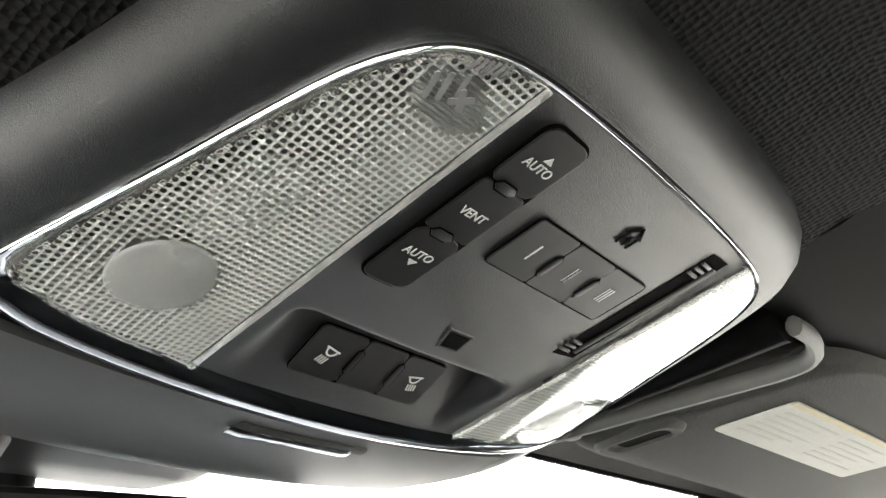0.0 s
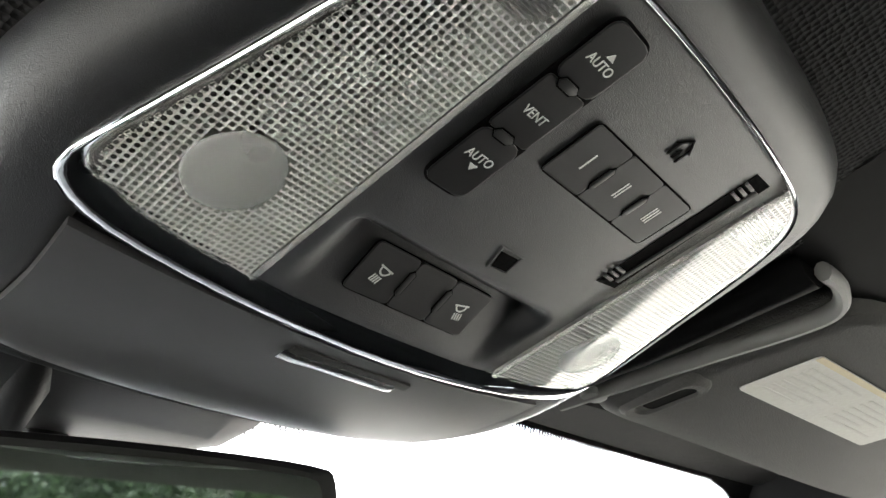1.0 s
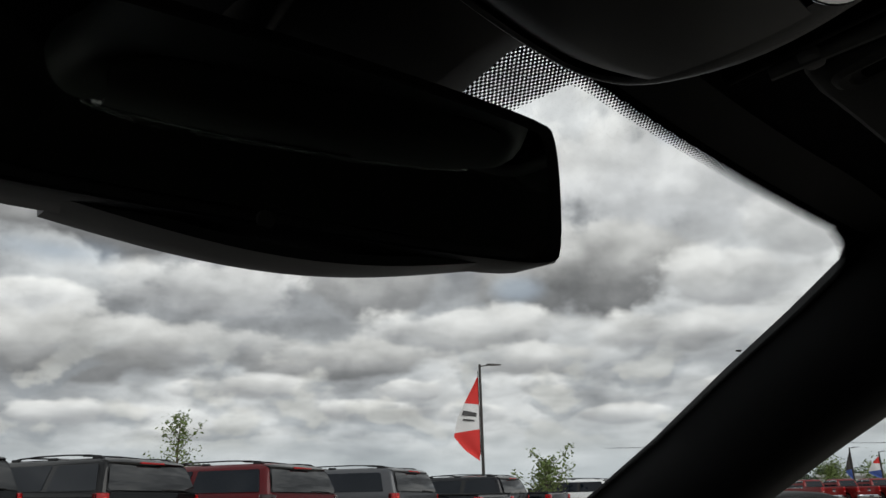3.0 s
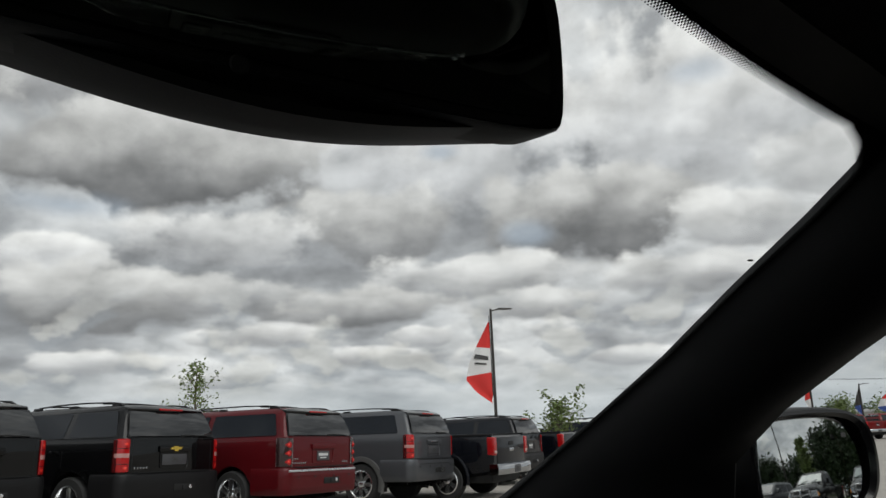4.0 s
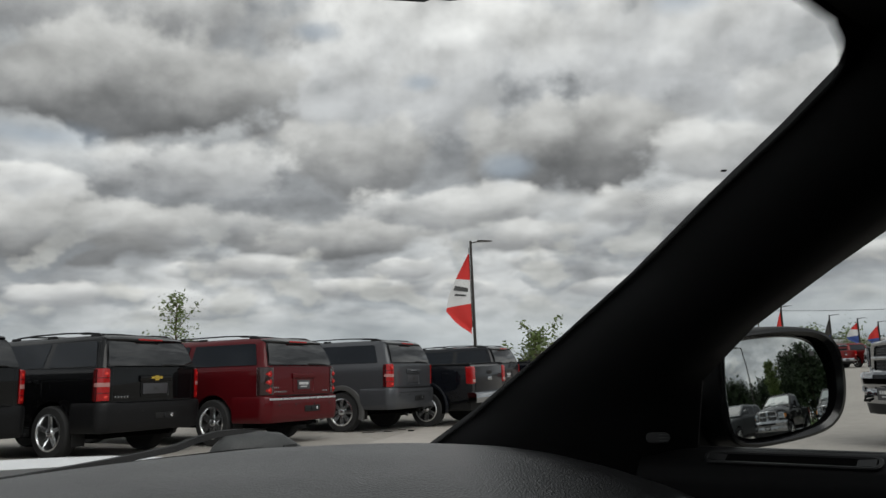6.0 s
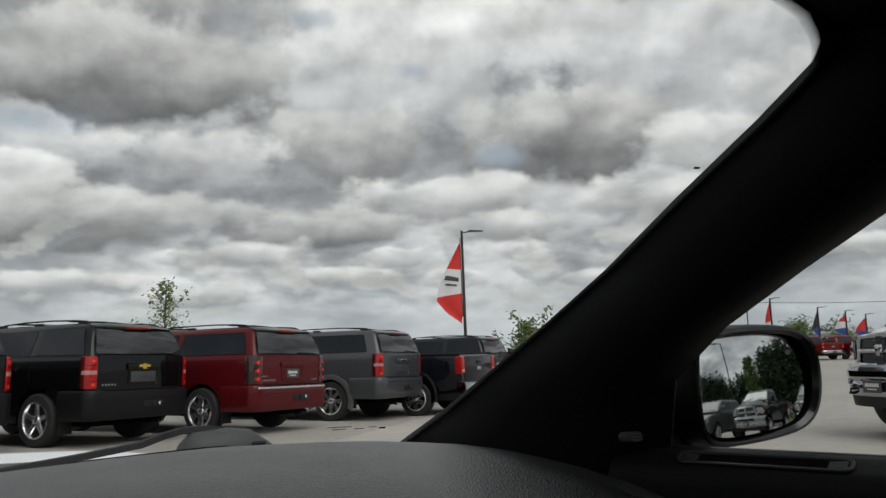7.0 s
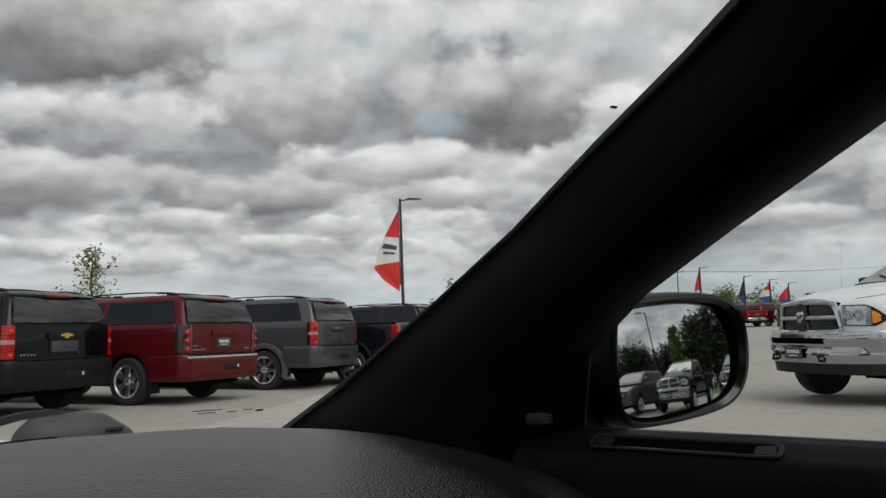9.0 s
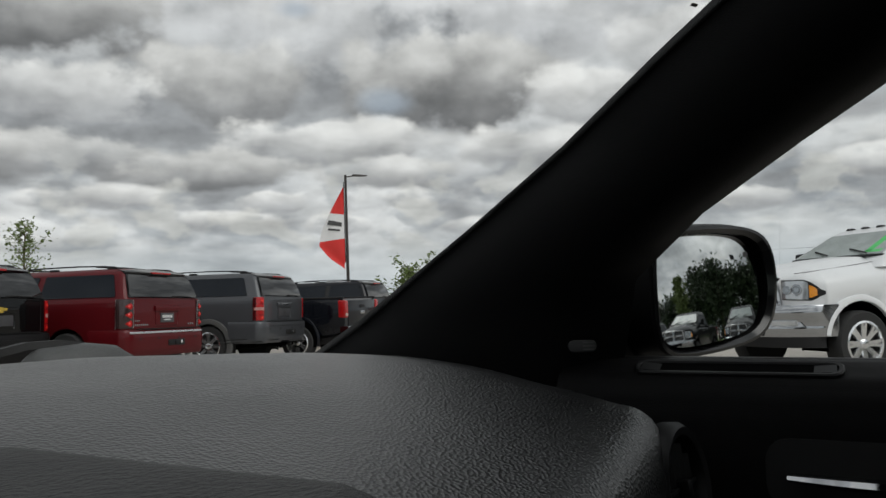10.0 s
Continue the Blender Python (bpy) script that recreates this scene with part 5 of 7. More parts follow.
part("panel", sheet(lambda x, f: (x, 0.885 - 0.16 * (x / 0.74) ** 2 + 0.20 * f, 0.918 + 0.030 * f + 0.002 * math.sin(f * 40) - 0.05 * (x / 0.74) ** 2), span(-0.74, 0.74, 31), span(0, 1, 25), 0.01), M_COWLDARK, cow)
bon = thing("bonnet", "white bonnet edge of the car", "bonnet")
part("skin", sheet(lambda x, f: (x, 1.12 - 0.10 * (x / 0.8) ** 2 + 1.0 * f, 0.9768 - 0.089 * x * x - 0.6 * max(0.0, abs(x) - 0.46) ** 2 - 0.19 * f ** 1.4 - 0.012 * max(0.0, 1 - f / 0.03) ** 2), span(-0.82, 0.82, 33), [0, 0.01, 0.02, 0.03, 0.05, 0.08, 0.12, 0.2, 0.3, 0.45, 0.6, 0.8, 1.0], 0.01), P_WHITE, bon)
note = thing("glass_print", "small black print on the lower corner of the windscreen", "print")
for i, (a, b, w) in enumerate(((-0.03, 0.003, 0.018), (-0.03, -0.003, 0.030), (-0.005, 0.0035, 0.012), (0.012, 0.001, 0.010), (0.024, 0.005, 0.008))):
    p0 = Vector((0.605, 0.700, glass_z(0.605, 0.700) - 0.0006))
    part("print_bar", slab(rrect(w, 0.0016 if i < 4 else 0.004, 0.0005, 2), 0.0002), M_ETCH, note, m=Matrix.Translation(p0) @ pose(0, 0, 0, -31, 0, -38) @ pose(a, b, 0))
spk = thing("glass_print", "tiny grey sensor mark on the windscreen", "print")
part("print_bar", slab(rrect(0.007, 0.003, 0.001, 2), 0.0002), M_GREYTEXT, spk, m=Matrix.Translation((0.611, 0.266, glass_z(0.611, 0.266) - 0.0006)) @ pose(0, 0, 0, -28, 0, -30))


# ---- outside: the lot ----
def lot_z(x, y):
    if x < 0:
        return 0.0
    fall = 0.0215 + 0.0050 * max(0.0, min(1.0, (y - 3.5) / 5.5))
    return -fall * min(x, 14) - 0.004 * max(0, min(x, 300) - 14)


def ground_sheet():
    xs = sorted(set([-3000, -800, -200, -60] + [float(v) for v in range(-30, 0, 6)] + [0, 2, 5, 8, 11, 14, 18, 25, 40, 60, 90, 140, 200, 300, 800, 3000]))
    ys = sorted(set([-3000, -600, -200, -120, -70] + [float(v) for v in range(-60, 80, 10)] + [2, 3.5, 5, 6.5, 8, 9, 12, 15] + [100, 150, 250, 600, 3000]))
    return sheet(lambda x, y: (x, y, lot_z(x, y)), xs, ys)


gr = link("ground", ground_sheet(), M_LOT, smooth=True)
tagged(gr, "pale worn concrete of the car lot", "ground", kind="structure")


def on_lot(local, world, heading):
    """The pose of a vehicle whose local point (x, y) stands at world (x, y), facing heading degrees clockwise from +y."""
    turn = pose(0, 0, 0, 0, 0, -heading)
    p = turn @ Vector((local[0], local[1], 0))
    x, y = world[0] - p.x, world[1] - p.y
    wx = world[0]
    tilt = (1.5 if world[1] > 8 else 0.7) if 0 < wx < 14.5 else 0.2
    base = Matrix.Translation((world[0], world[1], lot_z(*world))) @ pose(0, 0, 0, 0, tilt, 0) @ turn @ Matrix.Translation((-local[0], -local[1], 0))
    return base


# ---- vehicles; local: rear at y 0, facing +y, wheels on z 0 ----
def wheel(parent, x, y, r, side, spokes=6, mat=None, width=0.25):
    flip = side
    w = part("wheel", spin([(a, b * flip) for a, b in ((r * 0.30, -width / 2), (r * 0.93, -width / 2), (r * 0.985, -width * 0.40), (r, -width * 0.2), (r, width * 0.2), (r * 0.985, width * 0.40), (r * 0.93, width / 2), (r * 0.70, width / 2), (r * 0.68, width * 0.3))], 30, "x", False), M_TYRE, parent, "black tyre", m=pose(x, y, r))
    mat = mat or M_RIM
    o = side
    part("rim", spin([(r * 0.70, o * width * 0.30), (r * 0.695, o * width * 0.50), (r * 0.635, o * width * 0.53), (r * 0.61, o * width * 0.44), (r * 0.60, o * width * 0.15)], 30, "x", False), mat, w)
    part("hub_back", spin([(r * 0.62, o * width * 0.12), (r * 0.05, o * width * 0.10)], 24, "x"), M_RIMDARK, w)
    b = bmesh.new()
    thin = 0.5 if spokes >= 8 else 0.8
    for k in range(2 * spokes if spokes != 5 else spokes):
        a = k * math.tau / spokes if spokes == 5 else (k // 2) * math.tau / spokes + (0.11 if k % 2 else -0.11)
        s = bmesh.new()
        loft([[(o * width * (0.40 + 0.06 * f), dy * (1.2 - 0.25 * f), r * (0.08 + 0.55 * f)) if kk == 0 else (o * width * (0.28 + 0.10 * f), dy * (1.2 - 0.25 * f), r * (0.08 + 0.55 * f)) for kk, dy in ((0, -r * 0.095 * thin), (0, r * 0.095 * thin), (1, r * 0.12 * thin), (1, -r * 0.12 * thin))] for f in (0, 0.5, 1)], True, True, s)
        bmesh.ops.transform(s, matrix=pose(0, 0, 0, math.degrees(a), 0, 0), verts=s.verts[:])
        merge(b, s)
    part("spokes", b, mat, w)
    part("cap", spin([(r * 0.14, o * width * 0.30), (r * 0.14, o * width * 0.46), (r * 0.10, o * width * 0.50), (r * 0.01, o * width * 0.505)], 18, "x"), mat, w)
    return w


def body_ring(w, y, zb, zt, shoulder):
    h = [(0.0, zb), (0.80 * w, zb), (0.93 * w, zb + 0.06), (0.985 * w, zb + 0.22), (1.0 * w, 0.80), (1.0 * w, shoulder - 0.14), (0.985 * w, shoulder - 0.04), (0.955 * w, shoulder), (0.80 * w, zt), (0.0, zt)]
    return [(x, y, z) for x, z in h] + [(-x, y, z) for x, z in h[-2:0:-1]]


def prism(parent, name, pts, thick, mat, label="", out=None):
    """A panel from corner points in space, thickened outwards along its normal."""
    b = bmesh.new()
    f = b.faces.new([b.verts.new(p) for p in pts])
    b.normal_update()
    n = f.normal.copy()
    if out and n.dot(Vector(out)) < 0:
        n = -n
    r = bmesh.ops.extrude_face_region(b, geom=[f])
    for v in r["geom"]:
        if isinstance(v, bmesh.types.BMVert):
            v.co += n * thick
    bmesh.ops.recalc_face_normals(b, faces=b.faces[:])
    return part(name, b, mat, parent, label, smooth=False)


class Cabin:
    """Greenhouse: rings by height; tells where its faces are."""

    def __init__(self, rows):
        self.rows = rows  # z, half width, y rear, y front, corner radius

    def at(self, z):
        return [lerp_table([(r[0], r[i]) for r in self.rows], z) for i in (1, 2, 3)]

    def mesh(self):
        rings = []
        for z, w, y0, y1, r in self.rows:
            rings.append([(a, b, z) for a, b in rrect(2 * w, y1 - y0, r, 4, 0, (y0 + y1) / 2)])
        return loft(rings, True, True)

    def side(self, parent, s, pts, mat=None, name="side_window", out=0.004):
        p = [(s * (self.at(z)[0] + out), y, z) for y, z in pts]
        return prism(parent, name, p, 0.006, mat or M_TINT, "", (s, 0, 0))

    def rear(self, parent, pts, mat=None, name="rear_window", out=0.004):
        return prism(parent, name, [(x, self.at(z)[1] - out, z) for x, z in pts], 0.008, mat or M_TINT, "", (0, -1, 0))

    def front(self, parent, pts, mat=None, name="windscreen", out=0.004):
        return prism(parent, name, [(x, self.at(z)[2] + out, z) for x, z in pts], 0.008, mat or M_TINT, "", (0, 1, 0))


def arches(parent, ys, w, r, mat, cz=0.0):
    for s in (1, -1):
        for y in ys:
            arc = [(r * math.cos(math.pi * (-0.10 + 1.20 * k / 24)), r * math.sin(math.pi * (-0.10 + 1.20 * k / 24))) for k in range(25)]
            # flat black plate on the flank, painted in place of a shaded hollow
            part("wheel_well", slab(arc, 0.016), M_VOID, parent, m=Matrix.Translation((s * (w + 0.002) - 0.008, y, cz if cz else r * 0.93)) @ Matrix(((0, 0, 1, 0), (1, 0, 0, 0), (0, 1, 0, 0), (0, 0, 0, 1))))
            b = bmesh.new()
            rows = []
            for k in range(19):
                a = math.pi * ((0.0 if cz else -0.08) + (1.0 if cz else 1.16) * k / 18)
                c, sn = math.cos(a), math.sin(a)
                rows.append([(s * (w + dx), y + c * (r + dr), (cz if cz else r * 0.93) + sn * (r + dr)) for dr, dx in ((-0.005, -0.02), (-0.005, 0.022), (0.03, 0.028), (0.065, 0.010), (0.07, -0.02))])
            loft(rows, True, True, b)
            part("arch", b, mat, parent)


def plate_bars(parent, x, y, z, w, out=-1, white=False):
    p = part("licence_plate", boxed(x - w / 2, x + w / 2, y - 0.006, y + 0.006, z - 0.08, z + 0.08, 0.004), M_PLATE, parent, "dark dealer plate")
    if white:
        for dz, ww, hh, n in ((0.020, 0.26, 0.046, 6), (-0.034, 0.18, 0.018, 8)):
            for k in range(n):
                x0 = x - ww / 2 + ww * k / n
                part("text_bar", boxed(x0, x0 + ww / n * 0.72, y + out * 0.011, y + out * 0.007, z + dz - hh / 2, z + dz + hh / 2), M_PLATEWHITE, p)
    else:
        for s in (1, -1):
            b = boxed(-0.07, 0.07, -0.002, 0.002, -0.012, 0.012)
            part("text_bar", b, M_GREYPRINT, p, m=pose(x, y + out * 0.008, z, 0, 28 * s, 0))
    return p


def arch_height(y, ys, r, hub, base):
    """Lower edge of a body side at y, lifted over the wheels."""
    z = base
    for yc in ys:
        if abs(y - yc) < r:
            z = max(z, hub + math.sqrt(r * r - (y - yc) ** 2))
    return z


def arch_stations(ys, r):
    return [yc + k * r * c for yc in ys for k in (-1, 1) for c in (1.0, 0.985, 0.94, 0.86, 0.74, 0.58, 0.40, 0.20, 0.0)]


def car_side(w, y, zb, zt, belt=1.36):
    """A cross-section of the lower body: full sides that turn in at the sill and at the shoulder."""
    wide = [(0.40, 0.950), (0.50, 0.972), (0.62, 0.990), (0.80, 0.999), (0.98, 1.0), (1.14, 1.0), (1.22, 0.994), (1.28, 0.984), (1.33, 0.968), (belt, 0.950)]
    pts = [(0.0, zb), (0.84 * w, zb)]
    last = zb - 0.004
    for z, k in wide:
        z = z if z < 0.9 else 0.9 + (z - 0.9) * (zt - 0.9) / (belt - 0.9)
        last = max(last + 0.004, z)
        pts.append((k * w, last))
    pts += [(0.80 * w, last + 0.006), (0.0, last + 0.008)]
    return [(x, y, z) for x, z in pts] + [(-x, y, z) for x, z in pts[-2:0:-1]]


def rear_path(w, y0, r, reach, inner=0.0, side=0):
    """Plan of a vehicle's tail from one flank round to the other: points and outward normals. side: one corner alone, from x inner."""
    half = [((x, y0), (0.0, -1.0)) for x in span(inner, w - r, 8)]
    half += [((w - r + r * math.sin(a), y0 + r - r * math.cos(a)), (math.sin(a), -math.cos(a))) for a in [radians(9 * k) for k in range(1, 11)]]
    half += [((w, y), (1.0, 0.0)) for y in span(y0 + r, reach, 6)[1:]]
    if side:
        return [((side * p[0], p[1]), (side * n[0], n[1])) for p, n in half]
    return [((-p[0], p[1]), (-n[0], n[1])) for p, n in reversed(half[1:])] + half


def wrap(path, profile):
    """Carry a profile of (outward, z) along a plan."""
    return loft([[(p[0] + n[0] * o, p[1] + n[1] * o, z) for o, z in profile] for p, n in path])


# liner and back plate in near black: the well's shade is in their colour
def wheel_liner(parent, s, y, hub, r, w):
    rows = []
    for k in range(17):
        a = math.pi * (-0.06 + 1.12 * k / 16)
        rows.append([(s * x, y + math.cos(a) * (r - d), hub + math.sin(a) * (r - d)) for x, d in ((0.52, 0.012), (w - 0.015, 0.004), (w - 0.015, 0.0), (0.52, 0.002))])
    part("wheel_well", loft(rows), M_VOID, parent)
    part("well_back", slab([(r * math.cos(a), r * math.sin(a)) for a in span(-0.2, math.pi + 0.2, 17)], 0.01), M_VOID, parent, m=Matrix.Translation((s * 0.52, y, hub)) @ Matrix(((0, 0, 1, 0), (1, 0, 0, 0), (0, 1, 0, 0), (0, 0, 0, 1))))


def suv(label, paint_, style="wide", length=5.13, rack=True, white_plate=False, rear_wiper=True, group="row of parked vehicles", arch_mat=None, lift=0.0):
    """Full-size estate: rear at y 0, wheels on z 0. lift: how much higher the body sits."""
    car = thing("suv", label, "SUV", group=group)
    L, f = length, length - 5.13
    axle = 1.17 if f < 0.2 else 1.28
    fore = L - 1.02
    r = 0.405 if lift < 0.03 else 0.42
    hub, R = r - lift, 0.475
    Y0, RC = 0.065, 0.13
    long_ = sorted(set([round(y, 3) for y in [Y0 + RC * (1 - math.cos(radians(15 * k))) for k in range(7)] + arch_stations((axle, fore), R) + span(0.3, L - 1.7, 9) + [L - 1.35, L - 1.0, L - 0.7, L - 0.45, L - 0.3, L - 0.18, L - 0.08] if y <= L - 0.08]))
    rings = []
    for y in long_:
        w = 1.0
        if y < Y0 + RC:
            w = 1.0 - RC + RC * math.sqrt(max(0.0, 1 - ((Y0 + RC - y) / RC) ** 2))
        w *= lerp_table([(0, 1.0), (L - 1.2, 1.0), (L - 0.6, 0.975), (L - 0.3, 0.93), (L - 0.08, 0.80)], y)
        zt = lerp_table([(0, 1.36), (L - 1.62, 1.36), (L - 1.30, 1.25), (L - 0.5, 1.19), (L - 0.08, 1.02)], y)
        rings.append(car_side(w, y, arch_height(y, (axle, fore), R, hub, 0.44), zt))
    part("body", loft(rings), paint_, car)
    cab = Cabin([(1.33, 0.962, 0.088, 3.95 + f, 0.12), (1.368, 0.948, 0.100, 3.82 + f, 0.12), (1.50, 0.905, 0.150, 3.56 + f, 0.12), (1.64, 0.856, 0.205, 3.30 + f, 0.12), (1.77, 0.806, 0.262, 3.04 + f, 0.13), (1.815, 0.782, 0.285, 2.92 + f, 0.15), (1.848, 0.735, 0.33, 2.80 + f, 0.20), (1.868, 0.64, 0.43, 2.66 + f, 0.24), (1.878, 0.42, 0.66, 2.4 + f, 0.26)])
    part("cabin", cab.mesh(), paint_, car)
    q = axle + (0.10 if f < 0.2 else 0.58)
    for s in (1, -1):
        if style == "wide":
            cab.side(car, s, [(0.235, 1.372), (3.60 + f, 1.372), (3.46 + f, 1.45), (2.96 + f, 1.765), (0.42, 1.765)], M_GLOSSBLK, "window_band", 0.002)
        d0 = 0.26 if style == "wide" else 0.30 if style == "chromeline" else 0.40
        cab.side(car, s, [(d0, 1.400), (d0 + 0.02, 1.382), (q + 0.02, 1.382), (q + 0.03, 1.40), (q + 0.02, 1.745), (q, 1.758), (d0 + 0.17, 1.758), (d0 + 0.135, 1.735)], None, "side_window", 0.007)
        d1 = 2.42 + f * 0.85
        cab.side(car, s, [(q + 0.17, 1.40), (q + 0.19, 1.382), (d1, 1.382), (d1, 1.758), (q + 0.17, 1.758), (q + 0.15, 1.74)], None, "side_window", 0.007)
        cab.side(car, s, [(d1 + 0.09, 1.382), (3.56 + f, 1.382), (3.40 + f, 1.48), (2.96 + f, 1.758), (d1 + 0.09, 1.758)], None, "side_window", 0.007)
        for y, z0 in ((q + 0.10, 0.94 if f < 0.2 else 0.55), (d1 + 0.045, 0.50), (3.50 + f, 0.50)):
            part("door_seam", boxed(s * 1.000 - 0.002, s * 1.000 + 0.002, y, y + 0.007, z0, 1.19), M_DARK, car)
        for y in (q + 0.20, d1 + 0.14):
            part("door_handle", boxed(s * 0.996 - 0.02, s * 0.996 + 0.035, y, y + 0.20, 1.155, 1.195, 0.014), paint_, car)
        part("side_step", boxed(s * 0.93 - 0.08, s * 0.93 + 0.08, axle + 0.55, fore - 0.55, 0.34, 0.40, 0.02), M_TRIM, car)
        part("sill", boxed(s * 0.90 - 0.06, s * 0.90 + 0.06, axle + 0.50, fore - 0.50, 0.36, 0.47, 0.02), M_TRIM, car)
        mz = part("side_mirror", loft([[(s * 1.13 + a * k, 3.40 + f + dy, 1.47 + b * k) for a, b in rrect(0.25, 0.20, 0.05, 4)] for k, dy in ((0.92, -0.05), (1.0, -0.02), (0.97, 0.04), (0.6, 0.09))]), paint_ if style != "wide" else M_BLACK, car)
        part("mirror_glass", boxed(s * 1.13 - 0.10, s * 1.13 + 0.10, 3.345 + f, 3.352 + f, 1.39, 1.55, 0.003), M_MIRROR, mz)
        wheel_liner(car, s, axle, hub, R - 0.004, 0.985)
        wheel_liner(car, s, fore, hub, R - 0.004, 0.975)
    # back window with rounded upper corners in a black border
    cab.rear(car, [(-0.885, 1.385), (-0.87, 1.372), (0.87, 1.372), (0.885, 1.385), (0.80, 1.70), (0.765, 1.765), (-0.765, 1.765), (-0.80, 1.70)], M_GLOSSBLK, "window_border", 0.002)
    def pane(u, v):
        z = 1.386 + 0.369 * v
        half_ = lerp_table([(1.386, 0.83), (1.41, 0.865), (1.66, 0.795), (1.725, 0.765), (1.755, 0.72)], z)
        return (u * half_, cab.at(z)[1] - 0.008 - 0.034 * (1 - u * u) - 0.016 * math.sin(math.pi * v), z)
    part("rear_window", sheet(pane, span(-1, 1, 21), span(0, 1, 11), -0.006), M_REARGLASS, car, "dark curved back window")
    cab.front(car, [(-0.80, 1.40), (0.80, 1.40), (0.70, 1.76), (-0.70, 1.76)])
    # roof spoiler with the high brake lamp
    sp = part("spoiler", loft([[(x, 0.175 + 0.09 * (x / 0.75) ** 2, 1.800), (x, 0.185 + 0.09 * (x / 0.75) ** 2, 1.770), (x, 0.27, 1.745 + 0.012 * (x / 0.75) ** 2), (x, 0.46, 1.83), (x, 0.42, 1.868 - 0.035 * (x / 0.75) ** 4), (x, 0.30, 1.852 - 0.03 * (x / 0.75) ** 4)] for x in span(-0.76, 0.76, 17)]), M_GLOSSBLK if style != "grey" else paint_, car)
    part("brake_lamp", boxed(-0.235, 0.235, 0.165, 0.21, 1.782, 1.812, 0.008), M_TAIL, sp)
    # tailgate: seams down both sides, the grip bar and the plate in its recess
    for s in (1, -1):
        part("tailgate_seam", boxed(s * 0.795 - 0.003, s * 0.795 + 0.003, Y0 - 0.0015, Y0 + 0.01, 0.84, 1.36), M_DARK, car)
    part("tailgate_seam", boxed(-0.80, 0.80, Y0 - 0.0015, Y0 + 0.01, 1.352, 1.358), M_DARK, car)
    grip = part("garnish", loft([[(x, Y0 - 0.03 * k, 1.195 + b) for k, b in ((0, -0.052), (0.8, -0.044), (1.1, 0.0), (0.9, 0.036), (0, 0.046))] for x in span(-0.30, 0.34, 5)]), paint_, car, "grip bar across the tailgate")
    part("plate_recess", loft([[(a * k + 0.02, Y0 - o, 1.035 + b * k) for a, b in rrect(0.60, 0.26, 0.035, 4)] for k, o in ((1.0, -0.004), (0.985, 0.012), (0.93, 0.012), (0.90, 0.001))], True, False), paint_, car)
    plate_bars(car, 0.02, Y0 - 0.006, 1.035, 0.50 if not white_plate else 0.34, white=white_plate)
    part("seam", boxed(-0.79, 0.79, Y0 - 0.001, Y0 + 0.01, 0.855, 0.861), M_DARK, car)
    # tail lamps, turned round the corners
    for s in (1, -1):
        lens_ = [(-0.01, 0.862), (0.012, 0.870), (0.018, 0.90), (0.018, 1.30), (0.012, 1.335), (-0.01, 1.345)]
        if style == "chromeline":
            tl = part("tail_lamp", wrap(rear_path(1.0, Y0, RC, 0.24, 0.815, s), lens_), M_LAMPGREY, car, "smoked tail lamp with round red lights")
            for z in (0.945, 1.085, 1.225):
                for rr, mat, d in ((0.062, M_TAIL, 0.0), (0.022, M_TAILBRIGHT, -0.014)):
                    part("red_light", spin([(rr, 0.02), (rr * 0.98, -0.008), (rr * 0.6, -0.014), (0.002, -0.016)], 20, "y"), mat, tl, m=Matrix.Translation((s * 0.905, Y0 + 0.0, z)) @ pose(0, 0, 0, 0, 0, s * 22) @ pose(0, d, 0))
            for a in (-0.0165, 0.0165):
                part("chrome_edge", tube([(s * (0.815 if a < 0 else 1.014), (Y0 - 0.014) if a < 0 else 0.235, z) for z in (0.87, 1.10, 1.335)], 0.005, 6), M_SATIN, tl)
        else:
            tl = part("tail_lamp", wrap(rear_path(1.0, Y0, RC, 0.20, 0.868, s), lens_), M_TAIL, car, "tall red tail lamp turned round the corner")
            part("reverse_light", wrap(rear_path(1.0, Y0, RC, 0.15, 0.876, s), [(0.0, 1.07), (0.0215, 1.075), (0.0215, 1.135), (0.0, 1.14)]), M_TAILCLEAR, tl)
            for z in (0.975, 1.20):
                part("lamp_line", wrap(rear_path(1.0, Y0, RC, 0.19, 0.870, s), [(0.0, z), (0.0195, z + 0.001), (0.0195, z + 0.012), (0.0, z + 0.013)]), M_TAILDARK, tl)
            for z in (0.925, 1.27):
                part("facet", spin([(0.034, 0.02), (0.032, -0.006), (0.02, -0.010), (0.002, -0.011)], 16, "y"), M_TAILBRIGHT, tl, m=Matrix.Translation((s * 0.922, Y0 + 0.002, z)) @ pose(0, 0, 0, 0, 0, s * 24))
            part("dark_edge", wrap([pn for pn in rear_path(1.0, Y0, RC, 0.225, 0.9, s) if pn[0][1] > Y0 + 0.075], [(0.0, 0.866), (0.0205, 0.874), (0.0205, 1.332), (0.0, 1.340)]), M_TAILDARK, tl)
    # rear bumper, wrapped round to the wheel openings
    bp_ = M_BUMPGREY if style == "wide" else paint_
    reach = axle - R - 0.02
    bum = part("rear_bumper", wrap(rear_path(1.0, Y0 - 0.03, RC + 0.03, reach, 0.0), [(-0.06, 0.395), (-0.008, 0.400), (0.018, 0.43), (0.030, 0.54), (0.034, 0.70), (0.034, 0.800), (0.018, 0.838), (-0.05, 0.848)]), bp_, car)
    part("step_pad", boxed(-0.74, 0.74, -0.005, 0.062, 0.846, 0.852, 0.002), M_TRIM, bum)
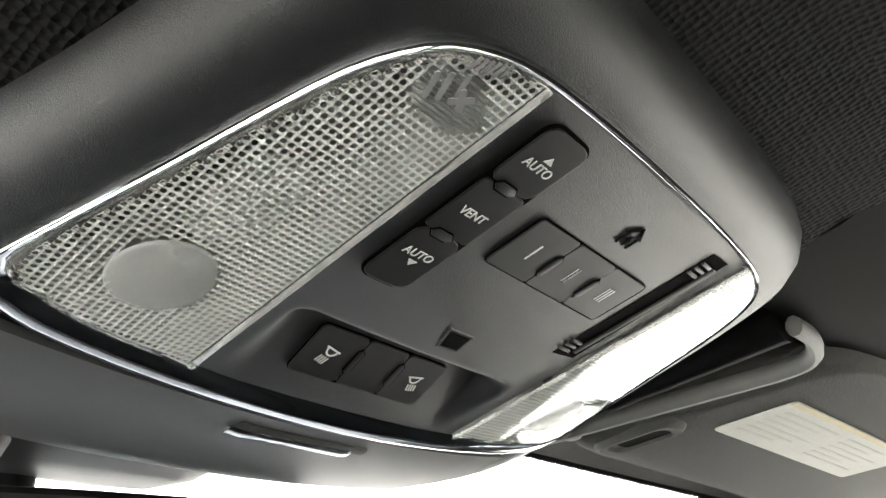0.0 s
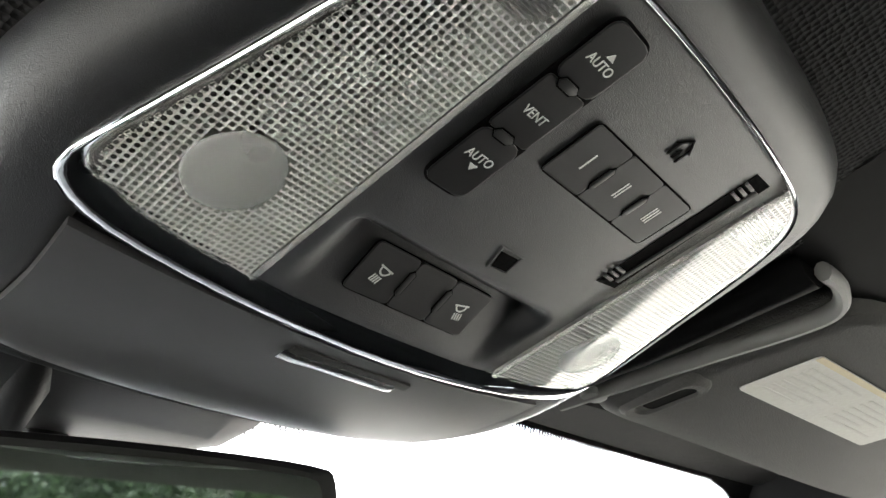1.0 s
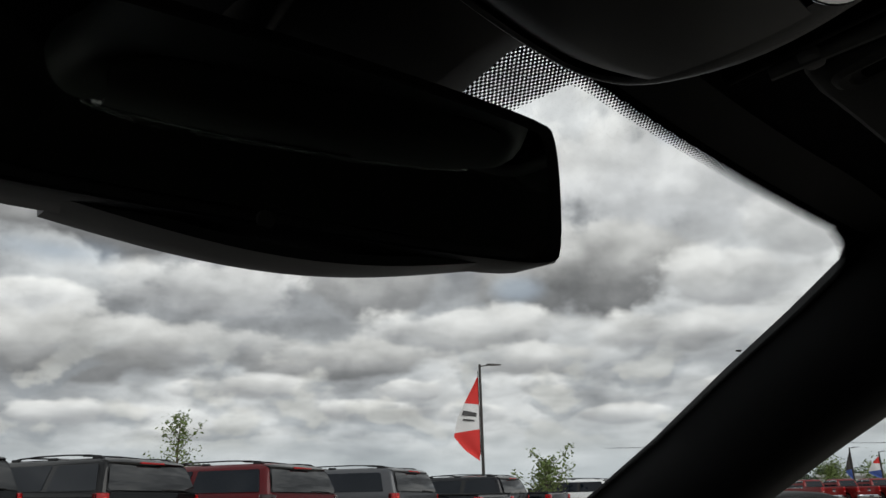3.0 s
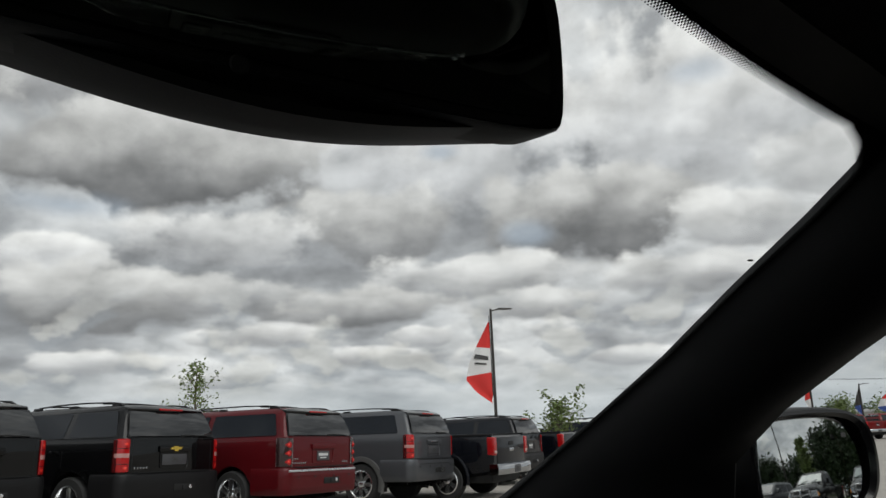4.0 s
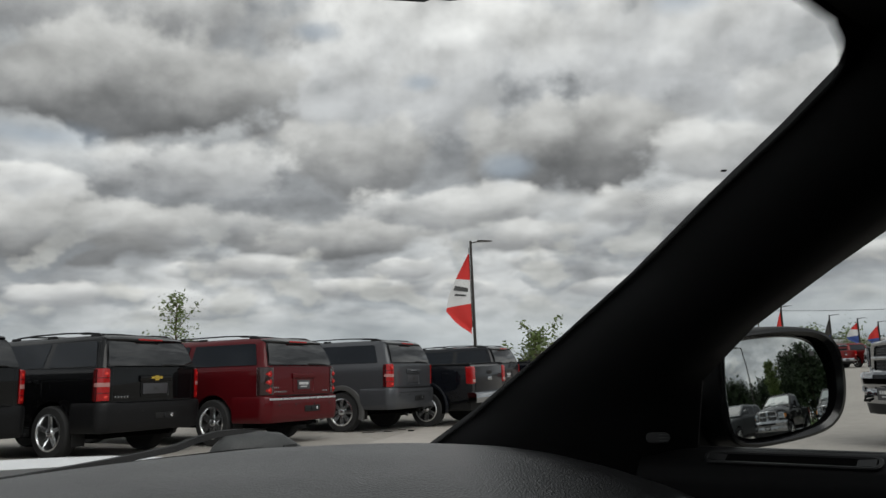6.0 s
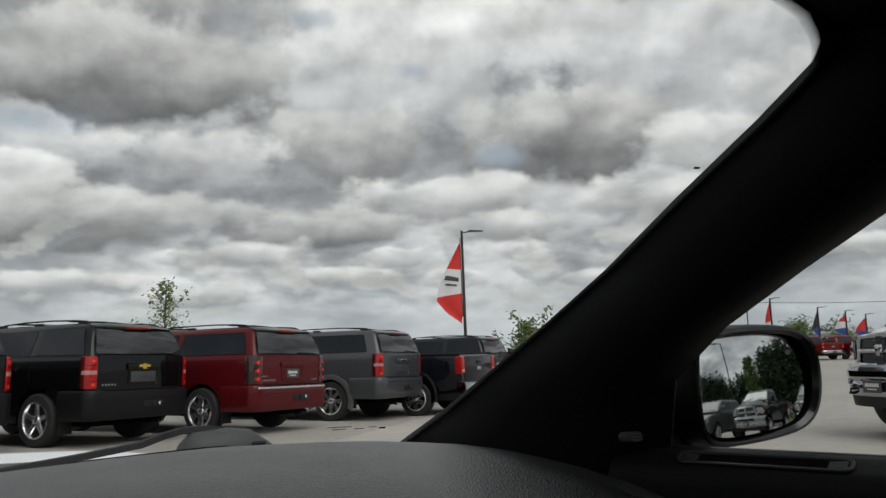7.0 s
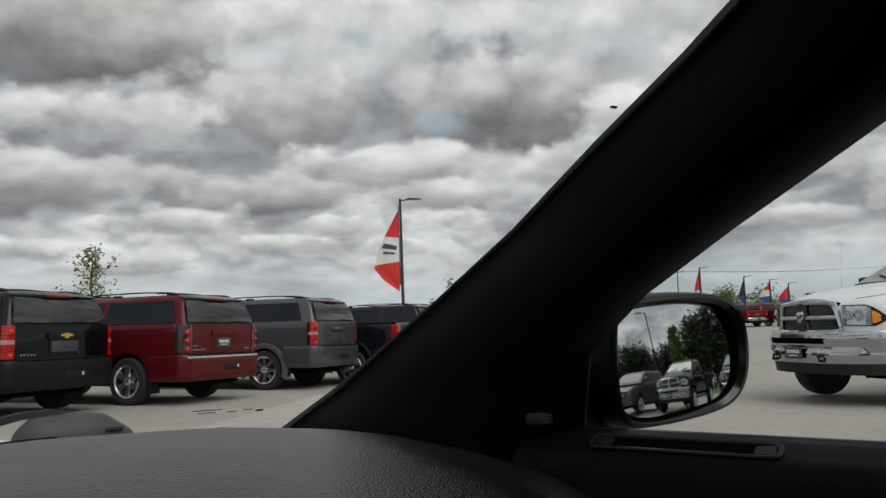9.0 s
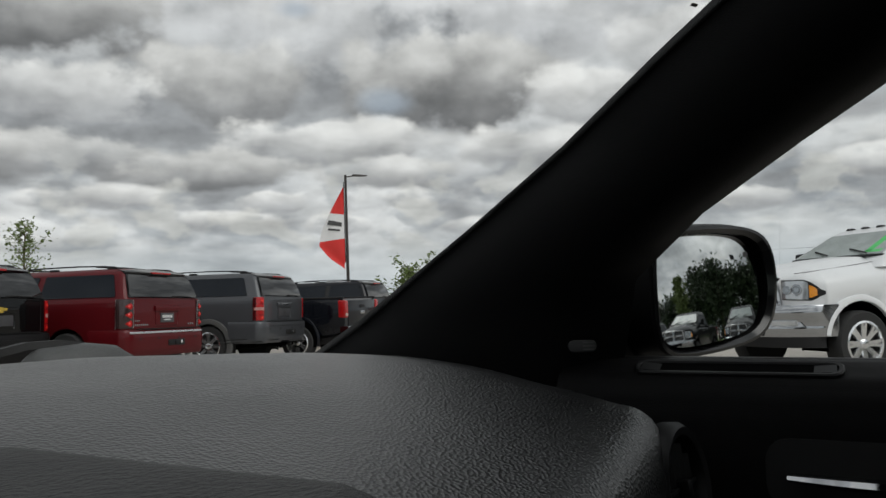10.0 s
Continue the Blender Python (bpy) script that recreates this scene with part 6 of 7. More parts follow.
    if style == "chromeline":
        part("chrome_strip", wrap([pn for pn in rear_path(1.0, Y0 - 0.03, RC + 0.03, reach, 0.0) if abs(pn[0][0]) < 0.93], [(0.02, 0.775), (0.039, 0.780), (0.041, 0.800), (0.034, 0.812), (0.02, 0.812)]), M_SATIN, bum)
    else:
        part("groove", wrap([pn for pn in rear_path(1.0, Y0 - 0.03, RC + 0.03, reach, 0.0) if abs(pn[0][0]) < 0.84], [(0.0, 0.738), (0.0355, 0.740), (0.0355, 0.752), (0.0, 0.754)]), M_DARK, bum)
    hit = part("tow_hitch", boxed(-0.02, 0.42, -0.010, 0.05, 0.555, 0.665, 0.02), M_DARK, bum)
    part("receiver", boxed(0.15, 0.23, -0.030, 0.02, 0.575, 0.645, 0.008), M_TRIM, hit)
    part("socket", spin([(0.03, 0.02), (0.03, -0.012), (0.02, -0.014), (0.002, -0.014)], 14, "y"), M_RIM, hit, m=pose(0.31, -0.010, 0.615))
    for x in (-0.70, -0.26, 0.26, 0.70):
        part("sensor", spin([(0.022, 0), (0.018, -0.005), (0.002, -0.006)], 12, "y"), M_DARK, bum, m=pose(x, 0.0, 0.69))
    if rear_wiper:
        part("rear_wiper", tube([(0.14, cab.at(1.395)[1] - 0.035, 1.392), (0.34, cab.at(1.40)[1] - 0.04, 1.402), (0.70, cab.at(1.39)[1] - 0.03, 1.392)], [0.022, 0.013, 0.007], 8), M_DARK, car)
    if rack:
        for s in (1, -1):
            part("roof_rail", loft([[(s * (0.69 + 0.02 * a) - s * 0.012 * k, y, 1.838 + h + b) for a, b in ((-1, 0.004), (-0.8, 0.016), (0.8, 0.016), (1, 0.004), (0.7, -0.006), (-0.7, -0.006))] for k, (y, h) in enumerate(((0.44, 0.0), (0.56, 0.050), (0.80, 0.068), (1.35, 0.085), (2.0 + f / 2, 0.080), (2.50 + f, 0.055), (2.72 + f, 0.0)))]), M_TRIM, car)
            for y in (0.62, 1.62 + f / 2, 2.50 + f):
                part("rail_foot", boxed(s * 0.675 - 0.03, s * 0.675 + 0.03, y - 0.09, y + 0.09, 1.815, 1.893, 0.02), M_TRIM, car)
        for y in (0.95, 2.2 + f):
            part("cross_bar", tube([(-0.67, y, 1.905), (0.0, y, 1.922), (0.67, y, 1.905)], 0.014, 8), M_TRIM, car)
    if arch_mat is not None:
        for s in (1, -1):
            for y in (axle, fore):
                rows = []
                for k in range(19):
                    a = math.pi * (-0.10 + 1.20 * k / 18)
                    c, sn = math.cos(a), math.sin(a)
                    rows.append([(s * (0.985 + dx), y + c * (R + dr), hub + 0.0 + sn * (R + dr)) for dr, dx in ((-0.012, -0.03), (-0.012, 0.045), (0.02, 0.052), (0.085, 0.040), (0.10, 0.0), (0.09, -0.03))])
                part("arch", loft(rows), arch_mat, car, "wide wheel-arch flare")
    if lift:
        for ch in car.children_recursive:
            if ch.parent is car:
                ch.location.z += lift
    for s in (1, -1):
        for y in (axle, fore):
            wheel(car, s * 0.875, y, r, s, {"wide": 5, "grey": 8}.get(style, 6), None, 0.26)
    # black box: the underside together with the shadow below the car
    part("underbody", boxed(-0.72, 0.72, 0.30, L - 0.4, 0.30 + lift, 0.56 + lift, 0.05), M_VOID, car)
    part("rear_axle", tube([(-0.80, axle, r), (0.80, axle, r)], 0.055, 10), M_DARK, car)
    part("exhaust", tube([(0.62, 0.22, 0.34 + lift), (0.60, 0.7, 0.36 + lift)], 0.035, 10), M_RIMDARK, car)
    for s in (1, -1):
        part("mud_flap", boxed(s * 0.87 - 0.12, s * 0.87 + 0.12, axle - R - 0.03, axle - R - 0.018, 0.20 + lift, 0.52 + lift, 0.004), M_DARK, car)
    # front end, simple but whole
    F = L - 0.10
    part("grille", boxed(-0.55, 0.55, F - 0.06, F + 0.03, 0.74 + lift, 1.00 + lift, 0.02), M_DARK, car)
    for k in range(7):
        part("grille_slot", boxed(-0.46 + 0.146 * k, -0.40 + 0.146 * k, F + 0.02, F + 0.045, 0.77 + lift, 0.97 + lift, 0.01), M_CHROME, car)
    for s in (1, -1):
        part("headlamp", boxed(s * 0.72 - 0.14, s * 0.72 + 0.14, F - 0.22, F - 0.01, 0.82 + lift, 1.02 + lift, 0.04), M_HEADLAMP, car)
    part("front_bumper", loft([[(x, F + 0.10 - 0.16 * (abs(x) / 0.95) ** 3 + dy, z + lift) for dy, z in ((-0.2, 0.42), (0.0, 0.44), (0.02, 0.58), (0.0, 0.66), (-0.2, 0.70))] for x in span(-0.95, 0.95, 13)]), paint_, car)
    return car


def letters_bars(parent, x0, z, n, w, h, y, mat):
    for i in range(n):
        part("badge_bar", boxed(x0 + i * w * 1.35, x0 + i * w * 1.35 + w * 0.62, y - 0.004, y, z, z + h, 0.001), mat, parent)


def pickup(label, paint_, heavy=False, group="row of parked vehicles", wheels_mat=None, sticker=False, chrome_bumper=True):
    car = thing("pickup_truck", label, "pickup truck", group=group)
    up = 0.10 if heavy else 0.0
    L = 5.85
    st = [(0.06, 0.96, 0.58, 1.28), (0.12, 0.985, 0.55, 1.33), (0.5, 1.0, 0.50, 1.34), (2.0, 1.0, 0.46, 1.34), (2.06, 1.0, 0.46, 1.27), (4.1, 1.0, 0.46, 1.27), (4.4, 0.99, 0.48, 1.29), (5.2, 0.965, 0.52, 1.25), (5.62, 0.93, 0.55, 1.19), (5.76, 0.87, 0.60, 1.08)]
    part("body", loft([body_ring(w, y, zb + up, zt + up + (0.05 if y > 4.2 else 0.0), zt + up) for y, w, zb, zt in st]), paint_, car)
    if heavy:
        part("hood_bulge", loft([[(x, y, 1.30 + up + h * (1 - (x / 0.62) ** 4)) for x in span(-0.62, 0.62, 9)] + [(0.62, y, 1.26 + up), (-0.62, y, 1.26 + up)] for y, h in ((4.35, 0.06), (4.9, 0.075), (5.4, 0.05), (5.66, -0.02))]), paint_, car)
    b0 = boxed(-0.80, 0.80, 0.20, 1.96, 1.30 + up, 1.349 + up)
    part("bed_cover", b0, M_TRIM, car)
    z = 1.22 + up
    cab = Cabin([(z, 0.95, 2.03, 4.55, 0.10), (z + 0.10, 0.935, 2.06, 4.36, 0.10), (z + 0.35, 0.875, 2.16, 4.0, 0.10), (z + 0.56, 0.80, 2.27, 3.66, 0.11), (z + 0.64, 0.74, 2.36, 3.52, 0.13), (z + 0.67, 0.55, 2.5, 3.3, 0.15)])
    part("cabin", cab.mesh(), paint_, car)
    for s in (1, -1):
        cab.side(car, s, [(2.19, z + 0.055), (4.20, z + 0.055), (4.10, z + 0.145), (3.62, z + 0.562), (2.34, z + 0.562)], M_SATIN, "window_trim", 0.001)
        cab.side(car, s, [(2.22, z + 0.08), (3.06, z + 0.08), (3.04, z + 0.54), (2.36, z + 0.54)])
        cab.side(car, s, [(3.14, z + 0.08), (4.12, z + 0.08), (4.06, z + 0.14), (3.60, z + 0.54), (3.12, z + 0.54)])
        for y in (3.10, 2.12):
            part("door_seam", boxed(s * 1.002 - 0.002, s * 1.002 + 0.002, y, y + 0.006, 0.62 + up, z), M_DARK, car)
        for y in (2.30, 3.25):
            part("door_handle", boxed(s * 0.995 - 0.02, s * 0.995 + 0.03, y, y + 0.19, z - 0.14, z - 0.10, 0.012), M_CHROME if heavy else paint_, car)
        mz = part("side_mirror", boxed(s * 1.15 - 0.11, s * 1.15 + 0.11, 3.98, 4.10, z + 0.03, z + 0.27, 0.03), M_BLACK, car)
        part("mirror_glass", boxed(s * 1.15 - 0.09, s * 1.15 + 0.09, 3.966, 3.979, z + 0.05, z + 0.25, 0.004), M_MIRROR, mz)
        part("running_board", tube([(s * 0.98, 2.1, 0.46 + up), (s * 1.0, 2.3, 0.44 + up), (s * 1.0, 4.0, 0.44 + up), (s * 0.98, 4.2, 0.46 + up)], 0.045, 10), M_CHROME if heavy else M_TRIM, car)
        part("bed_rail", boxed(s * 0.93 - 0.05, s * 0.93 + 0.05, 0.10, 2.0, 1.34 + up, 1.375 + up, 0.012), M_TRIM, car)
    cab.rear(car, [(-0.72, z + 0.12), (0.72, z + 0.12), (0.66, z + 0.54), (-0.66, z + 0.54)])
    cab.front(car, [(-0.82, z + 0.10), (0.82, z + 0.10), (0.70, z + 0.60), (-0.70, z + 0.60)])
    if sticker:
        for (x0, x1, za, zb) in ((0.36, 0.44, z + 0.16, z + 0.44), (0.36, 0.62, z + 0.16, z + 0.22)):
            prism(car, "window_sticker", [(x0, cab.at(za)[2] + 0.016, za), (x1, cab.at(za)[2] + 0.016, za), (x1, cab.at(zb)[2] + 0.016, zb), (x0, cab.at(zb)[2] + 0.016, zb)][::-1], 0.003, M_STICKER, "fluorescent green sticker", (0, 1, 0))
        for k in range(5):
            part("roof_marker", boxed(-0.62 + 0.31 * k - 0.06, -0.62 + 0.31 * k + 0.06, 3.30, 3.46, z + 0.655, z + 0.70, 0.02), M_RIMDARK, car)
        for k in range(2):
            part("wiper", tube([(-0.5 + 0.7 * k, 4.44, z + 0.10), (-0.1 + 0.6 * k, 4.32, z + 0.17)], 0.012, 6), M_DARK, car)
    # tailgate
    part("tailgate", boxed(-0.80, 0.80, 0.045, 0.10, 0.74 + up, 1.30 + up, 0.02), paint_, car)
    part("gate_handle", boxed(-0.14, 0.14, 0.03, 0.06, 1.12 + up, 1.20 + up, 0.015), M_TRIM, car)
    part("emblem", boxed(-0.13, 0.13, 0.028, 0.05, 0.98 + up, 1.06 + up, 0.018), M_CHROME, car)
    for s in (1, -1):
        tl = part("tail_lamp", boxed(s * 0.905 - 0.085, s * 0.905 + 0.090, 0.035, 0.22, 0.92 + up, 1.30 + up, 0.03, 3), M_TAIL, car, "red tail lamp")
        part("reverse_light", boxed(s * 0.905 - 0.065, s * 0.905 + 0.065, 0.028, 0.05, 0.96 + up, 1.02 + up, 0.006), M_TAILCLEAR, tl)
    bum = part("rear_bumper", loft([[(x, -0.10 + 0.07 * (abs(x)) ** 4 + dy, zz + up) for dy, zz in ((0.02, 0.52), (0.0, 0.56), (0.0, 0.70), (0.03, 0.74), (0.22, 0.74), (0.22, 0.52))] for x in span(-0.97, 0.97, 15)]), M_CHROME if chrome_bumper else paint_, car)
    plate_bars(car, 0.0, -0.102, 0.62 + up, 0.34)
    r = 0.42 if heavy else 0.40
    arches(car, (1.22, 4.82), 0.995, r + 0.085, paint_)
    for s in (1, -1):
        for y in (1.22, 4.82):
            wheel(car, s * 0.91, y, r, s, 8 if heavy else 6, wheels_mat)
    # dark box that stands for the underside and its shadow
    part("underbody", boxed(-0.78, 0.78, 0.2, 5.3, 0.34, 0.62 + up, 0.05), M_DARK, car)
    # front end
    F = 5.76
    fr = part("grille_frame", loft([[(a * k, F + yy - 0.06 * (abs(a) / 0.62) ** 2, 0.98 + up + b * k) for a, b in [(x * (1.0 + 0.05 * (y / 0.2)), y) for x, y in rrect(1.16, 0.42, 0.07, 4)]] for k, yy in ((0.98, -0.03), (1.0, 0.03), (0.94, 0.05), (0.86, 0.035), (0.84, 0.0))], True, False), M_CHROME, car, "chrome grille surround")
    part("grille_back", boxed(-0.54, 0.54, F - 0.06, F - 0.01, 0.79 + up, 1.17 + up, 0.02), M_DARK, fr)
    mesh = bmesh.new()
    for i in range(13):
        for j in range(5):
            x, zz = -0.48 + 0.08 * i + (0.04 if j % 2 else 0.0), 0.825 + up + 0.077 * j
            if abs(x) > 0.49:
                continue
            disc(0.024, 0.036, 0.02, 6, mesh, pose(x, F - 0.012 - 0.05 * (abs(x) / 0.6) ** 2, zz))
    part("grille_mesh", mesh, M_MESH, fr)
    part("cross_bar", boxed(-0.55, 0.55, F - 0.02, F + 0.035, 0.955 + up, 1.005 + up, 0.012), M_CHROME, fr)
    part("cross_bar", boxed(-0.045, 0.045, F - 0.01, F + 0.045, 0.79 + up, 1.17 + up, 0.015), M_CHROME, fr)
    part("emblem", loft([[(a * k, F + 0.045 + yy, 0.985 + up + b * k) for a, b in rounded([(-0.10, 0.09), (0.10, 0.09), (0.075, -0.04), (0, -0.11), (-0.075, -0.04)], 1)] for k, yy in ((1, 0), (0.95, 0.018), (0.5, 0.026))]), M_SATIN, fr)
    for s in (1, -1):
        hl = part("headlamp", loft([[(s * x, F - 0.02 - 0.20 * ((x - 0.62) / 0.36) ** 1.6 * 1.0 + yy, zz + up) for zz in (0.93, 0.96, 1.06, 1.13 + 0.02 * (0.98 - x) / 0.36)] for x, yy in zip((0.635, 0.70, 0.78, 0.87, 0.95, 0.985), (0, 0, 0, 0, 0, -0.03))], False), M_HEADLAMP, car, "clear headlamp with chrome reflector")
        bmesh_lamp = spin([(0.072, 0.0), (0.055, -0.012), (0.02, -0.03), (0.002, -0.032)], 18, "y")
        part("lamp_bowl", bmesh_lamp, M_CHROME, hl, m=pose(s * 0.76, F + 0.0, 1.035 + up, 0, 0, 0))
        part("turn_light", boxed(s * 0.955 - 0.035, s * 0.955 + 0.035, F - 0.26, F - 0.13, 0.99 + up, 1.09 + up, 0.015), M_AMBER, hl)
    fb = part("front_bumper", loft([[(x, F + 0.10 - 0.22 * (abs(x) / 1.0) ** 3 + dy, zz + up) for dy, zz in ((-0.2, 0.50), (0.0, 0.52), (0.03, 0.60), (0.03, 0.74), (0.0, 0.80), (-0.2, 0.82))] for x in span(-1.0, 1.0, 19)]), M_CHROME if chrome_bumper else paint_, car)
    part("bumper_slot", boxed(-0.52, 0.52, F + 0.05, F + 0.136, 0.70 + up, 0.78 + up, 0.02), M_DARK, fb)
    for s in (1, -1):
        part("fog_lamp", boxed(s * 0.68 - 0.11, s * 0.68 + 0.11, F - 0.02, F + 0.075, 0.60 + up, 0.68 + up, 0.025), M_HEADLAMP, fb)
        part("tow_hook", tube([(s * 0.46, F + 0.02, 0.52 + up), (s * 0.46, F + 0.14, 0.53 + up), (s * 0.44, F + 0.14, 0.58 + up), (s * 0.44, F + 0.06, 0.59 + up)], 0.018, 8), M_DARK, fb)
    part("air_dam", loft([[(x, F + 0.03 - 0.24 * (abs(x) / 1.0) ** 3 + dy, zz + up) for dy, zz in ((-0.15, 0.36), (0.0, 0.37), (0.03, 0.50), (-0.15, 0.52))] for x in span(-0.92, 0.92, 13)]), M_TRIM, car)
    plate_bars(car, -0.18, F + 0.14, 0.60 + up, 0.34, out=1, white=True)
    return car


def heavy_truck(label, paint_, white):
    """Full-size truck: rear at y 0, front at F."""
    car = thing("pickup_truck", label, "pickup truck", group="trucks on the lot")
    F = 5.95

    def ring(y, w, zb, sh, ed, top):
        h = [(0.0, zb), (0.86 * w, zb), (0.97 * w, min(zb + 0.10, sh - 0.30)), (w, min(zb + 0.28, sh - 0.22)), (w, sh - 0.16), (0.992 * w, sh - 0.06), (0.965 * w, sh), (0.90 * w, sh + (ed - sh) * 0.6), (0.80 * w, ed), (0.62 * w, ed + (top - ed) * 0.45), (0.52 * w, ed + (top - ed) * 0.85), (0.30 * w, top), (0.0, top + 0.012)]
        return [(x, y, z) for x, z in h] + [(-x, y, z) for x, z in h[-2:0:-1]]
    st = [(2.30, 1.0, 0.60, 1.38, 1.46, 1.48), (4.05, 1.0, 0.60, 1.38, 1.52, 1.60), (4.35, 1.005, 0.60, 1.37, 1.51, 1.62), (4.75, 1.01, 0.62, 1.34, 1.47, 1.585), (5.15, 1.01, 0.64, 1.30, 1.43, 1.53), (5.44, 0.985, 0.70, 1.275, 1.395, 1.475), (5.57, 0.91, 0.80, 1.27, 1.375, 1.45), (5.68, 0.80, 0.88, 1.26, 1.355, 1.425), (5.76, 0.66, 0.92, 1.25, 1.34, 1.40), (5.82, 0.58, 0.94, 1.24, 1.33, 1.385)]
    rows = []
    for y in sorted(set([r[0] for r in st] + [round(v, 3) for v in arch_stations((4.93,), 0.55)])):
        v = [lerp_table([(r[0], r[i]) for r in st], y) for i in range(1, 6)]
        v[1] = arch_height(y, (4.93,), 0.55, 0.455, v[1])
        rows.append(ring(y, *v))
    part("front_body", loft(rows), paint_, car)
    for s in (1, -1):
        wheel_liner(car, s, 4.93, 0.455, 0.546, 0.99)
        lip = []
        for k in range(21):
            a = math.pi * (0.06 + 0.88 * k / 20)
            c, sn = math.cos(a), math.sin(a)
            lip.append([(s * (0.995 + dx), 4.93 + c * (0.55 + dr), 0.455 + sn * (0.55 + dr)) for dr, dx in ((-0.008, -0.03), (-0.008, 0.030), (0.02, 0.036), (0.07, 0.020), (0.08, -0.02))])
        part("arch", loft(lip), paint_, car, "flared wheel-arch lip")
    part("bed", loft([body_ring(w, y, zb, zt, zt) for y, w, zb, zt in ((0.06, 0.96, 0.66, 1.40), (0.14, 0.99, 0.62, 1.46), (0.6, 1.0, 0.60, 1.46), (2.24, 1.0, 0.60, 1.46))]), paint_, car)
    cab = Cabin([(1.44, 0.97, 2.28, 4.56, 0.10), (1.60, 0.93, 2.31, 4.33, 0.12), (1.98, 0.80, 2.42, 3.66, 0.12), (2.06, 0.74, 2.50, 3.48, 0.14), (2.095, 0.55, 2.66, 3.22, 0.16)])
    part("cabin", cab.mesh(), paint_, car)
    for s in (1, -1):
        cab.side(car, s, [(2.44, 1.50), (3.18, 1.50), (3.16, 1.95), (2.56, 1.95)])
        cab.side(car, s, [(3.26, 1.50), (4.22, 1.50), (4.18, 1.56), (3.64, 1.95), (3.24, 1.95)])
        for y in (3.22, 2.27):
            part("door_seam", boxed(s * 1.002 - 0.002, s * 1.002 + 0.002, y, y + 0.006, 0.68, 1.36), M_DARK, car)
        for y in (2.42, 3.38):
            part("door_handle", boxed(s * 0.995 - 0.02, s * 0.995 + 0.03, y, y + 0.19, 1.24, 1.28, 0.012), M_CHROME, car)
        mz = part("side_mirror", boxed(s * 1.10 - 0.09, s * 1.10 + 0.09, 3.84, 3.95, 1.50, 1.74, 0.04), M_BLACK, car)
        part("mirror_arm", boxed(s * 0.97 - 0.08, s * 0.97 + 0.08, 3.86, 3.92, 1.54, 1.60, 0.012), M_BLACK, mz)
        part("mirror_glass", boxed(s * 1.10 - 0.075, s * 1.10 + 0.075, 3.828, 3.839, 1.53, 1.71, 0.004), M_MIRROR, mz)
        part("running_board", tube([(s * 0.98, 2.3, 0.54), (s * 1.0, 2.5, 0.52), (s * 1.0, 4.0, 0.52), (s * 0.98, 4.2, 0.54)], 0.045, 10), M_CHROME, car)
        part("tail_lamp", boxed(s * 0.91 - 0.08, s * 0.91 + 0.085, 0.03, 0.20, 1.02, 1.42, 0.03, 3), M_TAIL, car)
        # hood shut line
        part("hood_seam", tube([(s * 0.78, 4.40, 1.523), (s * 0.79, 4.9, 1.462), (s * 0.775, 5.4, 1.405), (s * 0.73, 5.72, 1.372)], 0.004, 4), M_DARK, car)
    cab.rear(car, [(-0.70, 1.56), (0.70, 1.56), (0.64, 1.94), (-0.64, 1.94)])
    # this windscreen has its brightness in the base colour
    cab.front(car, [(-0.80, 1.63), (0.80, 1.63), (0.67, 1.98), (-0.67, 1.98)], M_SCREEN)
    part("wiper_cowl", loft([[(x, 4.36 - 0.10 * (x / 0.8) ** 2 + dy, 1.60 + dz) for dy, dz in ((-0.10, 0.0), (-0.08, 0.026), (0.06, 0.024), (0.08, 0.0))] for x in span(-0.84, 0.84, 9)]), M_TRIM, car)
    for k in range(2):
        part("wiper", tube([(-0.55 + 0.7 * k, 4.30, 1.655), (-0.12 + 0.66 * k, 4.14, 1.735)], 0.012, 6), M_DARK, car)
    for k in range(5):
        part("roof_marker", loft([[(-0.56 + 0.28 * k + a * q, 3.40 + b * q, 2.055 + zz) for a, b in rrect(0.13, 0.10, 0.03, 3)] for q, zz in ((1, 0), (0.95, 0.03), (0.6, 0.045))]), M_RIMDARK, car)
    part("aerial", tube([(0.86, 4.55, 1.50), (0.875, 4.47, 2.28)], 0.0010, 5), M_DARK, car)
    if white:
        for (x0, x1, za, zb) in ((-0.56, -0.44, 1.66, 1.90), (-0.72, -0.44, 1.66, 1.70)):
            prism(car, "window_sticker", [(x0, cab.at(za)[2] + 0.016, za), (x1, cab.at(za)[2] + 0.016, za), (x1, cab.at(zb)[2] + 0.016, zb), (x0, cab.at(zb)[2] + 0.016, zb)], 0.003, M_STICKER, "fluorescent green sticker", (0, 1, 0))
    # grille: chrome surround, cross bars and four honeycomb fields
    def gy(x):
        return F - 0.02 - 0.10 * (abs(x) / 0.6) ** 2
    out = rounded([(-0.50, 0.215), (0.0, 0.225), (0.50, 0.215), (0.535, 0.17), (0.615, -0.17), (0.60, -0.22), (0.0, -0.225), (-0.60, -0.22), (-0.615, -0.17), (-0.535, 0.17)], 2)
    fr = part("grille_frame", loft([[(a * k, gy(a) + yy, 1.145 + b * k2) for a, b in out] for k, k2, yy in ((0.99, 0.98, -0.06), (1.0, 1.0, 0.02), (0.95, 0.90, 0.045), (0.88, 0.76, 0.03), (0.865, 0.73, -0.03))], True, False), M_CHROME, car, "chrome grille surround")
    part("grille_back", boxed(-0.54, 0.54, F - 0.18, F - 0.12, 0.96, 1.33, 0.02), M_VOID, fr)
    for sx in (-1, 1):
        for zc, hh in ((1.235, 0.062), (1.045, 0.072)):
            b = bmesh.new()
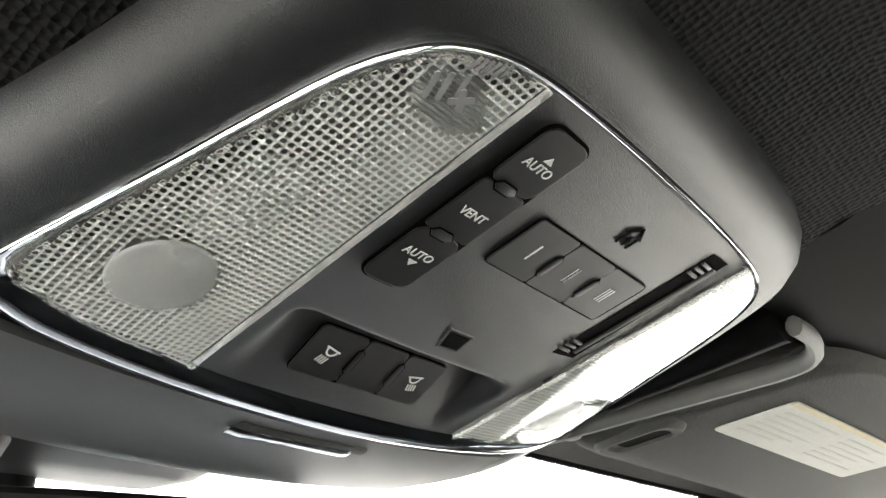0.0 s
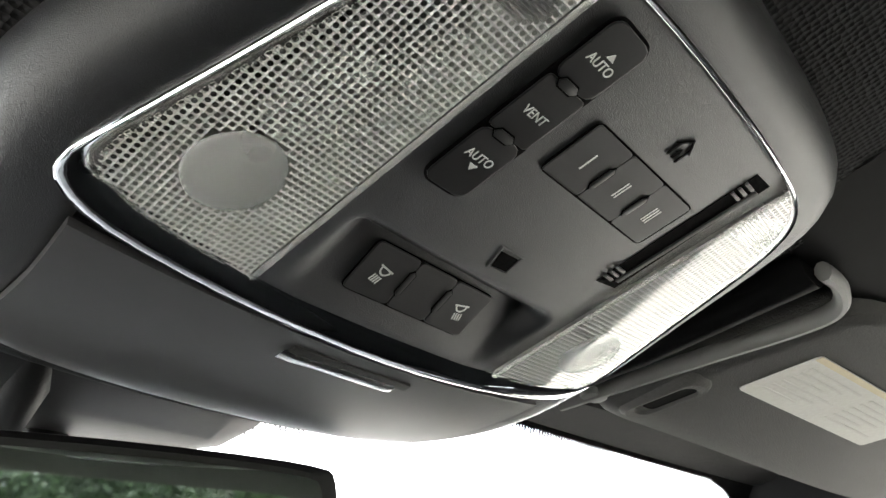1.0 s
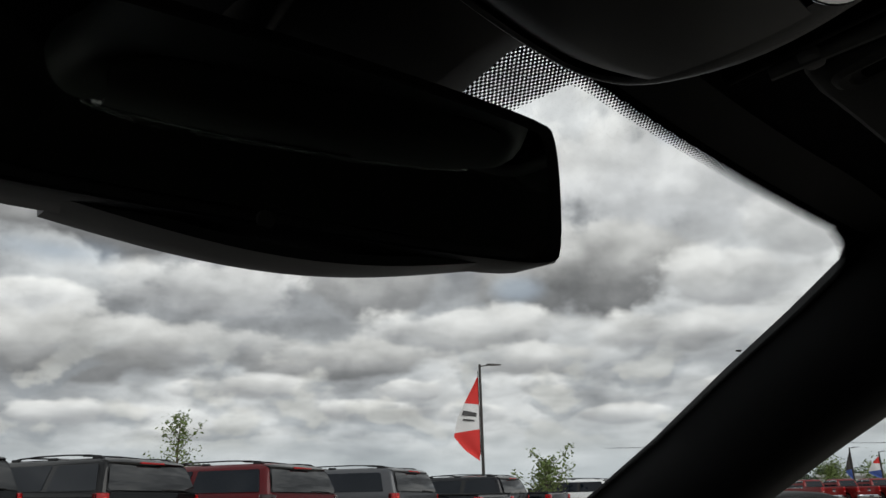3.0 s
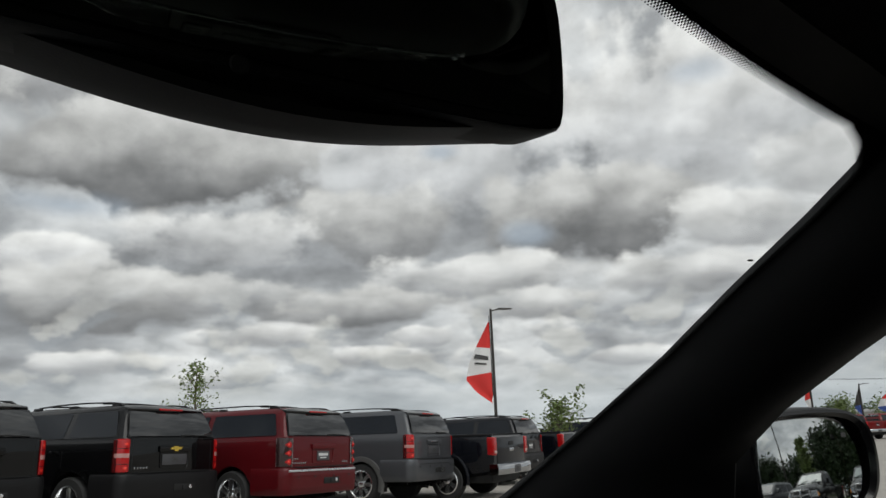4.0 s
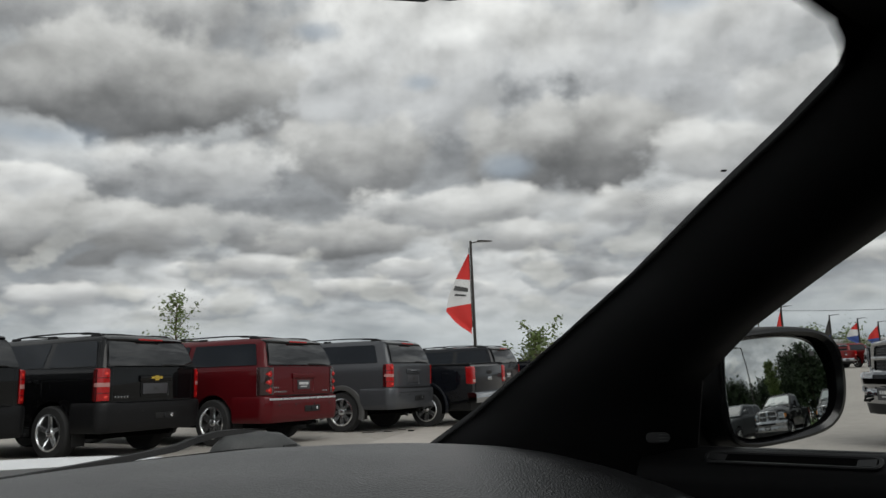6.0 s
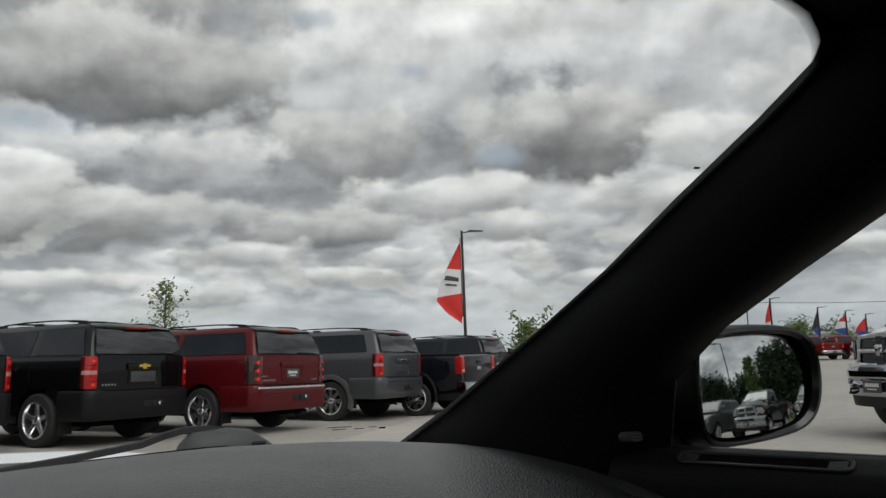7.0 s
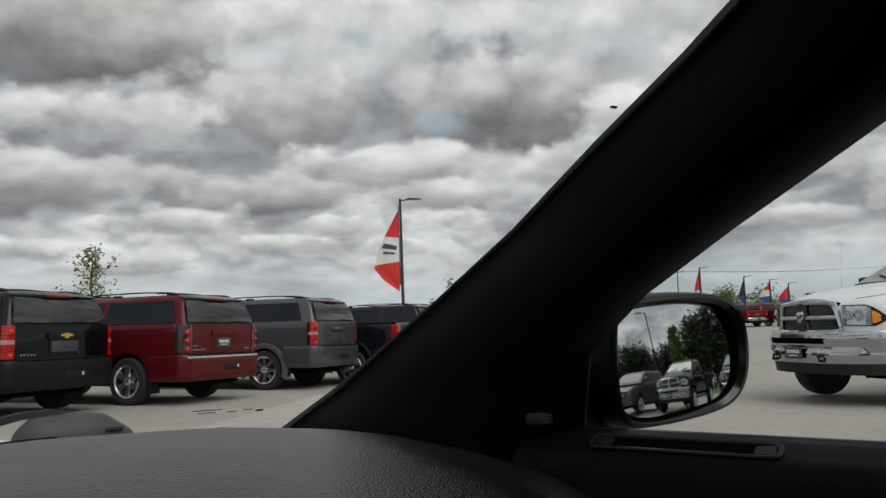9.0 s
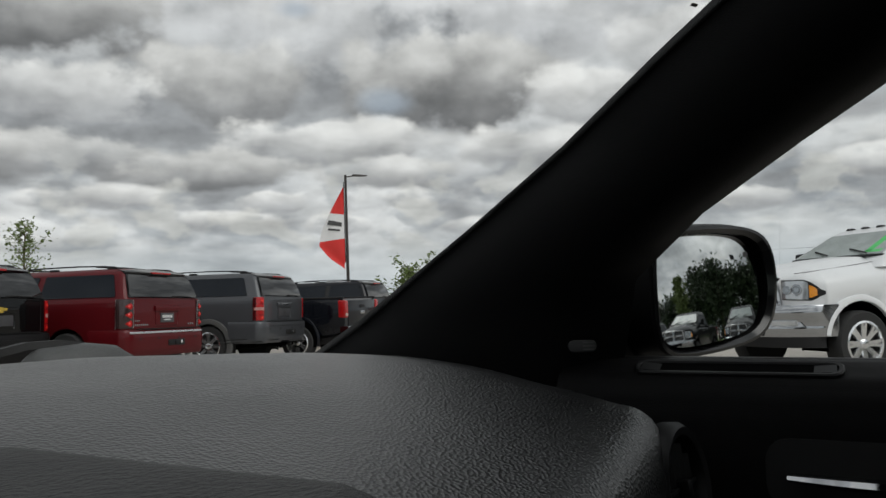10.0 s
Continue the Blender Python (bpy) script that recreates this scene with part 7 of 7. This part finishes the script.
            for i in range(11):
                for j in range(4):
                    x = 0.105 + 0.036 * i + (0.018 if j % 2 else 0)
                    zz = zc - hh + 0.012 + (2 * hh - 0.024) * j / 3
                    if x > 0.475 + (1.235 - zz) * 0.25:
                        continue
                    disc(0.0125, 0.0205, 0.012, 6, b, pose(sx * x, gy(x) - 0.03, zz))
            part("honeycomb", b, M_HONEY, fr)
    part("cross_bar", loft([[(x, gy(x) + dy, 1.140 + dz) for dy, dz in ((-0.03, -0.022), (0.03, -0.024), (0.042, 0.0), (0.03, 0.024), (-0.03, 0.022))] for x in span(-0.545, 0.545, 13)]), M_CHROME, fr)
    part("cross_bar", loft([[(sx * (0.060 + 0.035 * max(0, 1.14 - z) / 0.2), gy(0) + dy, z) for sx, dy in ((-1, -0.03), (-0.8, 0.04), (0.8, 0.04), (1, -0.03))] for z in (0.95, 1.02, 1.10, 1.18, 1.33)]), M_CHROME, fr)
    part("emblem", loft([[(a * k, F + 0.03 + yy, 1.15 + b * k) for a, b in rounded([(-0.085, 0.08), (-0.03, 0.095), (0.03, 0.095), (0.085, 0.08), (0.07, -0.02), (0.03, -0.10), (-0.03, -0.10), (-0.07, -0.02)], 1)] for k, yy in ((0.8, 0), (0.74, 0.016), (0.4, 0.026))]), M_CHROME, fr)
    # headlamps wrapping round the corners
    for s in (1, -1):
        def hy(x):
            return F - 0.115 - 0.33 * (max(0.0, x - 0.62) / 0.385) ** 1.7

        def hpt(f, g, grow=0.0):
            x = 0.628 - grow + (0.372 + 2 * grow) * f
            top = lerp_table([(0.60, 1.275), (0.86, 1.278), (0.93, 1.225), (1.0, 1.12)], x) + grow
            low = lerp_table([(0.60, 1.045), (0.92, 1.03), (1.0, 1.105)], x) - grow
            return x, low + (top - low) * g
        hl = part("headlamp", sheet(lambda f, g: (s * hpt(f, g, 0.014)[0], hy(hpt(f, g, 0.014)[0]) - 0.004, hpt(f, g, 0.014)[1]), span(0, 1, 13), span(0, 1, 5), 0.01), M_DARK, car, "wrap-round clear headlamp with an amber corner")
        part("reflector", sheet(lambda f, g: (s * hpt(f * 0.72, g)[0], hy(hpt(f * 0.72, g)[0]) + 0.012, hpt(f * 0.72, g)[1]), span(0, 1, 9), span(0, 1, 5), 0.006), M_HEADLAMP, hl)
        part("turn_light", sheet(lambda f, g: (s * hpt(0.74 + 0.16 * f, 0.12 + 0.76 * g)[0], hy(hpt(0.74 + 0.16 * f, g)[0]) + 0.014, hpt(0.74 + 0.16 * f, 0.12 + 0.76 * g)[1]), span(0, 1, 5), span(0, 1, 4), 0.006), M_AMBER, hl)
        for x, rr in ((0.70, 0.060), (0.80, 0.075)):
            part("lamp_bowl", spin([(rr, 0.014), (rr * 0.92, 0.018), (rr * 0.75, 0.006), (rr * 0.25, -0.01), (0.002, -0.012)], 20, "y"), M_CHROME, hl, m=pose(s * x, hy(x) + 0.012, 1.16, 0, 0, -s * 25))
            part("dark_ring", spin([(rr * 0.62, 0.012), (rr * 0.55, 0.02), (rr * 0.5, 0.012)], 18, "y", False), M_DARK, hl, m=pose(s * x, hy(x) + 0.014, 1.16, 0, 0, -s * 25))
        # white cheek between lamp and bumper
        part("fascia", sheet(lambda f, g: (s * (0.58 + 0.42 * f), hy(0.58 + 0.42 * f) - 0.012, 0.90 + (0.40 - 0.16 * f * f) * g), span(0, 1, 13), span(0, 1, 5), 0.0), paint_, car)

    def by(x):
        return F + 0.13 - 0.54 * (abs(x) / 1.02) ** 3.4
    fb = part("front_bumper", loft([[(x, by(x) + dy, z) for dy, z in ((-0.22, 0.55), (-0.02, 0.55), (0.0, 0.60), (0.004, 0.68), (-0.012, 0.745), (0.022, 0.78), (0.034, 0.86), (0.028, 0.93), (0.0, 0.960), (-0.24, 0.962))] for x in span(-1.02, 1.02, 33)]), M_CHROME, car, "polished chrome bumper")
    part("bumper_slot", loft([[(x, by(x) + dy, z) for dy, z in ((0.0, 0.800), (0.040, 0.805), (0.046, 0.875), (0.0, 0.885))] for x in span(-0.50, 0.50, 11)]), M_VOID, fb)
    for s in (1, -1):
        part("fog_lamp", loft([[(s * x, by(x) + 0.026 + dy, 0.735 + dz) for dy, dz in ((-0.02, -0.040), (0.006, -0.034), (0.006, 0.030), (-0.02, 0.034))] for x in span(0.60, 0.84, 5)]), M_HEADLAMP, fb)
        part("tow_hook", tube([(s * 0.46, F + 0.02, 0.58), (s * 0.46, F + 0.16, 0.59), (s * 0.44, F + 0.16, 0.64), (s * 0.44, F + 0.06, 0.65)], 0.020, 8), M_DARK, fb)
    part("air_dam", loft([[(x, by(x) - 0.03 + dy, zz) for dy, zz in ((-0.15, 0.40), (-0.02, 0.41), (0.01, 0.56), (-0.15, 0.57))] for x in span(-0.96, 0.96, 17)]), M_TRIM, car)
    plate_bars(car, 0.02, F + 0.165, 0.68, 0.34, out=1, white=True)
    part("rear_bumper", loft([[(x, -0.06 + 0.07 * (abs(x)) ** 4 + dy, zz) for dy, zz in ((0.02, 0.60), (0.0, 0.64), (0.0, 0.78), (0.03, 0.82), (0.22, 0.82), (0.22, 0.60))] for x in span(-0.97, 0.97, 13)]), M_CHROME, car)
    part("tailgate", boxed(-0.80, 0.80, 0.035, 0.10, 0.84, 1.42, 0.02), paint_, car)
    arches(car, (1.22,), 0.996, 0.57, paint_, 0.50)
    for s in (1, -1):
        for y in (1.22, 4.93):
            wheel(car, s * 0.92, y, 0.435, s, 8, None, 0.27)
    # underside and the shadow under it, built as one black box
    part("underbody", boxed(-0.78, 0.78, 0.2, 5.4, 0.42, 0.72, 0.05), M_VOID, car)
    return car


def tall(car, by=0.14):
    """Raise the upper body of a vehicle over its wheels."""
    lift = lambda z: by * max(0.0, z - 0.45) / 1.4
    seen = set()
    for ch in car.children_recursive:
        if ch.name.startswith("wheel") and not ch.name.startswith("wheel_well") or (ch.parent and ch.parent.name.startswith("wheel") and not ch.parent.name.startswith("wheel_well")):
            continue
        z0 = ch.matrix_basis.translation.z
        if abs(z0) > 0.05:
            ch.location.z = z0 + lift(z0)
        elif ch.data and ch.data.name not in seen:
            seen.add(ch.data.name)
            for v in ch.data.vertices:
                v.co.z += lift(v.co.z)
            ch.data.update()
    return car


ROW = -12.5
black_suv = suv("glossy black SUV with roof rails and tall red tail lamps", P_BLACK, "wide")
black_suv.matrix_basis = on_lot((0.0, 0.0), (6.67, 11.30), ROW)
part("emblem", slab([(-0.12, 0.0), (-0.10, 0.036), (-0.04, 0.036), (-0.04, 0.05), (0.04, 0.05), (0.04, 0.036), (0.12, 0.036), (0.10, -0.002), (0.04, -0.002), (0.04, -0.03), (-0.04, -0.03), (-0.04, -0.002)], 0.012, pose(0.02, 0.035, 1.185, 90, 0, 0)), M_GOLD, black_suv, "gold emblem")
letters_bars(black_suv, -0.76, 0.905, 5, 0.042, 0.030, 0.064, M_CHROME)
s0 = copy_thing(black_suv, on_lot((0.0, 0.0), (3.91, 11.42), ROW))
red_suv = suv("dark red SUV with a chrome strip along its bumper", P_RED, "chromeline", 5.6, white_plate=True)
red_suv.matrix_basis = on_lot((0.0, 0.0), (9.30, 10.80), -10.0)
letters_bars(red_suv, -0.77, 0.905, 7, 0.036, 0.030, 0.064, M_CHROME)
letters_bars(red_suv, -0.77, 0.975, 3, 0.034, 0.026, 0.064, M_CHROME)
letters_bars(red_suv, 0.58, 0.905, 3, 0.041, 0.030, 0.064, M_CHROME)
grey_suv = suv("grey metallic SUV with red tail lamps", P_GREY, "grey", 5.6, rear_wiper=True, arch_mat=P_GREYLIGHT, lift=0.065)
grey_suv.matrix_basis = on_lot((0.0, 0.0), (12.90, 11.30), -13.0)
part("emblem", boxed(-0.12, 0.14, 0.025, 0.045, 1.250, 1.280, 0.01), M_CHROME, grey_suv)
navy_truck = pickup("dark navy pickup truck with a chrome rear bumper", P_NAVY)
tall(navy_truck, 0.06)
navy_truck.matrix_basis = on_lot((0.0, 0.0), (14.98, 10.71), ROW)
s5 = suv("black SUV parked beyond the dark pickup", P_NAVY, "wide", 5.13, white_plate=True)
s5.matrix_basis = on_lot((0.0, 0.0), (18.96, 12.83), ROW)
navy_truck_far = copy_thing(navy_truck, on_lot((0.0, 0.0), (21.9, 13.2), ROW))
w7 = suv("white SUV far along the row", P_WHITE, "wide")
w7.matrix_basis = on_lot((-0.97, 0.05), (29.5, 15.5), ROW)

white_truck = heavy_truck("white heavy-duty pickup truck with chrome grille and bumper", P_WHITE, True)
white_truck.matrix_basis = on_lot((0.0, 5.95), (11.45, 1.79), 313)

# vehicles behind the car
blk = heavy_truck("black pickup truck with a chrome grille and bumper", P_BLACK, False)
blk.matrix_basis = on_lot((0.0, 5.9), (4.6, -14.2), 322)
blk2 = copy_thing(blk, on_lot((0.0, 5.9), (7.9, -12.6), 322))
silver_suv = suv("dark silver SUV parked beside black pickups", P_SILVER, "grey", 4.8, rack=False)
silver_suv.matrix_basis = on_lot((0.0, 5.0), (1.7, -15.6), 322)
# red trucks across the lot
rt = pickup("bright red pickup truck across the lot", P_REDTRUCK, False, "red trucks across the lot")
rt.matrix_basis = on_lot((0.0, 0.0), (64.2, 15.3), 38)
copy_thing(rt, on_lot((0.0, 0.0), (65.4, 13.2), 38))
copy_thing(rt, on_lot((0.0, 0.0), (66.8, 11.2), 38))
wt = copy_thing(w7, on_lot((0.0, 0.0), (84.0, 15.4), 38))


# ---- lamp posts with flags ----
def lamp_post(x, y, top, label, arm=1.15, flags=((M_FLAGRED, M_FLAGWHITE, M_FLAGRED),), lean=0.0, size=1.0, facing=-25, group="lamp posts", flag_size=(4.25, 1.46)):
    p = thing("lamp_post", label, "lamp post", Matrix.Translation((x, y, lot_z(x, y))) @ pose(0, 0, 0, 0, 0, facing), group)
    h = top - lot_z(x, y)
    part("pole", tube([(0, 0, 0), (0, 0, h * 0.5), (0, 0, h)], [0.10 * size, 0.085 * size, 0.07 * size], 10), M_POLE, p)
    part("base", spin([(0.30, 0.0), (0.30, 0.75), (0.27, 0.80), (0.02, 0.80)], 20, "z"), M_LOT, p)
    part("arm", tube([(0, 0, h - 0.12), (0.30 * arm, 0, h - 0.05), (0.5 * arm, 0, h - 0.02)], 0.035 * size, 8), M_POLE, p)
    part("lamp_head", loft([[(0.38 * arm + 0.75 * arm * f, dy * (0.7 + 0.5 * math.sin(math.pi * f)), h - 0.02 + dz * (1.0 - 0.65 * f) + 0.02) for dy, dz in ((-0.16, -0.05), (-0.15, 0.05), (0.15, 0.05), (0.16, -0.05))] for f in span(0, 1, 7)]), M_POLE, p)
    for cols in flags:
        fl = part("flag", tube([(-0.12, 0, h - 0.4), (-0.12, 0, h - 5.0)], 0.025, 8), M_SATIN_DARK, p, "flag staff")
        H, W = flag_size

        def fpt(f, g):
            w = W * (lerp_table([(0, 0.05), (0.25, 0.42), (0.55, 0.88), (0.72, 1.0), (0.86, 0.62), (1.0, 0.02)], f))
            xx = -0.14 - w * g
            return (xx, 0.16 * math.sin(4 * g + 6 * f) * g, h - 0.75 - H * f + 0.15 * g * math.sin(5 * f) - 0.25 * g * f)
        cuts = ((0.0, 0.36), (0.36, 0.68), (0.68, 1.0))
        for (a, b), c in zip(cuts, cols):
            part("flag_panel", sheet(lambda f, g: fpt(f, g), span(a, b, 9), span(0, 1, 11), 0.004), c, fl)
        for i, (f, g0, g1) in enumerate(((0.455, 0.14, 0.86), (0.545, 0.22, 0.74))):
            if cols[1] is M_FLAGWHITE and size == 1.0:
                part("text_bar", sheet(lambda u, g: (fpt(f + 0.055 * u, g)[0], fpt(f, g)[1] - 0.012, fpt(f + (0.052 if i < 1 else 0.022) * u - 0.04 * g + 0.02, g)[2]), (0, 1), span(g0, g1, 6), 0.016), M_GREYPRINT, fl)
    return p


lamp_post(35.72, 26.36, 8.02, "dark lamp post with a red and white feather flag", facing=-36)
lamp_post(108.1, 28.98, 6.67, "far dark lamp post with a red and white flag", facing=-75, size=1.4, flags=((M_FLAGRED, M_FLAGRED, M_FLAGWHITE),), arm=1.2, flag_size=(3.4, 0.7))
lamp_post(129.0, 27.72, 5.90, "far dark lamp post with a black flag", facing=-75, size=1.4, flags=((M_POLE, M_POLE, M_FLAGBLUE),), arm=1.2, flag_size=(3.4, 0.8))
lamp_post(137.6, 25.51, 5.43, "far dark lamp post with a red, white and blue flag", facing=-75, size=1.4, flags=((M_FLAGRED, M_FLAGWHITE, M_FLAGBLUE),), arm=1.2, flag_size=(2.9, 1.7))
lamp_post(147.9, 24.35, 5.00, "far dark lamp post with a red flag", facing=-75, size=1.4, flags=((M_FLAGRED, M_FLAGRED, M_FLAGBLUE),), arm=1.2, flag_size=(2.9, 1.7))
lamp_post(8.4, -34.9, 8.1, "dark lamp post with one lamp head", facing=180, flags=())


# ---- trees ----
def leaf_cloud(bm, rng, centre, r, count, size):
    for _ in range(count):
        d = Vector((rng.gauss(0, 1), rng.gauss(0, 1), rng.gauss(0, 1)))
        c = Vector(centre) + d * r * 0.5
        a = Vector((rng.gauss(0, 1), rng.gauss(0, 1), rng.gauss(0, 0.6))).normalized()
        b = a.cross(Vector((rng.gauss(0, 1), rng.gauss(0, 1), rng.gauss(0, 1)))).normalized()
        s = size * rng.uniform(0.6, 1.3)
        bm.faces.new([bm.verts.new(c + a * s * u + b * s * v) for u, v in ((-1, 0), (-0.3, 0.42), (0.6, 0.3), (1, 0), (0.5, -0.35), (-0.4, -0.4))])


def sapling(x, y, h, spread, label, seed, leaf=0.07, leaves=26, limbs=22, lean=0.0):
    rng = random.Random(seed)
    t = thing("tree", label, "tree", Matrix.Translation((x, y, lot_z(x, y))))
    part("trunk", tube([(0, 0, 0), (0.03, 0, h * 0.35), (-0.02, 0.02, h * 0.7), (0.02, 0, h * 0.98)], [0.06, 0.05, 0.03, 0.008], 8), M_BARK, t)
    crown_, twig = bmesh.new(), bmesh.new()
    for i in range(limbs):
        f = 0.42 + 0.56 * i / limbs
        a = i * 2.4 + rng.uniform(-0.4, 0.4)
        ln = spread * (1.15 - f) * rng.uniform(0.55, 1.25) * (1.6 if rng.random() < 0.15 else 1)
        base = Vector((0, 0, h * f))
        tip = base + Vector((math.cos(a) * ln, math.sin(a) * ln, ln * rng.uniform(0.5, 1.1)))
        tube([base, base.lerp(tip, 0.5) + Vector((0, 0, 0.04)), tip], [0.016, 0.010, 0.004], 5, twig)
        for k in (0.4, 0.6, 0.8, 1.0):
            leaf_cloud(crown_, rng, base.lerp(tip, k), 0.10 + 0.08 * spread, int(leaves * 0.45), leaf)
    part("limbs", twig, M_BARK, t)
    part("crown", crown_, M_LEAF, t, smooth=False)
    return t


sapling(14.9, 23.7, 4.15, 1.15, "young slender tree with thin green foliage", 4, leaf=0.062, leaves=22, limbs=26)
sapling(27.0, 16.9, 2.45, 1.7, "low round young tree behind the parked cars", 9, leaf=0.085, leaves=24, limbs=24)
sapling(14.0, -43.8, 7.9, 1.9, "tall loose tree standing alone before the wood", 12, leaf=0.22, leaves=48, limbs=30)


def wood(name, label, pts, seed, hmin, hmax, step, leaf=0.45, mat=None):
    """A belt of trees: trunks with many clumped leaves."""
    rng = random.Random(seed)
    w = thing(name, label, "trees", kind="stuff")
    crown_, trunk = bmesh.new(), bmesh.new()
    for (x0, y0), (x1, y1) in zip(pts, pts[1:]):
        n = max(1, int(math.hypot(x1 - x0, y1 - y0) / step))
        for i in range(n):
            f = (i + rng.uniform(-0.3, 0.3)) / n
            x, y = x0 + (x1 - x0) * f, y0 + (y1 - y0) * f + rng.uniform(-3, 3)
            h = rng.uniform(hmin, hmax)
            z = lot_z(x, y)
            tube([(x, y, z), (x + rng.uniform(-.3, .3), y, z + h * 0.6), (x, y, z + h * 0.9)], [0.18, 0.12, 0.04], 5, trunk)
            for _ in range(int(9 + h)):
                g = rng.uniform(0.12, 1.0)
                rad = h * 0.24 * (1.15 - g) + 0.6
                leaf_cloud(crown_, rng, (x + rng.gauss(0, rad * 0.7), y + rng.gauss(0, rad * 0.7), z + h * g), 1.7, 80, leaf)
    part("trunks", trunk, M_BARK, w)
    part("foliage", crown_, mat or M_LEAFDARK, w, smooth=False)
    return w


wood("woods", "dense dark green wood behind the lot", [(-40, -75), (0, -72), (28, -66)], 3, 5.5, 7.8, 1.5, 0.36)
wood("woods", "tall dark green wood beside the lot", [(21.5, -61), (32, -57), (60, -46)], 8, 9, 11.5, 1.5, 0.38)
wood("woods", "low dark treeline far beyond the lot", [(210, 66), (240, 46), (262, 20), (262, -20)], 5, 3, 5.0, 5.0, 0.4)
wood("woods", "clump of round green trees beyond the lamp posts", [(166, 37.6), (166.7, 34.0)], 21, 4.6, 5.6, 1.2, 0.24, M_LEAF)
hall = thing("building", "long low pale building with a flat roof beyond the lot", "building", Matrix.Translation((186.5, 36.0, lot_z(186.5, 36.0))) @ pose(0, 0, 0, 0, 0, -12))
part("wall", boxed(0.0, 14.0, -9.0, 12.0, 0.0, 3.2, 0.03), M_CLADDING, hall)
part("roof", boxed(-0.4, 14.4, -9.4, 12.4, 3.2, 3.75, 0.06), M_ROOFPALE, hall)
for k in range(6):
    w_ = part("window", boxed(-0.04, 0.06, -8.0 + 3.4 * k, -6.0 + 3.4 * k, 0.9, 2.4, 0.02), M_TINT, hall)
    part("frame", boxed(-0.06, -0.03, -8.1 + 3.4 * k, -5.9 + 3.4 * k, 2.4, 2.52, 0.01), M_ROOFPALE, w_)
gs = link("lawn", sheet(lambda x, y: (x, y, lot_z(x, y) + 0.02), (-60, -30, 0, 8, 14, 60), (-90, -60, -45, -34)), M_GRASS)
tagged(gs, "green lawn between the lot and the wood", "lawn", kind="structure")

# power poles and wires
for i, (x, y) in enumerate(((162.9, 48.3), (200.0, 8.0))):
    p = thing("power_pole", "wooden power pole with a crossarm and insulators", "power pole", Matrix.Translation((x, y, lot_z(x, y))), "power poles")
    part("pole", tube([(0, 0, 0), (0, 0, 10.5)], [0.16, 0.11], 8), M_WOOD, p)
    part("crossarm", boxed(-0.06, 0.06, -1.3, 1.3, 9.7, 9.85, 0.01), M_WOOD, p)
    for dy in (-1.2, 0.0, 1.2):
        part("insulator", spin([(0.06, 0), (0.08, 0.1), (0.03, 0.22), (0.002, 0.23)], 10, "z"), M_RIMDARK, p, m=pose(0, dy, 9.85))
line_b = thing("power_line", "thin dark power wires over the far lot", "power line")
for dy in (-1.2, 0.0, 1.2):
    part("wire", tube([(162.9 + 37.1 * f, 48.3 + dy - 40.3 * f, 9.0 - 0.7 * abs(math.sin(math.pi * f))) for f in span(-0.6, 2.2, 25)], 0.016, 4), M_DARK, line_b)
